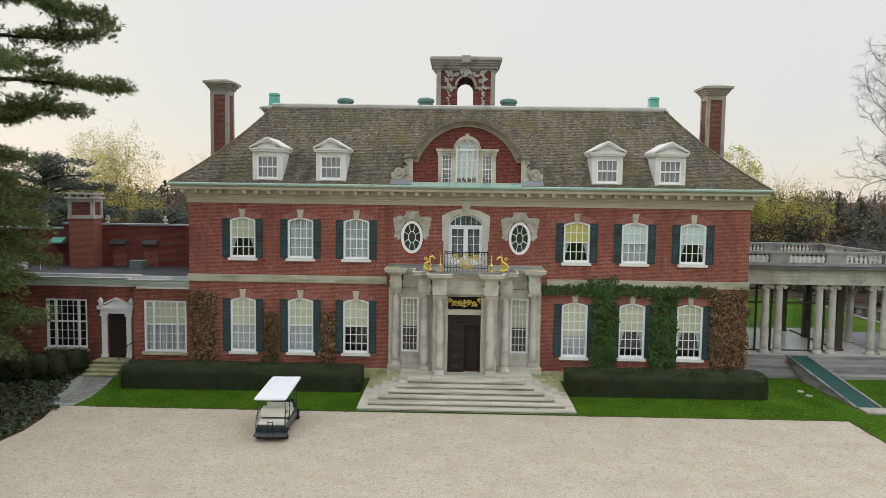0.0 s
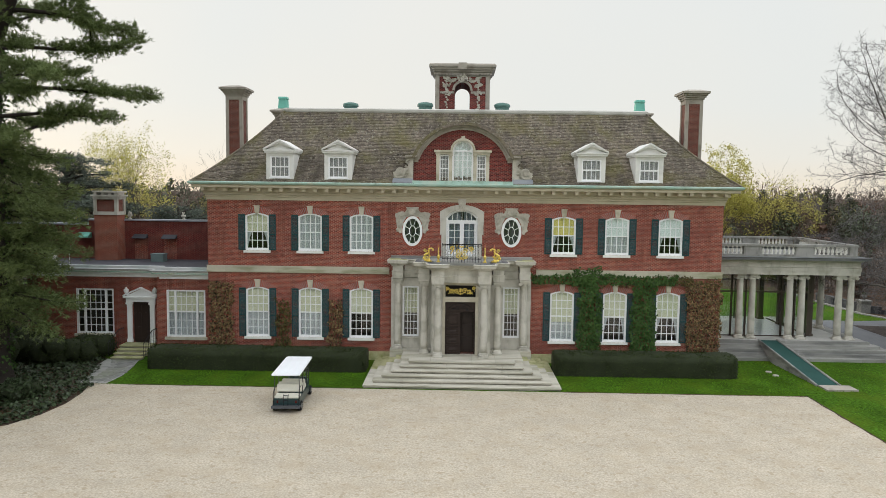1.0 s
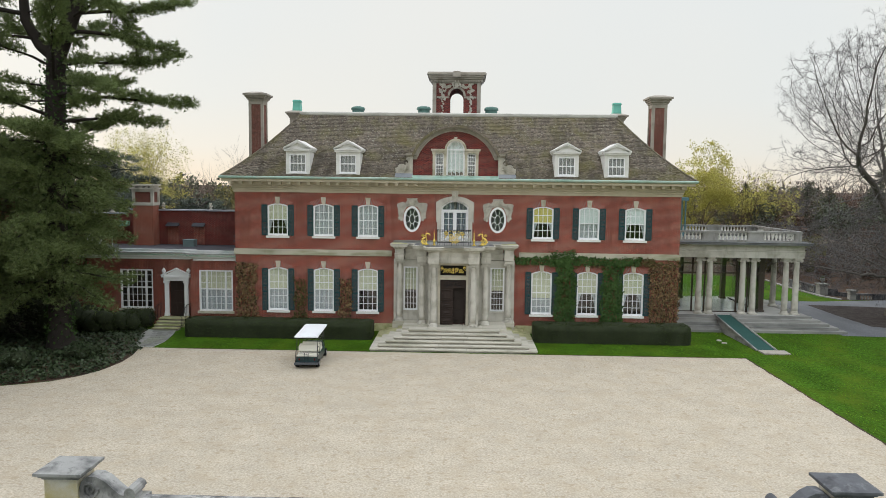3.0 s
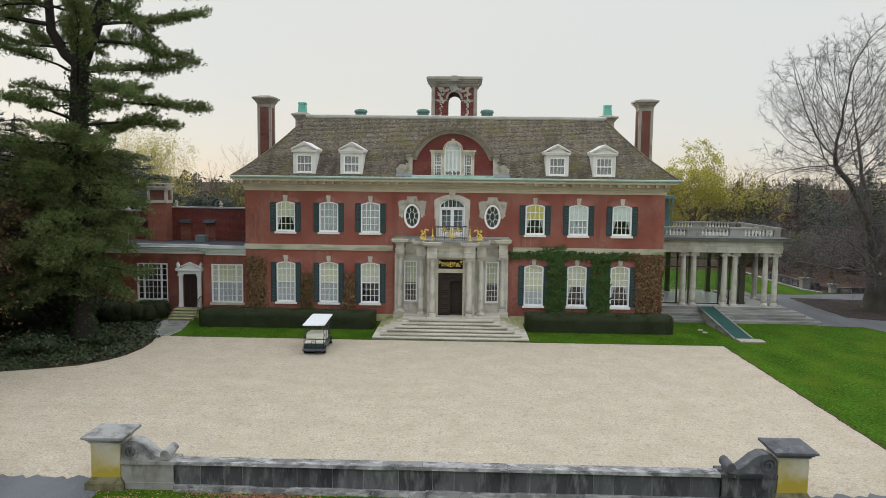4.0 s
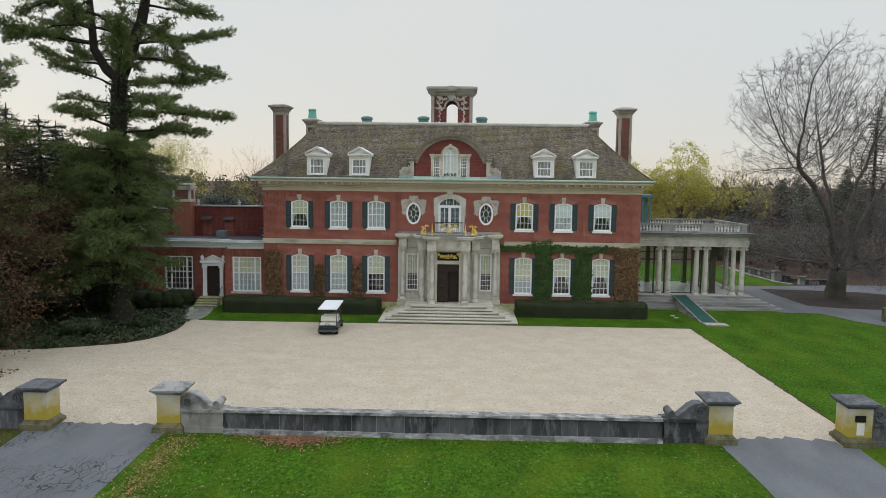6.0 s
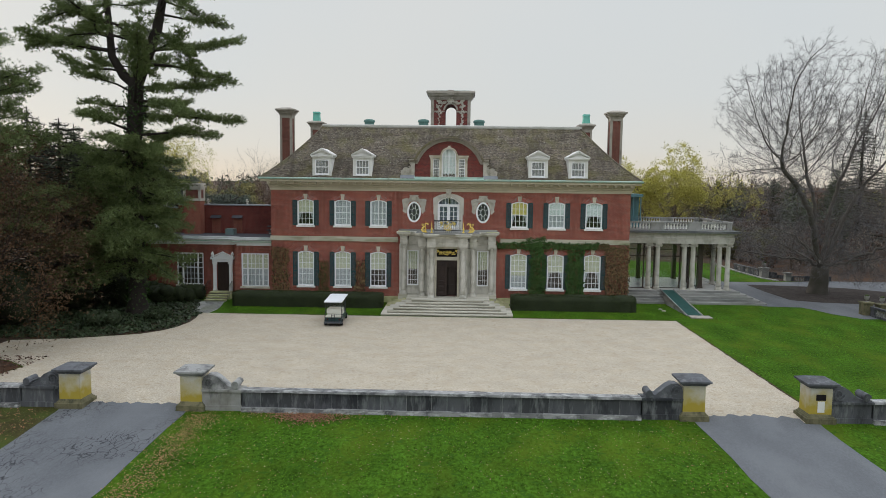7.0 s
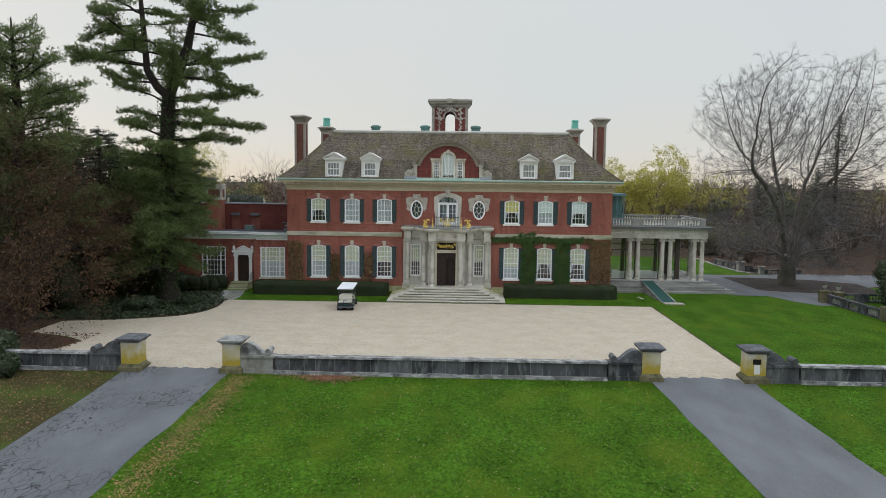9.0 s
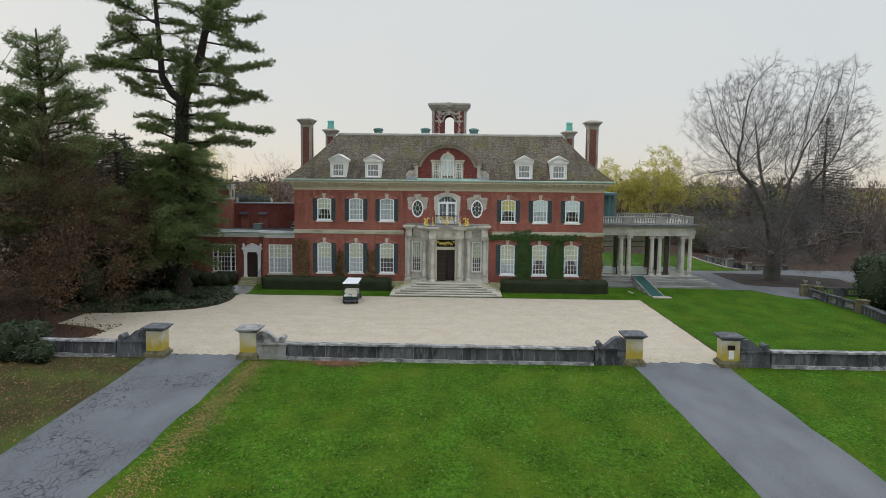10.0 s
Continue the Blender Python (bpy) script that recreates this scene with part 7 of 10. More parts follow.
balustrade(loggia, (XL0 + 0.02, YL0 + 0.25), (XL1 - 0.2, YL0 + 0.25), 6.1, 3)
balustrade(loggia, (XL1 - 0.25, YL0 + 0.45), (XL1 - 0.25, YL1 - 0.2), 6.1, 3)
balustrade(loggia, (XL1 - 0.5, YL1 - 0.2), (XL0 + 0.02, YL1 - 0.2), 6.1, 3)
# base colour raised to near white in place of a sky reflection
MARBLE = material("pale_sheen_floor", (0.74, 0.76, 0.76), rough=0.2, spec=0.6, var=0.1, bump=0)
bm = bmesh.new()
box(bm, XL0, 22.3, 4.62, 11.18, 0.45, ZP)
part("floor", bm, MARBLE, loggia, "polished floor with its sky sheen painted pale")
bm = bmesh.new()
box(bm, XL0, XL1 + 0.1, YL0 - 0.3, 4.6, 0.45, ZP - 0.007)
box(bm, 22.32, XL1 + 0.1, 4.601, YL1 + 0.1, 0.45, ZP - 0.007)
box(bm, XL0, 22.32, 11.2, YL1 + 0.1, 0.45, ZP - 0.007)
part("terrace_floor", bm, STONE_G, loggia, "worn stone terrace round the glazing")
rng = random.Random(14)
for k in range(5):
    o = 0.42 * (4 - k)
    z0, z1 = 0.18 * k, 0.18 * (k + 1)
    xr = XL1 + 0.45 + o
    for i in range(4):
        a, b = XL0 + 0.1 + (xr - XL0) * i / 4, XL0 + 0.1 + (xr - XL0) * (i + 1) / 4 - 0.006
        bm = bmesh.new()
        box(bm, a, b, YL0 - 0.45 - o, YL0 - 0.2, z0, z1 - 0.003)
        part("step_slab", bevelled(bm, 0.012), STONE_D, loggia)
    bm = bmesh.new()
    box(bm, xr - 0.9 - (0.1 if k == 0 else 0), xr, YL0 - 0.2, YL1 + 0.45 + o, z0, z1 - 0.003)
    part("step_slab", bevelled(bm, 0.012), STONE_D, loggia)
BRONZE = material("dark_bronze", (0.075, 0.060, 0.048), rough=0.5, metal=0.2, var=0.2)
for x, y, w in ((15.1, 11.2, 0.16), (18.4, 11.2, 0.16), (21.85, 11.2, 0.17), (22.35, 9.0, 0.17), (22.35, 5.0, 0.2)):
    bm = bmesh.new()
    box(bm, x - w, x + w, y - 0.2, y + 0.2, ZP, 4.98)
    box(bm, x - w - 0.05, x + w + 0.05, y - 0.25, y + 0.25, ZP, ZP + 0.14)
    part("pier", bm, BRONZE, loggia, "dark bronze pier")
bm = bmesh.new()
for x in (17.25, 18.15, 20.45, 21.25):
    box(bm, x - 0.05, x + 0.05, 4.55, 4.65, ZP, 4.98)
box(bm, XL0, 22.1, 4.56, 4.64, 3.72, 3.82)
box(bm, XL0, 22.1, 4.56, 4.64, ZP, ZP + 0.06)
for x in (16.7, 20.0):
    box(bm, x - 0.04, x + 0.04, 11.15, 11.25, ZP, 4.98)
box(bm, XL0, 22.1, 11.16, 11.24, 3.72, 3.82)
box(bm, 22.31, 22.39, 7.0 - 0.04, 7.0 + 0.04, ZP, 4.98)
box(bm, 22.31, 22.39, 4.7, 11.2, 3.72, 3.82)
box(bm, 22.31, 22.39, 4.7, 11.2, ZP, ZP + 0.08)
part("glazing_frame", bm, BRONZE, loggia, "slim dark glazing frame")
bm = bmesh.new()
box(bm, XL0, 22.1, 4.598, 4.602, ZP, 4.98)
box(bm, XL0, 22.1, 11.198, 11.202, ZP, 4.98)
box(bm, 22.348, 22.352, 4.7, 11.1, ZP, 4.98)
part("pane", bm, GLASS, loggia, "large clear glass panes").visible_shadow = False
# upper glazed bay behind
bay = thing("sleeping_porch", "blue-green glazed bay above the loggia roof", "bay window", (HW, 0, 0))
bm = bmesh.new()
box(bm, 0.0, 3.0, 8.5, 13.5, 6.1, 6.5)
box(bm, -0.05, 3.1, 8.4, 13.6, 8.9, 9.15)
for x in (0.05, 0.8, 1.55, 2.25, 2.92):
    box(bm, x - 0.05, x + 0.05, 8.5, 8.6, 6.5, 8.9)
TEAL = material("teal_paint", (0.10, 0.20, 0.22), rough=0.5, var=0.1)
part("frame", bm, TEAL, bay)
bm = bmesh.new()
box(bm, 0.0, 2.95, 8.54, 8.55, 6.5, 8.9)
part("pane", bm, GLASS, bay).visible_shadow = False
bm = bmesh.new()
box(bm, 0.02, 2.9, 9.2, 13.4, 6.4, 8.9)
part("inner_partition", bm, TEAL, bay)

# green ramp over the loggia steps
rp = thing("ramp", "access ramp with dark green carpet beside the loggia steps", "ramp")
GREENMAT = material("green_matting", (0.018, 0.065, 0.055), rough=0.9, var=0.2)
bm = bmesh.new()
v = [bm.verts.new(p) for p in ((18.45, 2.9, 0.97), (19.5, 2.9, 0.97), (19.72, -4.2, 0.05), (18.6, -4.2, 0.05), (18.45, 2.9, 0.90), (19.5, 2.9, 0.90), (19.72, -4.2, 0.0), (18.6, -4.2, 0.0))]
for f in ((0, 3, 2, 1), (4, 5, 6, 7), (0, 1, 5, 4), (2, 3, 7, 6), (1, 2, 6, 5), (3, 0, 4, 7)):
    bm.faces.new([v[i] for i in f])
part("deck", bm, GREENMAT, rp, "dark green matting")
bm = bmesh.new()
for xa, xb in ((18.38, 18.53), (19.52, 19.74)):
    tube(bm, [(xa, 2.9, 1.0), (xb, -4.2, 0.07)], 0.06, 6)
    v = [bm.verts.new(p) for p in ((xa, 2.9, 0.95), (xb, -4.2, 0.04), (xb, -4.2, 0.0), (xa, 1.0, 0.0))]
    bm.faces.new(v)
part("kerb", bm, STONE_D, rp, "pale side kerb")
bm = bmesh.new()
box(bm, 18.6, 20.2, -5.1, -4.2, 0.0, 0.085)
part("landing", bm, STONE_T, rp, "grey landing slab")

# ---- planting: helpers ----
def quick_mesh(name, v, nside, mat, smooth=False):
    """A mesh of separate faces of nside corners each, from an array of corners."""
    v = np.asarray(v, dtype=np.float32).reshape(-1, 3)
    nf = len(v) // nside
    me = bpy.data.meshes.new(name)
    me.vertices.add(len(v))
    me.vertices.foreach_set("co", v.ravel())
    me.loops.add(nf * nside)
    me.loops.foreach_set("vertex_index", np.arange(nf * nside, dtype=np.int32))
    me.polygons.add(nf)
    me.polygons.foreach_set("loop_start", np.arange(0, nf * nside, nside, dtype=np.int32))
    me.update(calc_edges=True)
    me.materials.append(mat)
    return me


def unit(a):
    return a / np.maximum(np.linalg.norm(a, axis=-1, keepdims=True), 1e-9)


def leaf_quads(p, size, rs, aspect=0.6, facing=None, spread=1.0, along=None):
    """Leaf-shaped quads at points p; facing: a direction that they turn towards, spread: how loosely; along: the way of their length."""
    n = len(p)
    nrm = rs.normal(size=(n, 3)) * spread
    if facing is not None:
        nrm = nrm + np.asarray(facing)
    nrm = unit(nrm)
    t = rs.normal(size=(n, 3)) if along is None else along + rs.normal(size=(n, 3)) * 0.35
    t = unit(t - (t * nrm).sum(1, keepdims=True) * nrm)
    b = np.cross(nrm, t)
    s = size * rs.uniform(0.65, 1.35, size=(n, 1))
    l, w = t * s, b * s * aspect * 0.5
    return np.stack([p - l * 0.5, p + w - l * 0.05, p + l * 0.5, p - w - l * 0.05], axis=1)


def tubes_mesh(name, lines, mat):
    """Tapered limbs: lines of (points, radii, sides)."""
    V, F = [], []
    for pts, rad, n in lines:
        pts = [Vector(p) for p in pts]
        base = len(V)
        for i, p in enumerate(pts):
            d = (pts[min(i + 1, len(pts) - 1)] - pts[max(i - 1, 0)])
            d = d.normalized() if d.length > 1e-6 else Vector((0, 0, 1))
            a = d.cross(Vector((0.31, 0.83, 0.46))).normalized()
            b = d.cross(a)
            for k in range(n):
                c, s = math.cos(6.2832 * k / n) * rad[i], math.sin(6.2832 * k / n) * rad[i]
                V.append((p.x + a.x * c + b.x * s, p.y + a.y * c + b.y * s, p.z + a.z * c + b.z * s))
        for i in range(len(pts) - 1):
            for k in range(n):
                m = (k + 1) % n
                F.append((base + i * n + k, base + i * n + m, base + (i + 1) * n + m, base + (i + 1) * n + k))
    me = raw_mesh(name, V, F, mat)
    me.polygons.foreach_set("use_smooth", [True] * len(me.polygons))
    return me


def inside(p, lobes, rng):
    """Whether p lies in one of the crown's rounded lobes (cx, cy, cz, rx, ry, rz)."""
    for cx, cy, cz, rx, ry, rz in lobes:
        if ((p.x - cx) / rx) ** 2 + ((p.y - cy) / ry) ** 2 + ((p.z - cz) / rz) ** 2 < rng.uniform(0.86, 1.10):
            return True
    return False


def grow(lines, tips, p, d, length, r, level, rng, cfg):
    """One limb and its side limbs; cfg per level: children, length ratio, spread in degrees, upward pull, wobble."""
    n = cfg.get("bends", 5) if level < 2 else (4 if level < 3 else (3 if level < 4 else 2))
    clip = cfg.get("clip")
    pts, rad = [Vector(p)], [r]
    d = Vector(d).normalized()
    up, wob = cfg["up"][min(level, len(cfg["up"]) - 1)], cfg["wob"]
    for i in range(n):
        d = (d + Vector((rng.gauss(0, wob), rng.gauss(0, wob), rng.gauss(0, wob) + up))).normalized()
        pts.append(pts[-1] + d * length / n)
        if clip and not inside(pts[-1], clip, rng):
            pts.pop()
            n = i
            rad = [r * (1 - 0.88 * j / max(n, 1)) for j in range(n + 1)]
            break
        rad.append(max(r * (1 - ((0.80 if clip and level == 0 else 0.62) if level < cfg["depth"] else 0.85) * (i + 1) / n), cfg.get("twig", 0.006)))
    if n < 1:
        return
    lines.append((pts, rad, 8 if r > 0.25 else (5 if r > 0.06 else 3)))
    if level >= cfg["depth"]:
        tips.append((pts[-1], d))
        return
    kids = cfg["kids"][min(level, len(cfg["kids"]) - 1)]
    for k in range(kids):
        f = rng.uniform(cfg["from"][min(level, len(cfg["from"]) - 1)], 1.0) if k else 1.0
        x = f * n
        i = min(int(x), n - 1)
        q = pts[i].lerp(pts[i + 1], x - i)
        dd = (pts[i + 1] - pts[i]).normalized()
        ax = dd.orthogonal().normalized()
        ax.rotate(Matrix.Rotation(rng.uniform(0, 6.283), 3, dd))
        sp = radians(cfg["spread"][min(level, len(cfg["spread"]) - 1)] * rng.uniform(0.6, 1.25)) * (0.45 if k == 0 else 1)
        nd = (Matrix.Rotation(sp, 3, ax) @ dd)
        rr = rad[i] * (0.8 if k == 0 else rng.uniform(0.38, 0.6))
        grow(lines, tips, q, nd, length * cfg["ratio"] * rng.uniform(0.7, 1.2), rr, level + 1, rng, cfg)


BARK = material("grey_bark", (0.118, 0.108, 0.106), rough=0.95, var=0.25, grain=0.25, stain=(0.07, 0.06, 0.055), stain_amt=0.6)
BARK_K = material("dark_russet_bark", (0.040, 0.029, 0.024), rough=0.95, var=0.3, bump=0.1)
# moss on the trunk, with the crown's shade worked into the dark base
BARK_F = material("mossy_shaded_trunk", (0.084, 0.077, 0.064), rough=0.95, var=0.35, grain=0.3, stain=(0.040, 0.044, 0.022), stain_amt=0.6)
BARK_T = material("beech_twig", (0.125, 0.118, 0.120), rough=0.95, var=0.3, scale=0.4, bump=0)
BARK_W = material("weathered_beech_bark", (0.118, 0.106, 0.092), rough=0.95, var=0.3, grain=0.3, stain=(0.06, 0.055, 0.045), stain_amt=0.6)
BARK_D = material("dark_pine_bark", (0.032, 0.026, 0.022), rough=0.95, var=0.3, grain=0.3, bump=0.5)
BARK_B = material("brown_bark", (0.095, 0.070, 0.052), rough=0.95, var=0.3, grain=0.3)
NEEDLE = material("pine_needles", (0.140, 0.182, 0.066), rough=0.65, spec=0.25, var=0.5, scale=0.55, grain=0.2, island=0.35, bump=0, transl=0.3)
NEEDLE_B = material("blue_cedar_needles", (0.085, 0.105, 0.080), rough=0.7, var=0.35, scale=0.5, island=0.4, bump=0)
NEEDLE_D = material("dark_spruce_needles", (0.058, 0.070, 0.039), rough=0.75, var=0.3, scale=0.5, island=0.4, bump=0)
IVY = material("ivy_leaf", (0.043, 0.086, 0.020), rough=0.6, spec=0.2, var=0.3, scale=1.5, island=0.5, bump=0)
IVY_BR = material("brown_creeper_leaf", (0.150, 0.098, 0.045), rough=0.75, var=0.35, scale=2.5, island=0.9, bump=0)
IVY_OL = material("olive_creeper_leaf", (0.085, 0.070, 0.022), rough=0.75, var=0.4, scale=2.0, island=0.55, bump=0)
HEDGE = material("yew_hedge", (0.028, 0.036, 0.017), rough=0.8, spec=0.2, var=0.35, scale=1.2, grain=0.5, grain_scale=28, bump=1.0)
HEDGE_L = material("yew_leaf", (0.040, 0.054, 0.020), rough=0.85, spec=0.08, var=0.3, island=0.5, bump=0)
YELLOW = material("spring_yellow_leaf", (0.46, 0.43, 0.110), rough=0.75, var=0.3, scale=0.4, island=0.35, bump=0, transl=0.5)
OLIVE = material("olive_leaf", (0.125, 0.115, 0.050), rough=0.8, var=0.3, scale=0.4, island=0.45, bump=0)
RUSSET = material("russet_leaf", (0.088, 0.050, 0.024), rough=0.8, var=0.35, scale=0.5, island=0.28, bump=0)
# distant twigs, russet and evergreen: haze painted in as lighter colours
TWIG = material("hazed_twig", (0.185, 0.150, 0.125), rough=0.95, var=0.3, scale=0.2, island=0.3, bump=0)
FAR_R = material("hazed_russet_leaf", (0.125, 0.078, 0.056), rough=0.85, var=0.4, scale=0.3, island=0.35, bump=0)
FAR_G = material("hazed_evergreen", (0.088, 0.103, 0.066), rough=0.85, var=0.35, scale=0.3, island=0.4, bump=0)
FAR_Y = material("far_budding_leaf", (0.215, 0.195, 0.072), rough=0.85, var=0.35, scale=0.3, island=0.35, bump=0)
RHODO = material("rhododendron_leaf", (0.034, 0.052, 0.021), rough=0.5, spec=0.3, var=0.3, island=0.5, bump=0)

# ---- clipped hedges ----


def hedge(x0, x1, y0, y1, h, seed, label):
    t = thing("hedge", label, "hedge", ((x0 + x1) / 2, (y0 + y1) / 2, 0), "hedges before the house")
    L, W = x1 - x0, y1 - y0
    nx, k = int(L / 0.25), 14
    r = min(0.28, W / 3)
    # section: a rounded block
    sec = [(-W / 2, 0.0), (-W / 2, h * 0.35), (-W / 2, h * 0.7), (-W / 2, h - r), (-W / 2 + 0.3 * r, h - 0.3 * r), (-W / 2 + r, h), (-W / 6, h + 0.02), (W / 6, h + 0.02), (W / 2 - r, h),
           (W / 2 - 0.3 * r, h - 0.3 * r), (W / 2, h - r), (W / 2, h * 0.5), (W / 2, 0)]
    b = bmesh.new()
    rows = []
    for i in range(nx + 1):
        x = -L / 2 + L * i / nx
        e = min(1.0, (L / 2 - abs(x)) / 0.35)
        sh = 0.72 + 0.28 * math.sqrt(max(0, 1 - (1 - e) ** 2))
        row = []
        for y, z in sec:
            nn = noise.noise(Vector((x * 1.1 + seed * 9, y * 1.1, z * 1.1))) * 0.06 + noise.noise(Vector((x * 4 + seed, y * 4, z * 4))) * 0.03
            f = 1 + nn / max(0.3, math.hypot(y, z))
            row.append(b.verts.new((x, y * sh * f, z * (0.86 + 0.14 * sh) * f if z > 0 else 0)))
        rows.append(row)
    for p, q in zip(rows, rows[1:]):
        for j in range(len(sec) - 1):
            b.faces.new((p[j], q[j], q[j + 1], p[j + 1]))
    b.faces.new(rows[0])
    b.faces.new(rows[-1][::-1])
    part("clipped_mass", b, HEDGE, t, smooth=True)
    rs = np.random.RandomState(seed)
    n = int(L * 1000)
    u = rs.uniform(-L / 2, L / 2, n)
    s = rs.uniform(0, 1, n)
    per = np.array([(h - r), 1.4 * r, W - 2 * r, 1.4 * r])
    cum = np.concatenate([[0], np.cumsum(per) / per.sum()])
    y, z = np.empty(n), np.empty(n)
    for j in range(4):
        m = (s >= cum[j]) & (s <= cum[j + 1])
        f = (s[m] - cum[j]) / (cum[j + 1] - cum[j])
        if j == 0:
            y[m], z[m] = -W / 2, f * (h - r)
        elif j == 1:
            y[m], z[m] = -W / 2 + r * (1 - np.cos(f * 1.57)), h - r + r * np.sin(f * 1.57)
        elif j == 2:
            y[m], z[m] = -W / 2 + r + f * (W - 2 * r), h
        else:
            y[m], z[m] = W / 2 - r * (1 - np.cos((1 - f) * 1.57)), h - r + r * np.sin((1 - f) * 1.57)
    e = np.clip((L / 2 - np.abs(u)) / 0.35, 0, 1)
    sh = 0.72 + 0.28 * np.sqrt(np.maximum(0, 1 - (1 - e) ** 2))
    P = np.stack([u, y * sh, z * (0.86 + 0.14 * sh)], 1) + rs.normal(size=(n, 3)) * 0.025
    place("leaf_spray", quick_mesh("leaf_spray", leaf_quads(P, 0.085, rs, 0.5), 4, HEDGE_L), t)["kind"] = "stuff"
    return t


hedge(-17.3, -5.25, -3.05, -1.25, 1.08, 1, "long dark clipped yew hedge along the house front")
hedge(5.05, 14.95, -3.05, -1.25, 1.12, 2, "long dark clipped yew hedge under the creeper")

# ---- creepers on the front wall ----


def creeper(patches, mat, seed, label, dens=170, size=0.13, depth=0.16, stems=True):
    """Leaves over patches (x0, x1, z0, z1, fullness) of the front wall, with stems behind them."""
    x_mid = (patches[0][0] + patches[0][1]) / 2
    t = thing("creeper", label, "climbing plant", (x_mid, 0, 0.0), "creepers on the house front")
    rs = np.random.RandomState(seed)
    rng = random.Random(seed)
    allp = []
    lines = []
    for x0, x1, z0, z1, full in patches:
        n = int((x1 - x0) * (z1 - z0) * dens * full)
        P = np.stack([rs.uniform(x0 - 0.12, x1 + 0.12, n), np.zeros(n), rs.uniform(z0 - 0.05, z1 + 0.15, n)], 1)
        keep = []
        for i, (x, _, z) in enumerate(P):
            ed = min(x - x0, x1 - x, z1 - z) / 0.35
            v = noise.noise(Vector((x * 1.6 + seed, z * 1.6, seed))) * 0.8 + noise.noise(Vector((x * 5, z * 5, seed))) * 0.4
            keep.append(ed + v > -0.05 + rng.uniform(-0.3, 0.3) * 0.5)
        P = P[np.array(keep)]
        bul = np.array([0.5 + 0.5 * noise.noise(Vector((x * 2.2, z * 2.2, seed + 3))) for x, _, z in P])
        P[:, 1] = -0.05 - depth * bul - rs.uniform(0, 0.06, len(P))
        allp.append(P)
        if stems:
            for k in range(int((x1 - x0) * 5) + 1):
                x = rng.uniform(x0 + 0.1, x1 - 0.1)
                pts = []
                for j in range(9):
                    pts.append((x, -0.03, max(z0 - 0.1, 0.3) + (z1 - z0) * j / 8))
                    x = min(max(x + rng.uniform(-0.12, 0.12), x0), x1)
                lines.append((pts, [0.02 * (1 - 0.08 * j) for j in range(9)], 4))
    P = np.concatenate(allp)
    P[:, 0] -= x_mid
    along = np.tile(np.array([[0.0, -0.2, -1.0]]), (len(P), 1))
    place("leaves", quick_mesh("leaves", leaf_quads(P, size, rs, 0.85, (0, -1.0, 0.35), 0.55, along), 4, mat), t)["kind"] = "stuff"
    if lines:
        place("stems", tubes_mesh("stems", [([(a - x_mid, b, c) for a, b, c in p], r, n) for p, r, n in lines], BARK_B), t)["kind"] = "stuff"


creeper([(6.72, 8.02, 0.45, 5.0, 1.0), (4.0, 12.3, 4.72, 5.22, 1.1), (6.3, 7.9, 4.6, 5.6, 0.8)], IVY, 41, "dense dark green ivy between the windows", dens=520, size=0.12, depth=0.32)
creeper([(9.75, 11.12, 0.45, 4.95, 1.0)], IVY, 42, "dense dark green ivy hanging between the windows", dens=520, size=0.12, depth=0.3)
creeper([(12.95, 14.85, 0.45, 4.85, 1.0), (8.6, 9.8, 4.6, 5.15, 0.6)], IVY_BR, 43, "brown withered creeper over the wall corner", dens=330, size=0.115, depth=0.2)
creeper([(11.0, 13.2, 4.72, 5.15, 0.9), (12.6, 14.8, 4.66, 5.02, 0.7)], IVY_OL, 47, "olive-brown creeper trailing along the stone band", dens=380, size=0.115, depth=0.22)
creeper([(-14.75, -13.35, 0.5, 4.55, 0.9)], IVY_BR, 44, "brown leafy creeper at the house corner", dens=280, depth=0.15)
creeper([(-10.85, -10.05, 0.45, 3.5, 0.9)], IVY_OL, 45, "thin olive creeper between the windows", dens=280, depth=0.12)
creeper([(-7.78, -6.98, 0.45, 3.5, 0.85)], IVY_BR, 46, "thin russet creeper between the windows", dens=280, depth=0.12)

# ---- shrubs ----


def shrub(at, r, h, seed, mat, label, n=3500, size=0.14, squash=1.0):
    t = thing("shrub", label, "shrub", at)
    rs = np.random.RandomState(seed)
    rng = random.Random(seed)
    lobes = [(rng.uniform(-0.72, 0.72) * r, rng.uniform(-0.72, 0.72) * r * squash, rng.uniform(0.28, 0.66) * h, rng.uniform(0.32, 0.55)) for _ in range(10)] + [(0, 0, 0.46 * h, 0.66)]
    b = bmesh.new()
    pts = []
    for x, y, z, k in lobes:
        rr = r * k
        zz = min(h * 0.5, h - z + 0.05)
        blob(b, (x, y, max(z, 0.4 * h)), 1.0, rng, (rr * 0.86, rr * 0.86 * squash, max(zz, 0.3 * h) * 0.9), 0.35, 2)
        m = n // len(lobes)
        d = unit(rs.normal(size=(m, 3)))
        pts.append(np.array([x, y, max(z, 0.4 * h)]) + d * np.array([rr, rr * squash, max(zz, 0.3 * h)]) * rs.uniform(0.82, 1.08, (m, 1)))
    P = np.concatenate(pts)
    P = P[P[:, 2] > 0.02]
    for v in b.verts:
        v.co.z = max(v.co.z, 0.0)
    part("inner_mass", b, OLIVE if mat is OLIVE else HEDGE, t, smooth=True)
    place("foliage", quick_mesh("foliage", leaf_quads(P, size, rs, 0.5, (0, 0, 0.6), 0.9), 4, mat), t)["kind"] = "stuff"
    return t


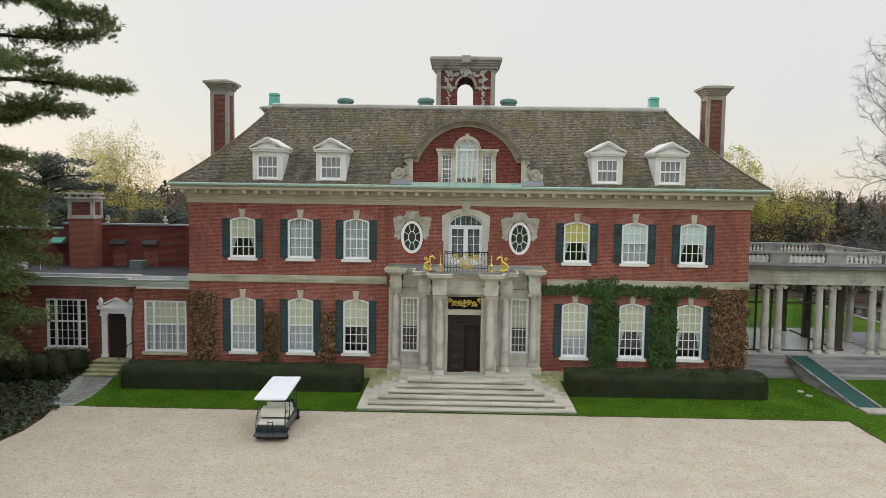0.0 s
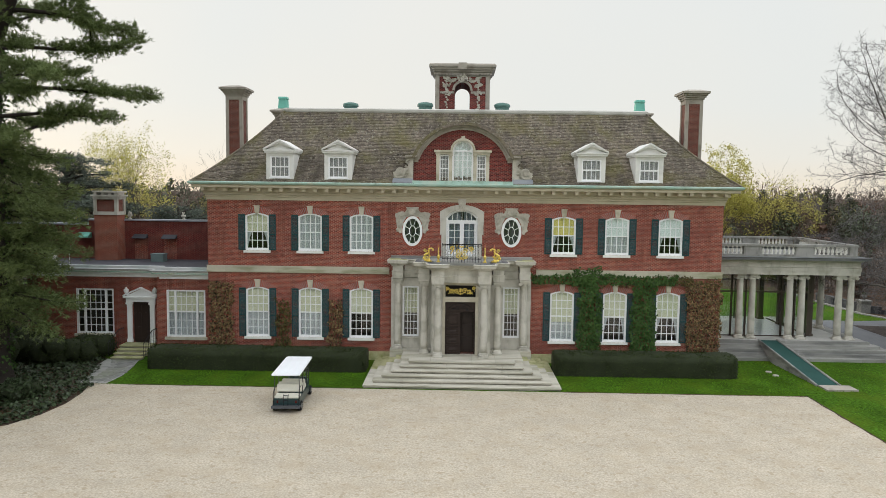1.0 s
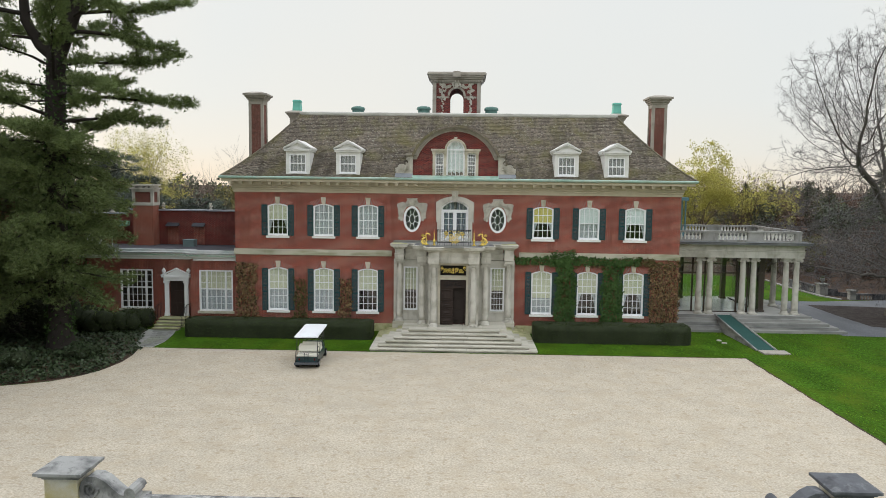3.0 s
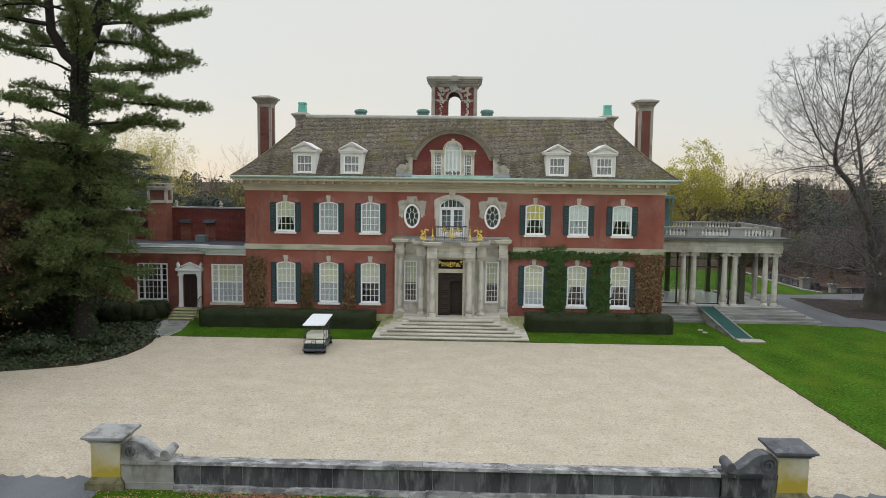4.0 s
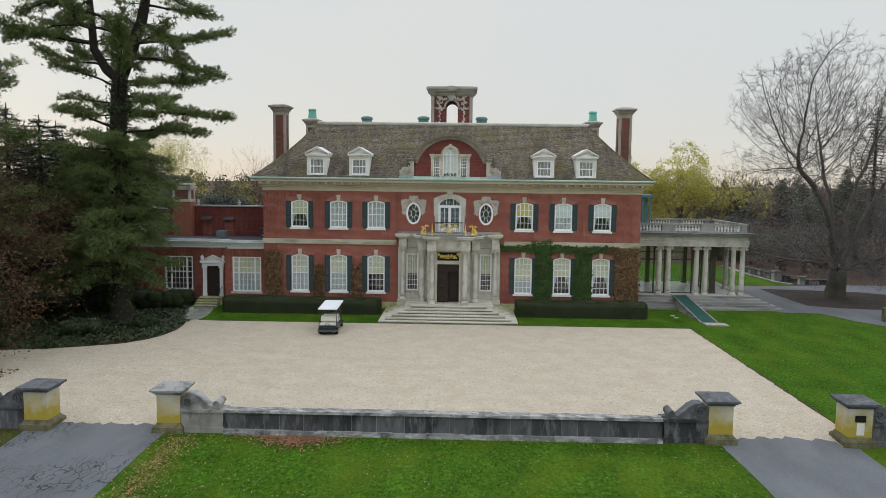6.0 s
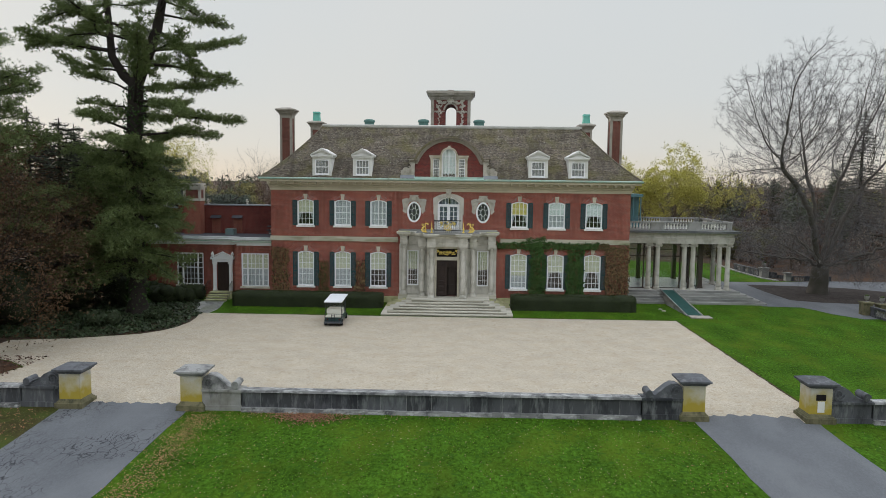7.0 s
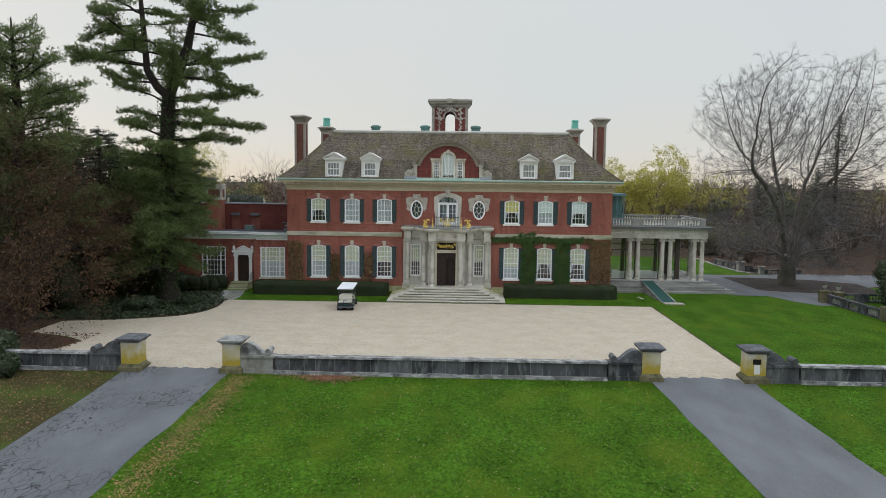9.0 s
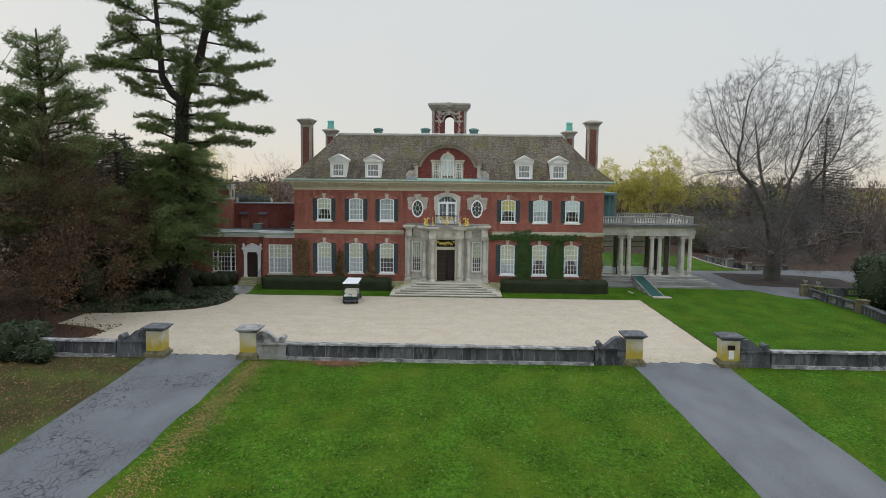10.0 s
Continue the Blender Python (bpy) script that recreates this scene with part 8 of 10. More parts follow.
shrub((-21.8, -1.0, 0), 1.6, 1.35, 61, HEDGE_L, "dark rounded yew shrub by the side steps", 6000, 0.10)
shrub((-24.0, -1.4, 0), 1.9, 1.5, 62, HEDGE_L, "broad dark yew shrub below the wing window", 6000, 0.10)
shrub((-26.5, -2.5, 0), 2.2, 2.4, 63, HEDGE_L, "large dark evergreen shrub in the shade", 5000, 0.12)
shrub((-28.8, -5.5, 0), 2.6, 3.4, 64, HEDGE_L, "large dark evergreen shrub under the pine", 5000, 0.14)
shrub((-30.5, -10.5, 0), 2.8, 3.6, 65, HEDGE_L, "tall dark evergreen shrub behind the pine", 5000, 0.14)
shrub((-20.9, -8.9, 0), 0.9, 0.8, 66, RHODO, "low laurel shrub at the pine's foot", 1800, 0.18)
shrub((-23.6, -11.2, 0), 1.2, 0.95, 67, RHODO, "low spreading laurel at the pine's foot", 2400, 0.18)
shrub((-25.2, -28.6, -0.15), 1.9, 1.9, 68, RHODO, "glossy rhododendron beside the low wall", 5000, 0.20)
shrub((-28.5, -29.5, -0.15), 2.3, 2.6, 69, RHODO, "large glossy rhododendron behind the low wall", 5500, 0.22)
shrub((-23.0, -29.2, -0.15), 1.1, 1.1, 70, RHODO, "small rhododendron at the lawn edge", 2400, 0.18)
shrub((38.2, -7.2, 0), 3.4, 4.5, 71, RHODO, "tall glossy rhododendron beside the balustrade", 7000, 0.22)
shrub((40.4, -2.8, 0), 3.0, 4.0, 72, RHODO, "large rhododendron beyond the balustrade", 6000, 0.22)
shrub((38.6, -12.4, 0), 2.8, 3.6, 73, RHODO, "rhododendron beside the lawn wall", 5000, 0.22)
shrub((37.0, 39.0, 0), 2.8, 4.6, 74, OLIVE, "round olive shrub beyond the loggia", 9000, 0.28)
shrub((42.0, 41.0, 0), 2.8, 4.2, 75, OLIVE, "large olive shrub beyond the terrace", 9000, 0.28)

# ivy carpet in the bed under the pine
rs = np.random.RandomState(81)
n = 20000
P = np.stack([rs.uniform(-30, -18.1, n), rs.uniform(-15.6, -1.0, n), rs.uniform(0.02, 0.16, n)], 1)
edge = np.where(P[:, 1] > -6.2, -18.8 - (P[:, 1] + 6.2) * 0.33, np.where(P[:, 1] > -11.5, -18.3 + 0 * P[:, 0], -18.35 - np.maximum(-11.5 - P[:, 1], 0) ** 1.5 * 0.62))
P = P[P[:, 0] < edge - 0.1 + rs.normal(size=n) * 0.1]
tagged(new("groundcover", quick_mesh("groundcover", leaf_quads(P, 0.16, rs, 0.8, (0, 0, 1), 0.45), 4, RHODO)), "dark ivy groundcover under the pines", "ground cover", kind="stuff")

# ---- trees ----


def leaf_tris(p, size, rs, aspect=0.25, facing=None, spread=1.0):
    """Slim three-cornered leaves, two for each point given, set a little apart."""
    p = np.concatenate([p, p + rs.normal(size=p.shape) * size * 0.45])
    q = leaf_quads(p, size, rs, aspect, facing, spread)
    return np.stack([q[:, 0], q[:, 1] * 2 - (q[:, 1] + q[:, 3]) * 0.5, q[:, 2]], axis=1)


def needles(P, rs, size, mat, name="foliage", facing=(0, 0, 0.4)):
    return quick_mesh(name, leaf_tris(P, size, rs, 0.27, facing, 1.0), 3, mat)


def plate(c, d, length, width, n, rs, thick=0.22):
    """Needle sprays in a flat drooping plate along a limb from c in the direction d."""
    d = np.array(d) / np.linalg.norm(d)
    side = np.cross(d, (0, 0, 1.0))
    side /= max(np.linalg.norm(side), 1e-6)
    k = max(3, n // 26)
    # little clusters scattered over the plate
    f = rs.uniform(0.0, 1.0, k) ** 0.8
    w = rs.normal(size=k) * width * (0.35 + 0.65 * np.sin(np.clip(f, 0, 1) * 3.0))
    cc = np.array(c) + np.outer(f * length, d) + np.outer(w, side)
    cc[:, 2] += rs.normal(size=k) * thick * 0.8 - np.abs(w) * 0.10 + 0.10
    q = np.repeat(cc, 26, axis=0)
    return q + rs.normal(size=q.shape) * np.array([0.23, 0.23, 0.11])


def tufts_of(C, D, rs, per=9, length=0.22, width=0.042):
    """Needles that fan out from shoot tips C along the directions D."""
    n = len(C) * per
    c, d = np.repeat(C, per, axis=0), np.repeat(D, per, axis=0)
    d = unit(d * 0.8 + rs.normal(size=(n, 3)) * 0.62 + np.array([0, 0, 0.30]))
    side = unit(np.cross(d, rs.normal(size=(n, 3)))) * width * 0.5
    base = c + rs.normal(size=(n, 3)) * 0.035
    tip = base + d * length * rs.uniform(0.65, 1.2, (n, 1))
    return np.stack([base - side, base + side, tip], axis=1)


def pine_limb(c, a, L, rise, droop, rng, rs, lines, tris, dens=1.0, bare=0.30, wide=1.0, per=9, hang=0.0):
    """A level limb from c towards the azimuth a, with flat sprays of shoots along its outer part."""
    d = Vector((math.cos(a), math.sin(a), rise)).normalized()
    q, line = c.copy(), [c.copy()]
    n = 7
    for k in range(n):
        d = (d + Vector((rng.gauss(0, 0.15), rng.gauss(0, 0.15), rng.gauss(0, 0.10) - droop * (1 - 1.5 * k / n)))).normalized()
        q = q + d * L / n
        line.append(q.copy())
    lines.append((line, [(0.035 + 0.014 * L) * (1 - 0.86 * j / n) for j in range(n + 1)], 5))
    C, D = [], []
    m = max(4, int(L * 3.0 * dens))
    for j in range(m):
        f = bare + (1 - bare) * (j + rng.random()) / m
        x = min(f * n, n - 1e-4)
        i = int(x)
        p0 = line[i].lerp(line[i + 1], x - i)
        ang = (-1) ** j * rng.uniform(0.45, 1.15) * (1.15 - 0.75 * f)
        bd = Matrix.Rotation(ang, 3, "Z") @ (line[i + 1] - line[i]).normalized()
        bl = wide * (0.30 + 0.16 * L * math.sin(math.pi * min(1.0, 0.18 + 0.72 * f))) * rng.uniform(0.65, 1.25)
        bd = (bd + Vector((0, 0, rng.uniform(-0.26, 0.34) - hang))).normalized()
        e = p0 + bd * bl
        mid = p0.lerp(e, 0.5) + Vector((0, 0, 0.05 * bl))
        lines.append(([p0, mid, e], [0.020, 0.013, 0.005], 3))
        k = max(3, int(bl / 0.105))
        t = np.linspace(0.12, 1.0, k)[:, None]
        sp = np.array(p0) * (1 - t) + np.array(e) * t
        bdn = np.array(bd)
        side = np.cross(bdn, (0, 0, 1.0))
        C.append(np.repeat(sp, 3, axis=0) + np.outer(rs.normal(size=3 * k) * 0.20 * wide, side) + np.outer(rs.normal(size=3 * k) * 0.10 * wide + 0.05, (0, 0, 1.0)))
        D.append(np.repeat(bdn[None], 3 * k, axis=0) + rs.normal(size=(3 * k, 3)) * 0.35)
    tris.append(tufts_of(np.concatenate(C), np.concatenate(D), rs, per))


def stem_point(pp, z):
    i = min(max(j for j in range(len(pp)) if pp[j][2] <= z + 1e-6), len(pp) - 2)
    return Vector(pp[i]).lerp(Vector(pp[i + 1]), (z - pp[i][2]) / (pp[i + 1][2] - pp[i][2]))


def pine(at, stems, tiers, label, seed, mat, ivy=None):
    """A pine: stems (points, radii) and tiers of limbs (stem, z0, z1, step, limbs a tier, reach(z, a), rise, droop, options)."""
    t = thing("pine_tree", label, "tree", at)
    rng, rs = random.Random(seed), np.random.RandomState(seed)
    lines, tris = [(pp, rr, 10) for pp, rr in stems], []
    for si, z0, z1, step, count, reach, rise, droop, opt in tiers:
        z = z0
        while z < z1:
            turn = rng.uniform(0, 6.283)
            for k in range(count):
                a = turn + 6.283 * (k + rng.uniform(-0.3, 0.3)) / count
                L = reach(z, a) * rng.uniform(0.55, 1.10)
                if L > 0.6:
                    zz = min(z + rng.uniform(-0.25, 0.25) * step, z1)
                    pine_limb(stem_point(stems[si][0], zz), a, L, rise + rng.uniform(-0.10, 0.12), droop, rng, rs, lines, tris, **opt)
            z += step * rng.uniform(0.75, 1.25)
    o = np.array(at)
    place("trunk", tubes_mesh("trunk", [([Vector(q) - Vector(at) for q in p], r, n) for p, r, n in lines], BARK_D), t, label="dark ivy-clad trunk and limbs")
    place("crown", quick_mesh("crown", np.concatenate(tris) - o, 3, mat), t)["kind"] = "stuff"
    if ivy:
        C = []
        for k in range(ivy):
            z = rng.uniform(0.3, 16.8)
            p = stem_point(stems[0][0], min(z, stems[0][0][-1][2] - 0.05))
            a, r = rng.uniform(0, 6.283), rng.uniform(0.50, 0.86)
            C.append((p.x + r * math.cos(a), p.y + r * math.sin(a), z))
        place("ivy", quick_mesh("ivy", leaf_quads(np.array(C) - o, 0.17, rs, 0.8, None, 1.0), 4, IVY), t, label="dark ivy climbing the trunk")["kind"] = "stuff"
    return t


# the tall forked pine beside the forecourt
PB = (-23.3, -6.5, 0)


def crown_reach(z, a):
    return (7.4 if z > 17.5 else 6.7) * (0.90 + 0.12 * math.cos(a)) * (1.0 if z < 25 else max(0.25, 1 - (z - 25) * 0.10))


def skirt_reach(z, a):
    """Broad towards the drive, short over the wing."""
    r = 4.6 - 0.5 * math.cos(a) if math.cos(a) > 0 else 4.6 - 1.9 * math.cos(a)
    if math.sin(a) > 0.4:
        r = min(r, 4.6)
    return r * (0.62 + 0.38 * min(1.0, (z - 2.0) / 3.0))


pine(PB, [([(-23.3, -6.5, -0.1), (-23.3, -6.5, 1.2), (-23.3, -6.5, 7), (-23.2, -6.5, 13.3), (-22.95, -6.5, 17.3)], [0.90, 0.64, 0.60, 0.56, 0.52]),
          ([(-23.0, -6.5, 16.9), (-23.9, -6.45, 17.6), (-24.75, -6.4, 19.0), (-24.9, -6.35, 21.2), (-25.2, -6.3, 25.0), (-25.4, -6.2, 30.0)], [0.40, 0.34, 0.29, 0.24, 0.17, 0.04]),
          ([(-22.95, -6.5, 17.0), (-22.3, -6.5, 18.5), (-21.3, -6.55, 20.8), (-20.8, -6.6, 23.0), (-20.3, -6.6, 25.2), (-20.1, -6.6, 31.0)], [0.50, 0.45, 0.36, 0.28, 0.20, 0.04])],
     [(0, 3.3, 12.6, 0.66, 5, skirt_reach, 0.06, 0.07, dict(bare=0.12, wide=1.6, hang=0.16, dens=0.95, per=6)),
      (0, 12.4, 16.9, 1.0, 4, crown_reach, 0.08, 0.03, dict(bare=0.36, wide=1.2, per=8)),
      (1, 18.0, 28.0, 1.2, 4, lambda z, a: crown_reach(z, a) * (0.95 if math.cos(a) < 0.1 else 0.34), 0.12, 0.03, dict(bare=0.30, wide=1.2, per=8)),
      (2, 18.2, 28.5, 1.15, 4, lambda z, a: crown_reach(z, a) * (0.86 if math.cos(a) > -0.1 else 0.30), 0.12, 0.03, dict(bare=0.28, wide=1.2, per=8))],
     "tall forked white pine with level dark green limbs", 101, NEEDLE, ivy=2600)
# a second dark conifer further left
pine((-31.0, -13.6, 0), [([(-31.0, -13.6, -0.1), (-31.0, -13.6, 8), (-31.3, -13.5, 16), (-31.5, -13.5, 21.6)], [0.6, 0.5, 0.32, 0.05])],
     [(0, 6.0, 20.8, 0.70, 5, lambda z, a: min(5.6, 1.0 + (21.8 - z) * 0.56), 0.30, 0.02, dict(bare=0.12, wide=1.5, per=5, dens=0.9))],
     "dark broad pine behind the russet tree", 102, NEEDLE)
pine((-36.5, -21.0, 0), [([(-36.5, -21.0, -0.1), (-36.5, -21, 9), (-36.3, -21, 18), (-36.2, -21, 25)], [0.6, 0.5, 0.3, 0.05])],
     [(0, 5.0, 24.0, 1.0, 4, lambda z, a: max(1.0, 6.6 - 0.22 * z), 0.15, 0.02, dict(bare=0.25, wide=1.2, dens=0.5, per=5))],
     "tall dark pine at the drive's edge", 103, NEEDLE)


def bare_tree(at, h, seed, label, cfg, r=0.5, mat=BARK, leaf=None, leaf_n=0, leaf_size=0.16, name="bare_tree", lean=(0, 0, 1)):
    t = thing(name, label, "tree", at)
    rng, rs = random.Random(seed), np.random.RandomState(seed)
    lines, tips = [], []
    th = h * cfg["trunk"]
    pts = [Vector((0, 0, -0.1)), Vector((0, 0, 0.3)), Vector((lean[0] * th * 0.5, lean[1] * th * 0.5, th * 0.6)), Vector((lean[0] * th, lean[1] * th, th))]
    lines.append((pts, [r * 1.6, r * 1.15, r, r * 0.92], 12))
    cuts = []
    for k in range(cfg["limbs"]):
        cuts.append(len(lines))
        a = 6.283 * k / cfg["limbs"] + rng.uniform(-0.3, 0.3)
        el = radians(rng.uniform(*cfg["elev"]))
        d = Vector((math.cos(a) * math.cos(el), math.sin(a) * math.cos(el), math.sin(el)))
        q = Vector(pts[-1]) * rng.uniform(0.7, 1.0)
        grow(lines, tips, q, d, h * cfg["limb_len"] * rng.uniform(0.8, 1.1) * (0.8 + 0.35 * math.sin(el)), r * rng.uniform(0.28, 0.42) * cfg.get("slim", 1.0), 0, rng, cfg)
    place("trunk", tubes_mesh("trunk", [lines[0]], mat), t)
    for k, (a, b) in enumerate(zip(cuts, cuts[1:] + [len(lines)])):
        place("limb", tubes_mesh("limb", lines[a:b], mat), t)
    if leaf:
        tp = np.array([tuple(p) for p, _ in tips])
        P = tp[rs.randint(0, len(tp), leaf_n)] + rs.normal(size=(leaf_n, 3)) * cfg.get("fluff", 0.35)
        place("crown", quick_mesh("crown", leaf_tris(P, leaf_size * 0.85, rs, 1.0, (0, 0, 0.3), 1.0), 3, leaf), t)["kind"] = "stuff"
    return t


def colonised(rng, rs, lobes, roots, n_attr, step=0.36, kill=0.75, hollow=0.22, boughs=()):
    """Limbs that grow towards points scattered in rounded lobes (x, y, z, rx, ry, rz, share); gives the nodes and their parents."""
    A = []
    for x, y, z, rx, ry, rz, share in lobes:
        m, knots = int(n_attr * share), int(150 * share)
        d = unit(rs.normal(size=(knots, 3))) * (hollow + (1 - hollow) * rs.uniform(0, 1, (knots, 1)) ** 0.62)
        c = np.array([x, y, z]) + d * np.array([rx, ry, rz]) * 0.97
        A.append(c[rs.randint(0, knots, m)] + rs.normal(size=(m, 3)) * np.array([0.95, 0.95, 0.72]))
    A = np.concatenate(A)
    A = A[A[:, 2] > 1.3]
    pos, par = [np.array(roots[0], dtype=float)], [-1]
    for p in roots[1:]:
        pos.append(np.array(p, dtype=float))
        par.append(len(pos) - 2)
    for line in boughs:
        at, last = np.array(roots[-1], dtype=float), len(roots) - 1
        for goal in line:
            goal = np.array(goal, dtype=float)
            m = max(1, int(np.linalg.norm(goal - at) / step))
            for q in range(m):
                pos.append(at + (goal - at) * (q + 1) / m + rs.normal(size=3) * 0.07)
                par.append(last)
                last = len(pos) - 1
            at = goal
    best = np.full(len(A), 1e9)
    near = np.zeros(len(A), dtype=int)
    alive = np.ones(len(A), dtype=bool)
    fresh = list(range(1, len(pos)))
    born = [0] * len(pos)
    for _ in range(150):
        for i in range(0, len(fresh), 64):
            ids = np.array(fresh[i:i + 64])
            d = np.linalg.norm(A[:, None, :] - np.array([pos[k] for k in ids])[None], axis=2)
            j = d.argmin(1)
            dm = d[np.arange(len(A)), j]
            up = dm < best
            best[up], near[up] = dm[up], ids[j[up]]
        alive &= best > kill
        if not alive.any():
            break
        fresh = []
        ids = np.flatnonzero(alive)
        order = near[ids]
        for k in np.unique(order):
            if born[k] >= 3:
                alive[ids[order == k]] = False
                continue
            born[k] += 1
            born.append(0)
            pull = unit(A[ids[order == k]] - pos[k]).sum(0)
            back = pos[k] - pos[par[k]] if par[k] >= 0 else np.array([0, 0, 1.0])
            d = unit(unit(pull[None])[0] + 0.42 * unit(back[None])[0] + rs.normal(size=3) * 0.12)
            pos.append(pos[k] + d * step)
            par.append(int(k))
            fresh.append(len(pos) - 1)
    return pos, par


def spreading_tree(at, lobes, seed, label, mat, n_attr=12500, trunk_r=0.80, roots=((0, 0, -0.1), (0, 0, 0.6), (0.1, 0, 1.5), (0.1, 0, 2.4)), twigs=2, tip=0.0070, kill=0.5, boughs=()):
    """A broad bare tree with crooked limbs that branch down to fine twigs."""
    t = thing("bare_tree", label, "tree", at)
    rng, rs = random.Random(seed), np.random.RandomState(seed)
    pos, par = colonised(rng, rs, lobes, roots, n_attr, kill=kill, boughs=boughs)
    n = len(pos)
    kids = [[] for _ in range(n)]
    for i in range(1, n):
        kids[par[i]].append(i)
    area = np.zeros(n)
    for i in range(n - 1, -1, -1):
        area[i] = (tip ** 2.0 if not kids[i] else 0.0) + sum(area[k] for k in kids[i])
    rad = np.minimum(area ** (1 / 2.0), trunk_r)
    rad[:4] = trunk_r * np.array([1.28, 1.10, 1.0, 1.0])
    limbs = {}
    main = {}
    todo = [(0, -1)]
    while todo:
        i, prev = todo.pop()
        chain = [prev, i] if prev >= 0 else [i]
        while kids[i]:
            ks = sorted(kids[i], key=lambda k: -area[k])
            for k in ks[1:]:
                todo.append((k, i))
            i = ks[0]
            chain.append(i)
        r = [rad[chain[1]] if j == 0 and prev >= 0 else rad[k] for j, k in enumerate(chain)]
        key = 0 if prev < 0 else main.get(prev, prev)
        for k in chain[1:]:
            main[k] = key if key else (k if prev < 0 and k > len(roots) else 0)
        if prev < 0:
            limbs.setdefault(0, []).append(([Vector(pos[k]) for k in chain], r, 10))
        else:
            limbs.setdefault(key if key else chain[1], []).append(([Vector(pos[k]) for k in chain], r, 7 if r[0] > 0.12 else (4 if r[0] > 0.05 else 3)))
            if not key:
                for k in chain[1:]:
                    main[k] = chain[1]
    fine = []
    for i in range(n):
        if rad[i] > 0.02:
            continue
        for _ in range(twigs if kids[i] else twigs + 3):
            back = Vector(pos[i]) - Vector(pos[par[i]])
            d = (back.normalized() + Vector(rs.normal(size=3)) * 0.62 + Vector((0, 0, 0.12))).normalized()
            L = rng.uniform(0.35, 0.85)
            p = Vector(pos[i])
            m = p + d * L * 0.5
            e = m + (d + Vector(rs.normal(size=3)) * 0.3).normalized() * L * 0.5
            fine.append(([p, m, e], [0.0075, 0.0055, 0.003], 3))
            g = (d + Vector(rs.normal(size=3)) * 0.7).normalized()
            fine.append(([m, m + g * L * 0.55], [0.0065, 0.003], 3))
    # trunk bark carries moss and painted shade, unlike the limbs
    place("trunk", tubes_mesh("trunk", limbs.pop(0), BARK_F), t)
    small = []
    for key, ls in limbs.items():
        if len(ls) > 25:
            place("limb", tubes_mesh("limb", ls, mat), t)
        else:
            small += ls
    place("twig", tubes_mesh("twig", small + fine, BARK_T), t)["kind"] = "stuff"


SPREAD = dict(trunk=0.16, limbs=7, limb_len=0.34, elev=(25, 80), depth=4, kids=[5, 4, 4, 2], ratio=0.62, spread=[34, 38, 42], up=[0.05, 0.03, 0.0], wob=0.12, **{"from": [0.35, 0.25, 0.2]})
spreading_tree((34.8, 8.9, 0), [(-3.9, -1.5, 14.6, 5.0, 6.2, 8.6, 0.32), (4.2, -0.5, 15.2, 4.9, 6.2, 9.4, 0.34), (0.0, 0.5, 11.0, 7.2, 7.0, 7.5, 0.12), (0.5, -2.0, 4.8, 12.5, 9.0, 3.6, 0.46)],
               207, "huge bare grey beech with a broad twiggy crown", BARK_W, trunk_r=0.80, tip=0.0098, boughs=(
                   ((-0.6, -0.3, 4.5), (-1.2, -0.8, 7), (-2.6, -1.2, 9.5), (-4.6, -1.5, 11.6)), ((-0.3, 0.5, 5), (-0.5, 0.6, 8.5), (-1.5, 0.6, 11.5)),
                   ((-1.0, -1.2, 3.6), (-2.4, -2.0, 4.6), (-3.8, -2.6, 5.8)), ((-1.6, -1, 3.3), (-4.2, -2.4, 3.6)), ((0.5, 0, 5), (0.9, 0.3, 8.0), (1.6, 0.2, 11)),
                   ((0.8, -0.5, 4.5), (1.6, -1, 7.5), (3.2, -1.2, 10.5)), ((1.5, -1, 3.4), (3.4, -1.9, 4.0), (5.2, -2.5, 5)), ((1.8, -0.8, 3), (4.4, -3, 3.5)),
                   ((0, -1.5, 4), (-0.3, -2.6, 5.5), (-0.5, -3.6, 7.0)), ((0, 1.5, 4), (0.5, 3, 6.5)),
                   ((0.4, -1.8, 3.0), (1.6, -4.2, 3.6), (2.6, -6.4, 4.2)), ((-0.6, -1.6, 3.0), (-2.2, -4.4, 3.4), (-3.4, -6.6, 3.6))))
# the russet tree by the drive, with its leaves still on
bare_tree((-29.0, -16.6, 0), 14.5, 202, "small russet-leaved tree beside the forecourt", dict(SPREAD, limbs=9, elev=(0, 75), trunk=0.22, limb_len=0.38, fluff=0.4), 0.24, BARK_K, RUSSET, 15000, 0.10, "russet_tree")
bare_tree((-27.2, -21.5, 0), 9.5, 203, "thin russet-leaved tree at the edge of the mulch bed", dict(SPREAD, limbs=8, elev=(0, 70), trunk=0.2, limb_len=0.38, fluff=0.4), 0.18, BARK_K, RUSSET, 11000, 0.11, "russet_tree")
# behind the house and loggia
for i, (x, y, h, w, n) in enumerate(((35.2, 59, 17.6, 0.30, 11000), (30.0, 62, 16.4, 0.30, 9000), (41.5, 61, 15.8, 0.34, 1900), (47.0, 63, 14.0, 0.34, 1500))):
    bare_tree((x, y, 0), h, 210 + i, "yellow-green tree coming into leaf behind the loggia", dict(SPREAD, fluff=0.26, clip=[(0, 0, 0.55 * h, w * h, w * h, 0.42 * h)]), 0.3, BARK_B, YELLOW, n, 0.19, "budding_tree")
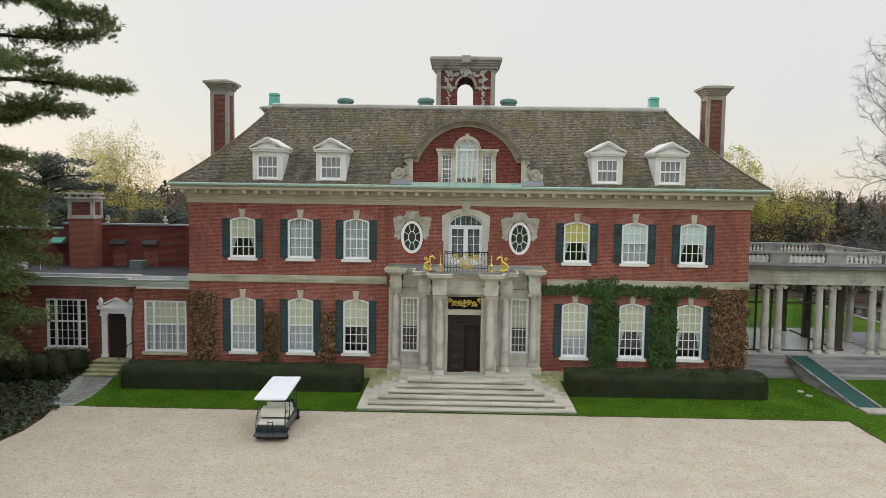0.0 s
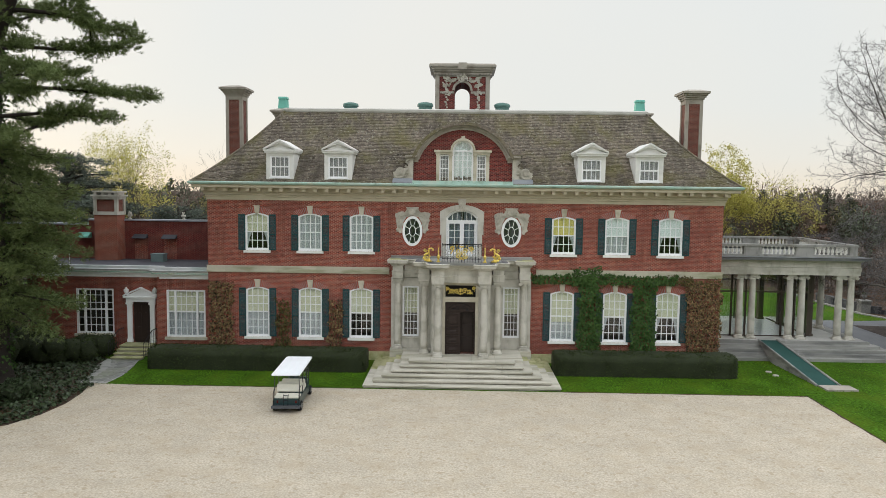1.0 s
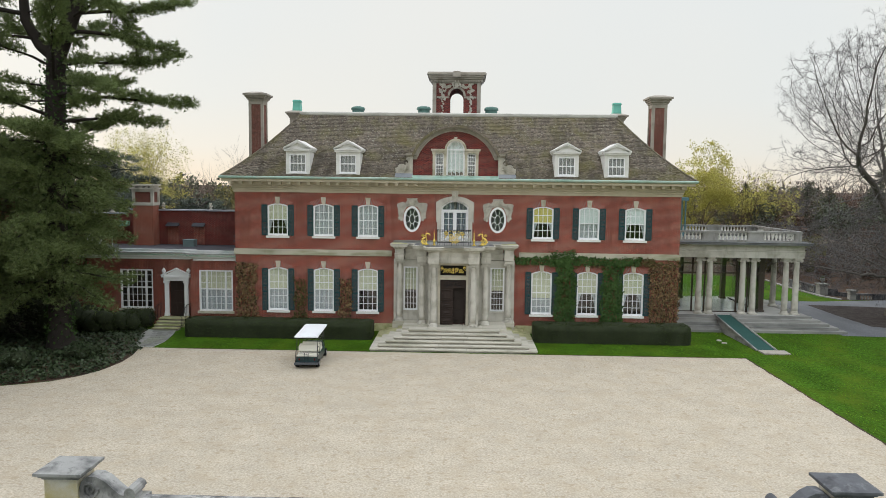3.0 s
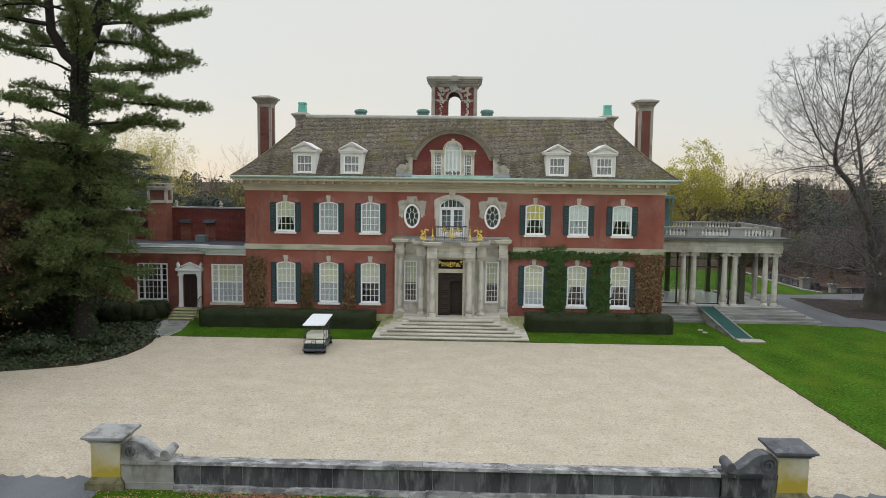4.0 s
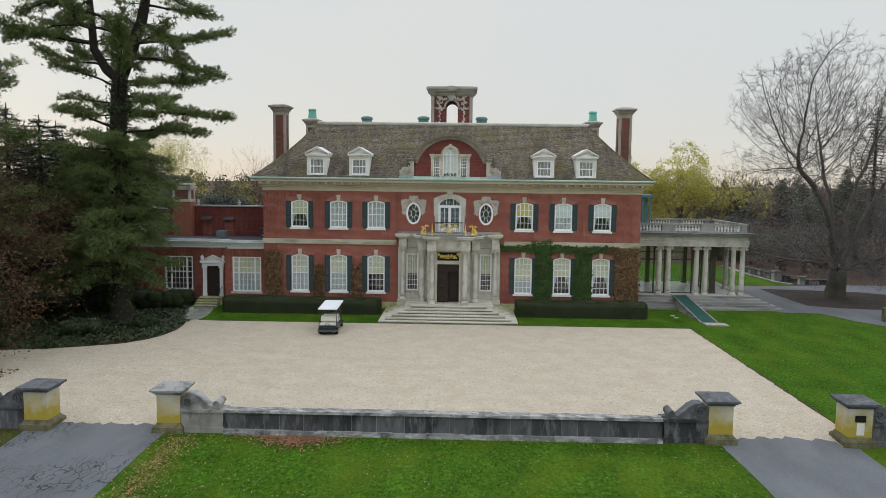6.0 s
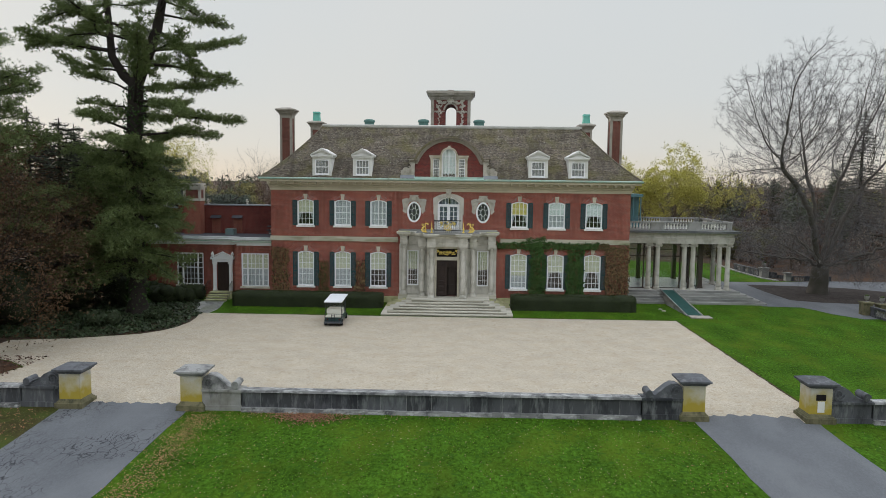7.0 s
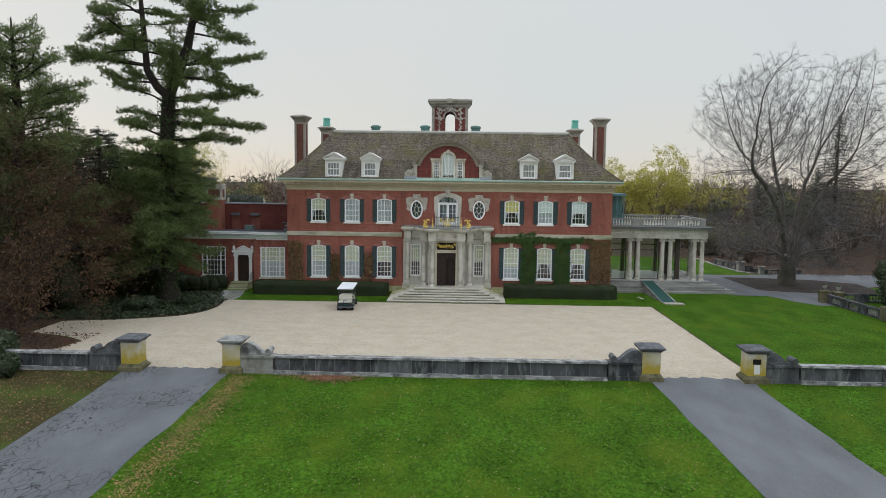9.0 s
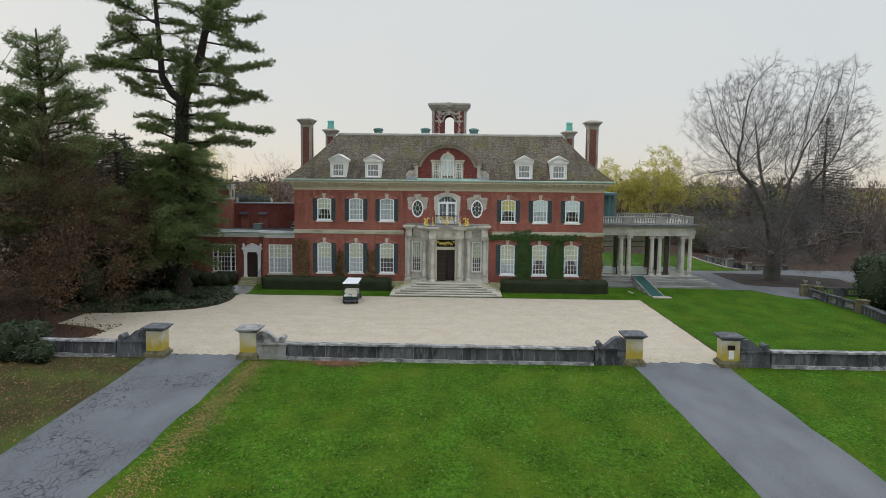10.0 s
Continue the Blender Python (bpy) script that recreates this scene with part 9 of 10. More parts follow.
for i, (x, y, h) in enumerate(((-40.4, 48, 19), (-47.0, 52, 18))):
    bare_tree((x, y, 0), h, 220 + i, "sparse yellow-green tree behind the wing", dict(SPREAD, fluff=0.36, clip=[(0, 0, 0.56 * h, 0.25 * h, 0.25 * h, 0.44 * h)]), 0.32, BARK_B, YELLOW, 7500, 0.14, "budding_tree")
for i, (x, y, h) in enumerate(((-27.5, 42, 17), (-20, 60, 15.5), (-14.0, 95, 17.5), (44, 66, 14.0), (51, 66, 12), (56, 30, 15), (60, 6, 15), (52, -4, 13))):
    bare_tree((x, y, 0), h, 230 + i, "bare grey-brown tree in the wood behind the house", SPREAD, 0.3, BARK_B)


def conifer(at, h, rad, seed, mat, label, n=14000, size=0.42, taper=1.2):
    """A cone of drooping layered boughs, for trees further off."""
    t = thing("conifer", label, "tree", at)
    rs, rng = np.random.RandomState(seed), random.Random(seed)
    lines = [([(0, 0, -0.1), (0, 0, h * 0.5), (0, 0, h)], [0.4, 0.25, 0.03], 6)]
    pts = []
    z = h * 0.1
    while z < h * 0.98:
        for _ in range(6):
            a = rng.uniform(0, 6.283)
            L = rad * (1 - (z / h) ** taper) * rng.uniform(0.65, 1.1) + 0.3
            e = (math.cos(a) * L, math.sin(a) * L, z - 0.12 * L)
            lines.append(([(0, 0, z), e], [0.06, 0.02], 3))
            m = int(n / 420 * (0.3 + L / rad))
            f = rs.uniform(0.15, 1, m)
            q = np.array([0, 0, z]) + np.outer(f, np.array(e) - np.array([0, 0, z])) + rs.normal(size=(m, 3)) * np.array([0.35, 0.35, 0.22]) * (0.12 + L / rad)
            pts.append(q)
        z += h * 0.014 + 0.12
    place("trunk", tubes_mesh("trunk", lines, BARK_D), t)
    place("crown", quick_mesh("crown", leaf_tris(np.concatenate(pts), size * 0.7, rs, 0.22, (0, 0, 0.7), 0.8), 3, mat), t)["kind"] = "stuff"


conifer((55.5, 41, 0), 20.5, 7.6, 301, NEEDLE_D, "dark spruce behind the bare beech", 9500)
for i, (x, y, h, rr) in enumerate(((-28.4, -3.0, 12.0, 3.4), (-29.8, -4.8, 14.6, 4.4), (-33.2, -3.2, 15.6, 5.0), (-31.0, -0.5, 14.5, 4.6), (-34.5, -6.5, 14.0, 4.6), (-33.5, 5.0, 13.5, 4.2), (-39.0, -2.0, 14.5, 5.0))):
    conifer((x, y, 0), h, rr, 320 + i, NEEDLE_D, "dense dark evergreen in the shade behind the pine", 13000, 0.36, 2.6)
for i, (x, y, h) in enumerate(((52, 74, 10.6), (57, 72, 11.2), (62, 75, 10.4), (67, 71, 10.8))):
    conifer((x, y, 0), h, 5.4, 340 + i, NEEDLE_D, "dark green pine in the wood beyond the terrace", 6000, 0.5)
conifer((47, 72, 0), 10.8, 5.0, 302, FAR_G, "dark conifer in the wood")
conifer((63, 62, 0), 13.0, 5.5, 303, FAR_G, "dark broad conifer in the wood")


def cedar(at, h, rad, seed, label):
    t = thing("cedar_tree", label, "tree", at)
    rs, rng = np.random.RandomState(seed), random.Random(seed)
    lines = [([(0, 0, -0.1), (0.1, 0, h * 0.6), (0, 0, h)], [0.6, 0.4, 0.05], 8)]
    pts = []
    for k in range(70):
        z = h * rng.uniform(0.25, 0.98)
        a = rng.uniform(0, 6.283)
        L = rad * (1.05 - 0.55 * (z / h)) * rng.uniform(0.6, 1.0)
        e = Vector((math.cos(a) * L, math.sin(a) * L, z + rng.uniform(-0.4, 0.6)))
        lines.append(([(0, 0, z - 0.5), tuple(e * 0.5 + Vector((0, 0, 0.5 * z))), tuple(e)], [0.12, 0.08, 0.02], 4))
        pts.append(plate((e.x * 0.35, e.y * 0.35, z), (math.cos(a), math.sin(a), 0.0), L * 0.72, 0.9, 350, rs, 0.2))
    place("trunk", tubes_mesh("trunk", lines, BARK_D), t)
    place("crown", needles(np.concatenate(pts), rs, 0.20, NEEDLE_B, facing=(0, 0, 1.0)), t)["kind"] = "stuff"


cedar((-33.0, 18.0, 0), 12.5, 8.0, 311, "spreading blue-green cedar behind the wing")
cedar((-26.0, 24.0, 0), 8.2, 5.0, 312, "low spreading blue-green cedar behind the wing")
cedar((-28.5, 14.5, 0), 9.5, 6.5, 314, "low dense blue-green cedar close behind the wing")
cedar((-43.0, 16.0, 0), 13.5, 8.0, 313, "large blue-green cedar behind the wing")

# ---- far woods: a belt of mixed trees round the grounds ----


def woods(name, label, seed, ring, mats_n, mat, hh, leafy, size=0.55):
    rs, rng = np.random.RandomState(seed), random.Random(seed)
    pts, lines = [], []
    for k in range(mats_n):
        x, y = ring(rng)
        while (x - 36) ** 2 + (y - 9) ** 2 < 200:
            x, y = ring(rng)
        h = rng.uniform(*hh)
        w = h * rng.uniform(0.26, 0.38)
        lines.append(([(x, y, -0.4), (x + rng.uniform(-0.4, 0.4), y, h * 0.9)], [0.25, 0.03], 4))
        for j in range(9):
            a, z = rng.uniform(0, 6.283), h * rng.uniform(0.15, 0.5)
            L = w * rng.uniform(0.7, 1.2)
            lines.append(([(x, y, z), (x + L * 0.5 * math.cos(a), y + L * 0.5 * math.sin(a), z + L * 0.7), (x + L * math.cos(a), y + L * math.sin(a), z + L * 1.5)], [0.10, 0.06, 0.015], 3))
        m = leafy
        d = unit(rs.normal(size=(m, 3))) * (rs.uniform(0.15, 1, (m, 1)) ** 0.45)
        q = np.array([x, y, h * 0.5]) + d * np.array([w, w, h * 0.5])
        lump = np.array([noise.noise(Vector(v) * 0.55) for v in q])
        pts.append(q[lump > -0.12])
    q = leaf_quads(np.concatenate(pts), size * 1.15, rs, 0.22 if mat is TWIG else 0.5, (0, 0, 0.2), 1.0, np.tile(np.array([[0, 0, 1.0]]), (sum(len(p) for p in pts), 1)) if mat is TWIG else None)
    me = quick_mesh(name, np.stack([q[:, 0], q[:, 1] * 1.5 - q[:, 3] * 0.5, q[:, 2]], axis=1), 3, mat)
    tagged(new(name, me), label, "woods", kind="stuff")
    tagged(new("far_trunk", tubes_mesh("far_trunk", lines, BARK_B)), "bare trunks in the far wood", "woods", kind="stuff")


def back_ring(r):
    return r.uniform(-150, 170), r.uniform(85, 150)


def right_ring(r):
    return r.uniform(52, 120), r.uniform(-25, 85)


def dense_ring(r):
    return r.uniform(-130, 150), r.uniform(74, 118)


def distant_ring(r):
    return r.uniform(-260, 330), r.uniform(150, 230)


def thicket_ring(r):
    return r.uniform(44, 100), r.uniform(16, 92)


def under_ring(r):
    return r.uniform(36, 64), r.uniform(24, 58)


def glade_ring(r):
    return r.uniform(38, 62), r.uniform(48, 72)


# left wood, mostly out of view: crowded and tall to shade the forecourt
def left_ring(r):
    return r.uniform(-85, -41), r.uniform(-75, 8)


# never in view: trees added at the right to keep light off the lawn
def side_ring(r):
    return r.uniform(48, 90), r.uniform(-90, -22)


def behind_ring(r):
    return r.uniform(-120, 120), r.uniform(-190, -130)


woods("far_wood", "belt of bare brown trees behind the gardens", 401, back_ring, 54, TWIG, (8.5, 11), 700, 0.5)
woods("far_wood", "belt of olive trees behind the gardens", 402, dense_ring, 44, FAR_Y, (8, 10.5), 1400, 0.44)
woods("far_wood", "dark evergreens in the far wood", 403, dense_ring, 40, FAR_G, (8, 10.5), 1400, 0.44)
woods("far_wood", "russet and brown trees in the far wood", 409, dense_ring, 36, FAR_R, (7.5, 10), 1200, 0.44)
woods("far_wood", "russet and bare trees beyond the lawn", 404, right_ring, 46, TWIG, (7.0, 10.0), 900, 0.5)
woods("far_wood", "russet beech trees beyond the lawn", 405, right_ring, 34, FAR_R, (3.5, 6.5), 1000)
woods("far_wood", "distant tree line on the horizon", 410, distant_ring, 150, TWIG, (11, 14), 260, 1.4)
woods("far_wood", "distant evergreens on the horizon", 415, distant_ring, 60, FAR_G, (10, 13.5), 260, 1.4)
woods("far_wood", "low brown thicket beyond the beech", 408, thicket_ring, 46, FAR_R, (4.0, 7.5), 600, 0.6)
woods("undergrowth", "tangled brown undergrowth below the terrace", 411, under_ring, 40, TWIG, (3.0, 5.5), 650, 0.45)
woods("undergrowth", "dull russet bushes below the terrace", 412, under_ring, 22, FAR_R, (2.0, 4.0), 700, 0.35)
woods("far_wood", "dark green shrubs in the wood beyond the terrace", 413, glade_ring, 9, FAR_G, (6.0, 9.0), 1300, 0.45)
woods("far_wood", "dark trees beyond the drive, massed to shade the forecourt", 406, left_ring, 64, NEEDLE_D, (16, 23), 900, 0.8)
woods("far_wood", "tall unseen trees added to shade the front lawn", 414, side_ring, 44, OLIVE, (13, 19), 800, 0.7)
woods("far_wood", "trees behind the front lawn", 407, behind_ring, 40, OLIVE, (11, 16), 500)

# woodland floor beyond the gardens
bm = bmesh.new()
flat(bm, [(43, -28), (1500, -28), (1500, 1800), (-1500, 1800), (-1500, -20), (-62, -20), (-62, 14), (-45, 34), (20, 36), (33.1, 33), (33.2, 25.2), (33.7, 18.9), (34.6, 17.0), (43, 17.2)], 0.006)
structure("ground", bm, SOIL, "brown leaf litter under the woods", "woodland floor")

# ---- golf cart ----
PAINT = material("cart_green", (0.014, 0.040, 0.042), rough=0.3, spec=0.5, var=0.08, bump=0)
VINYL = material("cream_vinyl", (0.72, 0.71, 0.63), rough=0.5, var=0.06, bump=0.05)
ROOFW = material("white_plastic", (0.80, 0.82, 0.84), rough=0.4, var=0.05, bump=0.02)
RUBBER = material("black_rubber", (0.014, 0.014, 0.015), rough=0.8, bump=0.1)
STEEL = material("grey_steel", (0.45, 0.46, 0.46), rough=0.35, metal=0.8)
DARKSTEEL = material("dark_steel", (0.10, 0.11, 0.125), rough=0.45, metal=0.5)
POSTM = material("dark_post", (0.05, 0.052, 0.055), rough=0.4, bump=0)
RED = material("red_lens", (0.12, 0.012, 0.012), rough=0.2, spec=0.6, bump=0)
golf = thing("golf_cart", "white-roofed green golf cart with cream seats, parked on gravel", "golf cart", (-7.9, -8.66, 0.012), rz=radians(2.4))
golf.scale = (0.95, 1.0, 0.94)
# +y is the cart's front; the rear bench faces the camera
bm = bmesh.new()
prism(bm, [(-0.60, 0.22), (0.60, 0.22), (0.62, 0.34), (0.60, 0.62), (-0.60, 0.62), (-0.62, 0.34)], -1.46, 1.10)
box(bm, -0.55, 0.55, 1.10, 1.50, 0.25, 0.80, (0.06, 0.08))
box(bm, -0.50, 0.50, 1.30, 1.66, 0.28, 0.55, (0.05, 0.06))
box(bm, -0.46, 0.46, 1.05, 1.18, 0.60, 0.98, (0.02, 0.02))
part("body", bevelled(bm, 0.03), PAINT, golf, "dark green moulded body")
bm = bmesh.new()
box(bm, -0.66, 0.66, -1.74, -1.40, 0.26, 0.33)
box(bm, -0.67, 0.67, -1.78, -1.72, 0.24, 0.36)
box(bm, -0.62, 0.62, 0.55, 1.1, 0.24, 0.30)
part("footboard", bevelled(bm, 0.012), DARKSTEEL, golf, "dark grey rear footboard and bumper")


def cushion(name, x0, x1, y0, y1, z0, z1, tilt=0.0):
    b = bmesh.new()
    v = box(b, x0, x1, y0, y1, z0, z1)
    for q in v[4:]:
        q.co.y += tilt
    bmesh.ops.bevel(b, geom=b.edges[:], offset=0.035, segments=2, affect="EDGES")
    part(name, b, VINYL, golf, "cream vinyl cushion", smooth=False)


cushion("seat", -0.58, 0.58, -1.44, -0.94, 0.62, 0.76)
cushion("backrest", -0.58, 0.58, -0.94, -0.82, 0.80, 1.16, 0.06)
cushion("seat", -0.58, 0.58, -0.42, 0.06, 0.66, 0.80)
cushion("backrest", -0.58, 0.58, -0.52, -0.42, 0.82, 1.18, -0.05)
cushion("seat", -0.56, 0.56, 0.30, 0.72, 0.62, 0.76)
cushion("backrest", -0.56, 0.56, 0.22, 0.32, 0.80, 1.12, -0.04)
bm = bmesh.new()
o = [(-0.62, -1.72), (0.62, -1.72), (0.66, -1.66), (0.66, 1.72), (0.60, 1.80), (-0.60, 1.80), (-0.66, 1.72), (-0.66, -1.66)]
slab(bm, o, 1.80, 1.85)
slab(bm, [(x * 0.90, y * 0.95) for x, y in o], 1.85, 1.875)
for x in (-0.3, 0.0, 0.3):
    box(bm, x - 0.05, x + 0.05, -1.5, 1.5, 1.872, 1.889)
part("roof", bevelled(bm, 0.012), ROOFW, golf, "white plastic canopy roof")
for s in (-1, 1):
    for y0, y1 in ((-1.36, -1.40), (-0.50, -0.48), (0.50, 0.48), (1.12, 0.98)):
        bm = bmesh.new()
        tube(bm, [(s * 0.57, y0, 0.6), (s * 0.58, (y0 + y1) / 2, 1.2), (s * 0.56, y1, 1.81)], 0.022, 6)
        part("post", bm, POSTM, golf)
    bm = bmesh.new()
    tube(bm, [(s * 0.60, -1.64, 0.34), (s * 0.60, -1.58, 0.95), (s * 0.58, -1.42, 1.10), (s * 0.58, -0.88, 1.12)], 0.02, 6)
    part("hand_rail", bm, IRON, golf, "black side rail")
    for y in (-1.24, 1.30):
        b = bmesh.new()
        tube(b, [(-0.09, 0, 0), (0.09, 0, 0)], 0.225, 18)
        tube(b, [(-0.07, 0, 0), (0.07, 0, 0)], 0.232, 18)
        w = part("wheel", b, RUBBER, golf, at=(s * 0.58, y, 0.232))
        b = bmesh.new()
        tube(b, [(-0.095, 0, 0), (0.095, 0, 0)], 0.12, 12)
        tube(b, [(-0.105, 0, 0), (0.105, 0, 0)], 0.04, 8)
        part("rim", b, STEEL, w, "pale steel rim")
    bm = bmesh.new()
    box(bm, *sorted((s * 0.40, s * 0.47)), -1.482, -1.455, 0.42, 0.54)
    part("tail_light", bevelled(bm, 0.008), RED, golf, "red tail light")
bm = bmesh.new()
for x in (-0.11, 0.11):
    tube(bm, [(x, -1.74, 0.34), (x, -1.70, 0.80), (x, -1.60, 0.86)], 0.018, 6)
tube(bm, [(-0.11, -1.68, 0.84), (0.11, -1.68, 0.84)], 0.018, 6)
tube(bm, [(-0.11, -1.71, 0.62), (0.11, -1.71, 0.62)], 0.016, 6)
part("grab_bar", bm, IRON, golf, "black grab bar")
bm = bmesh.new()
tube(bm, [(-0.28, 0.98, 0.95), (-0.28, 0.80, 1.05)], 0.02, 6)
pts = [(-0.28 + 0.17 * math.cos(a), 0.78 + 0.07 * math.sin(a), 1.06 + 0.15 * math.sin(a)) for a in np.linspace(0, 2 * math.pi, 17)]
tube(bm, pts, 0.014, 5)
part("steering_wheel", bm, RUBBER, golf)
bm = bmesh.new()
box(bm, -0.55, 0.55, 1.03, 1.036, 0.95, 1.78)
part("windshield", bm, GLASS, golf, "clear windshield").visible_shadow = False
bm = bmesh.new()
box(bm, -0.60, 0.60, -0.50, -0.44, 0.30, 0.66)
part("battery_cover", bm, PAINT, golf)

for x, y in ((17.25, -1.35), (17.30, -2.15)):
    dc = thing("drain_cover", "small pale concrete drain cover set in the lawn", "drain cover", (x, y, 0.0), "drain covers")
    bm = bmesh.new()
    lathe(bm, [(0.17, 0.0), (0.17, 0.05), (0.15, 0.06)], 12)
    part("lid", bm, STONE_T, dc)

# ---- lawn balustrade at the right, with urns ----
lb = thing("lawn_balustrade", "low weathered stone balustrade edging the lawn", "balustrade")
balustrade(lb, (33.35, -2.8), (33.75, -10.3), 0.0, 3, WALLSTONE)
balustrade(lb, (34.0, -2.3), (44.0, -1.6), 0.0, 4, WALLSTONE)
for x, y, h in ((33.2, -2.2, 0.95), (34.3, -2.4, 0.85), (33.8, -10.7, 0.98)):
    bm = bmesh.new()
    box(bm, x - 0.36, x + 0.36, y - 0.36, y + 0.36, 0, h)
    box(bm, x - 0.44, x + 0.44, y - 0.44, y + 0.44, h, h + 0.10)
    part("pier", bevelled(bm, 0.015), PLINTH, lb, "mossy stone pier")
bm = bmesh.new()
d = Vector((-0.6, -5.0)).normalized()
nn = Vector((-d.y, d.x)) * 0.2
for a, b in ((0, 3), (3.03, 6), (6.03, 9), (9.03, 12)):
    p, q = Vector((33.8, -11.1)) + d * a, Vector((33.8, -11.1)) + d * b
    slab(bm, [tuple(p - nn), tuple(q - nn), tuple(q + nn), tuple(p + nn)], 0, 0.62)
    slab(bm, [tuple(p - nn * 1.5), tuple(q - nn * 1.5), tuple(q + nn * 1.5), tuple(p + nn * 1.5)], 0.62, 0.72)
part("solid_wall", bm, WALLSTONE, lb, "dark low parapet")


def urn(at, s=1.0, label="pale carved stone urn on a pier"):
    t = thing("stone_urn", label, "urn", at, "garden urns")
    bm = bmesh.new()
    lathe(bm, [(0.16 * s, 0), (0.16 * s, 0.05 * s), (0.06 * s, 0.10 * s), (0.07 * s, 0.16 * s), (0.20 * s, 0.28 * s), (0.24 * s, 0.44 * s), (0.20 * s, 0.50 * s), (0.28 * s, 0.58 * s), (0.22 * s, 0.57 * s)], 14)
    part("body", bm, RAIL, t, smooth=True)
    bm = bmesh.new()
    blob(bm, (0, 0, 0.62 * s), 0.2 * s, random.Random(3), (1, 1, 0.6), 0.5, 2)
    part("planting", bm, HEDGE_L, t, "sparse planting")


urn((33.2, -2.2, 1.05), 0.8)
urn((34.3, -2.4, 0.95), 0.8)
tb = thing("terrace_balustrade", "weathered stone balustrade of the far terrace", "balustrade")
balustrade(tb, (33.6, 26.6), (34.25, 20.6), 0.0, 3, WALLSTONE)
balustrade(tb, (36.0, 17.5), (40.4, 17.7), -0.25, 2, WALLSTONE)
bm = bmesh.new()
slab(bm, [(33.15, 33.0), (33.15, 25.2), (33.65, 19.0), (34.5, 17.1), (34.8, 17.3), (34.0, 19.2), (33.5, 25.2), (33.5, 33.0)], 0, 0.09)
part("footing", bm, RAIL, tb, "pale stone edging of the terrace")
bm = bmesh.new()
d0, d1 = Vector((34.6, 20.1, 0.75)), Vector((36.4, 18.9, 0.25))
tube_pts = [d0, d0.lerp(d1, 0.5), d1]
for p, q in zip(tube_pts, tube_pts[1:]):
    slab(bm, [(p.x, p.y - 0.12), (q.x, q.y - 0.12), (q.x, q.y + 0.12), (p.x, p.y + 0.12)], 0.0, (p.z + q.z) / 2)
part("stair_cheek", bm, WALLSTONE, tb, "sloping cheek of the terrace steps")
for x, y, h in ((34.4, 20.2, 0.95), (35.7, 17.4, 0.75)):
    bm = bmesh.new()
    w = 0.38 if h > 0.9 else 0.26
    box(bm, x - w, x + w, y - w, y + w, 0, h)
    box(bm, x - w - 0.1, x + w + 0.1, y - w - 0.1, y + w + 0.1, h, h + 0.13)
    part("pier", bevelled(bm, 0.02), STONE_D, tb)
    if h > 0.9:
        urn((x, y, h + 0.13), 0.9, "stone urn on a terrace pier")

# ---- loose stones of the forecourt, grass and fallen leaves ----
PEBBLE = material("pebble", (0.49, 0.43, 0.34), rough=0.9, var=0.1, grain=0.1, island=0.14, bump=0)
rs = np.random.RandomState(500)
n = 12000
P = np.stack([rs.uniform(-18.0, 17.1, n), -6.4 - 20.8 * rs.uniform(0, 1, n), np.full(n, 0.022)], 1)
P[:, 2] += fall(P[:, 1])
tagged(new("gravel_stones", quick_mesh("gravel_stones", leaf_quads(P, 0.04, rs, 1.2, (0, 0, 1), 0.05), 4, PEBBLE)), "loose pale stones on the forecourt", "gravel", kind="stuff")

BLADE = material("grass_blade", (0.072, 0.150, 0.011), rough=0.8, spec=0.05, var=0.8, scale=0.7, island=0.35, bump=0, transl=0.25)


def tufts(n, x0, x1, y0, y1, seed, size=0.11):
    r = np.random.RandomState(seed)
    p = np.stack([r.uniform(x0, x1, n), r.uniform(y0, y1, n), np.full(n, size * 0.30)], 1)
    p[:, 2] += fall(p[:, 1])
    along = np.tile(np.array([[0.0, 0.0, 1.0]]), (n, 1)) + r.normal(size=(n, 3)) * 0.35
    nr = r.normal(size=(n, 3)) * np.array([0.6, 0.6, 0.3]) + np.array([0, -0.5, 1.3])
    return leaf_quads(p, size, r, 0.4, nr, 0.2, along)


T = np.concatenate([tufts(26000, -10.4, 11.3, -48, -28.6, 601), tufts(12000, 17.3, 34, -28, -6.5, 602), tufts(7000, 17.0, 34, -44, -28.7, 603), 
                    tufts(9000, -17.0, -5.2, -6.05, -3.0, 605, 0.08), tufts(9000, 5.2, 17.2, -6.05, -3.0, 606, 0.08), tufts(4000, 15, 25.5, -6, 1.0, 607)])
tagged(new("grass", quick_mesh("grass", T[:, [1, 3, 2]], 3, BLADE)), "short green grass blades of the lawn", "grass", kind="stuff")

mown(BLADE, 2.8, 0.035)
def beside_drive(quads):
    c = quads.mean(axis=1)
    return quads[c[:, 0] < -16.92 + 0.068 * (-28.85 - c[:, 1])]


BLADE_O = material("dry_grass_blade", (0.088, 0.092, 0.022), rough=0.8, var=0.4, scale=0.6, island=0.4, bump=0)
tagged(new("grass", quick_mesh("grass", beside_drive(tufts(20000, -32, -14.8, -46, -28.7, 604, 0.07)), 4, BLADE_O)), "dull olive grass blades under the leaves", "grass", kind="stuff")
LEAF_T = material("fallen_leaf_tan", (0.27, 0.160, 0.072), rough=0.85, var=0.2, island=0.5, bump=0)
LEAF_R = material("fallen_leaf_red", (0.24, 0.120, 0.068), rough=0.85, var=0.2, island=0.45, bump=0)


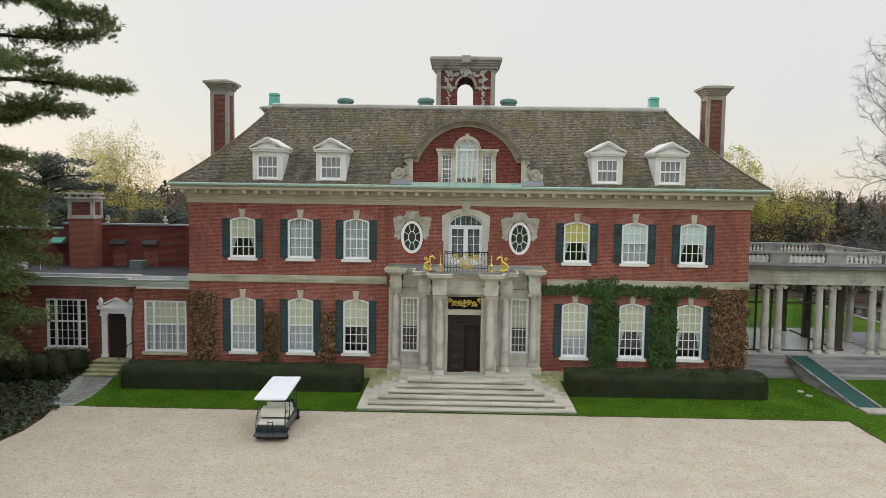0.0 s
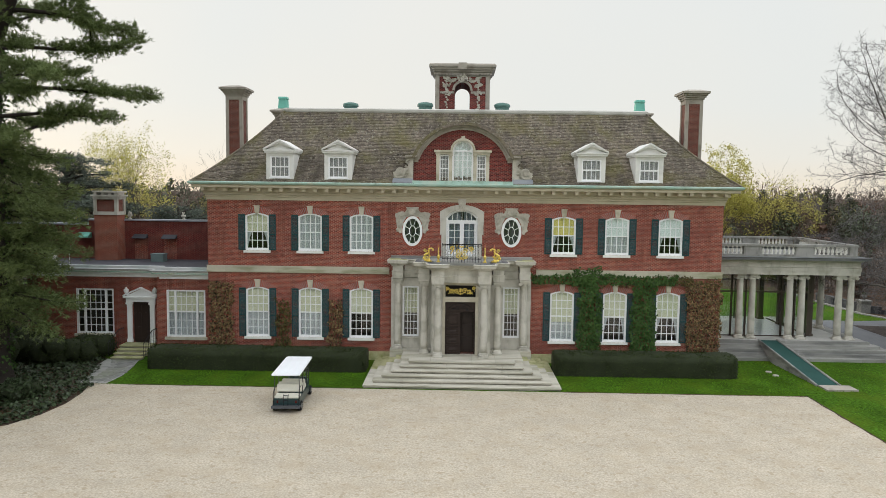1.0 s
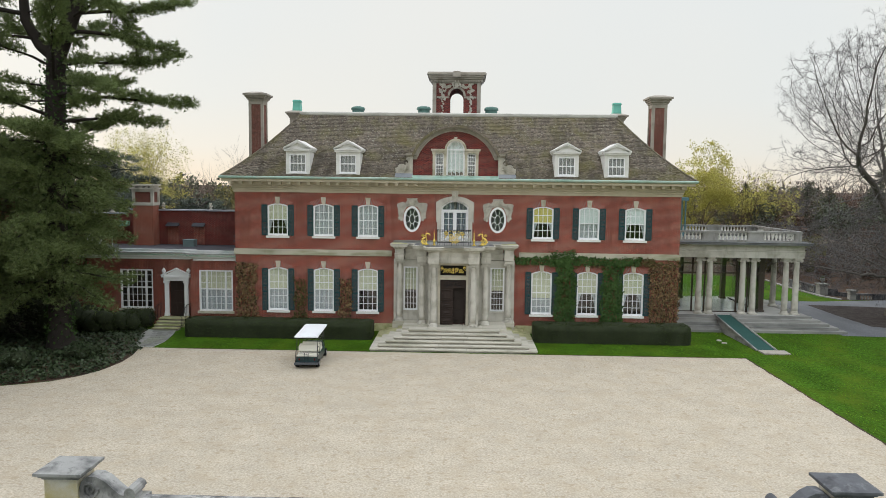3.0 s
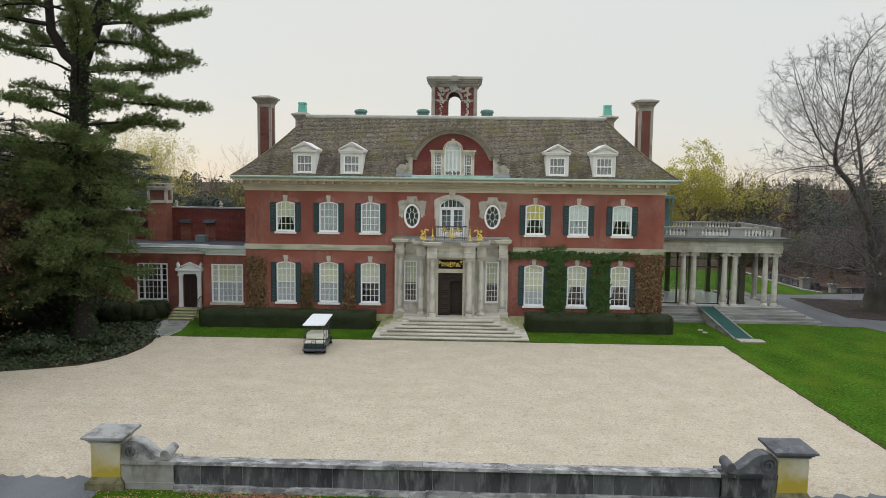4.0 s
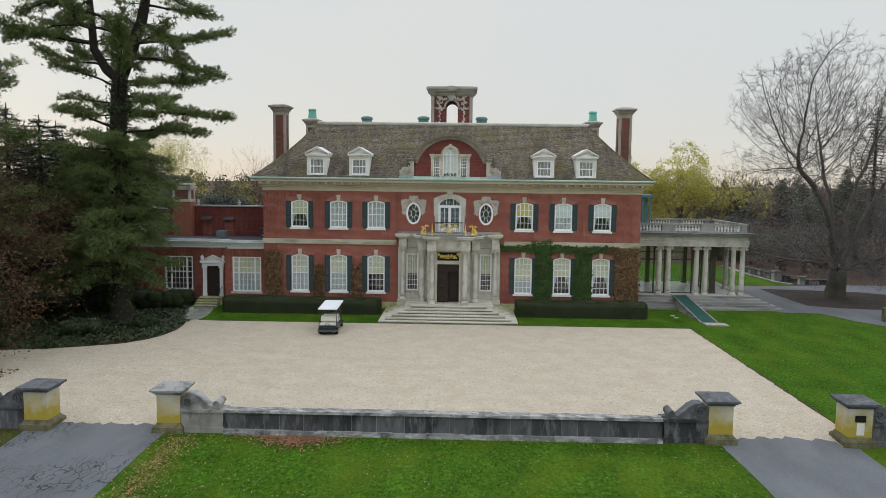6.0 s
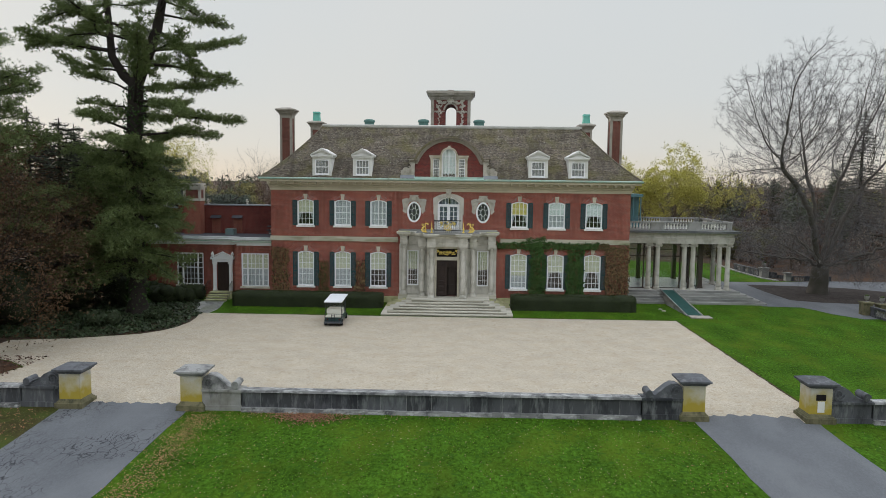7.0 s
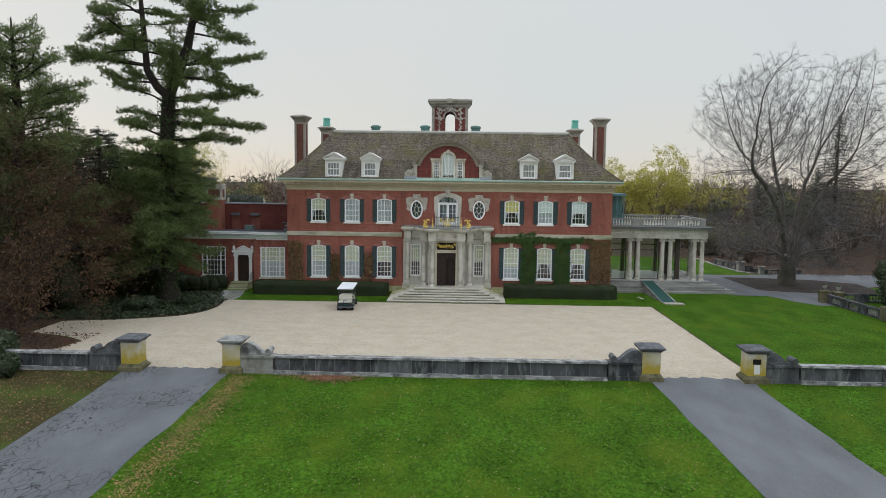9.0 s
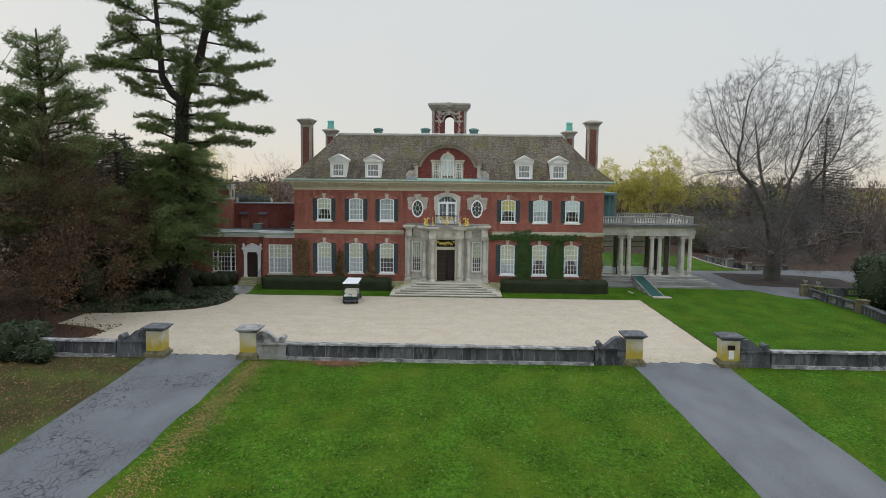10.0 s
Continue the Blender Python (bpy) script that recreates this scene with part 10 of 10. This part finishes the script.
def litter(name, P, mat, size, seed, label):
    r = np.random.RandomState(seed)
    P = P + np.outer(fall(P[:, 1]), (0, 0, 1.0))
    tagged(new(name, quick_mesh(name, leaf_quads(P, size, r, 0.75, (0, 0, 1), 0.4), 4, mat)), label, "fallen leaves", kind="stuff")


r = np.random.RandomState(701)
a = np.stack([r.normal(-10.5, 0.35, 5200), r.uniform(-47, -29.0, 5200), np.full(5200, 0.07)], 1)
a[:, 0] += np.abs(r.normal(size=5200)) * 0.45 + (-29 - a[:, 1]) * 0.035
b = np.stack([-10.3 + r.exponential(2.0, 330), r.uniform(-47, -29.0, 330), np.full(330, 0.08)], 1)
c = np.stack([r.uniform(-10, 11.2, 260), r.uniform(-47, -28.8, 260), np.full(260, 0.08)], 1)
d = np.stack([r.normal(-6.0, 3.0, 500), -28.6 - np.abs(r.normal(0, 0.35, 500)), np.full(500, 0.07)], 1)
e = np.stack([r.uniform(-30, -15.2, 2900), r.uniform(-46, -28.8, 2900), np.full(2900, 0.07)], 1)
e = e[e[:, 0] < -16.95 + 0.068 * (-28.85 - e[:, 1])]
f = np.stack([r.uniform(9.0, 11.2, 260), r.uniform(-46, -29, 260), np.full(260, 0.07)], 1)
A = np.concatenate([a, b, c, d, e, f])
A = A[~((A[:, 0] < -10.4) & (A[:, 0] > -15.0) & (A[:, 0] < -11.15 + (-28.9 - A[:, 1]) * 0.035))]
LEAF_P = material("fallen_leaf_pale", (0.31, 0.25, 0.135), rough=0.85, var=0.2, island=0.35, bump=0)
q = np.concatenate([np.stack([r.uniform(-10, 11.2, 2600), r.uniform(-52, -28.8, 2600), np.full(2600, 0.10)], 1), np.stack([r.uniform(17.4, 30, 260), r.uniform(-46, -29, 260), np.full(260, 0.10)], 1)])
litter("fallen_leaves", q, LEAF_P, 0.055, 705, "pale dry leaves scattered over the lawn")
litter("fallen_leaves", A, LEAF_T, 0.060, 702, "tan fallen leaves scattered over the grass")
g = np.stack([r.normal(-5.6, 0.75, 1300), -28.75 - np.abs(r.normal(0, 0.50, 1300)), r.uniform(0.06, 0.12, 1300)], 1)
litter("fallen_leaves", g, LEAF_R, 0.085, 703, "drift of reddish leaves against the low wall")
e2 = np.stack([r.uniform(-30, -15.2, 4200), r.uniform(-46, -28.8, 4200), np.full(4200, 0.075)], 1)
e2 = e2[e2[:, 0] < -17.05 + 0.068 * (-28.85 - e2[:, 1])]
litter("fallen_leaves", e2, LEAF_R, 0.08, 706, "russet fallen leaves on the shaded grass")
h = np.stack([r.uniform(-32, -22.3, 3000), r.uniform(-28, -20, 3000), np.full(3000, 0.03)], 1)
LEAF_D = material("rotting_leaf", (0.085, 0.042, 0.026), rough=0.9, var=0.2, island=0.4, bump=0)
litter("fallen_leaves", h, LEAF_D, 0.13, 704, "russet leaf litter in the mulch bed")
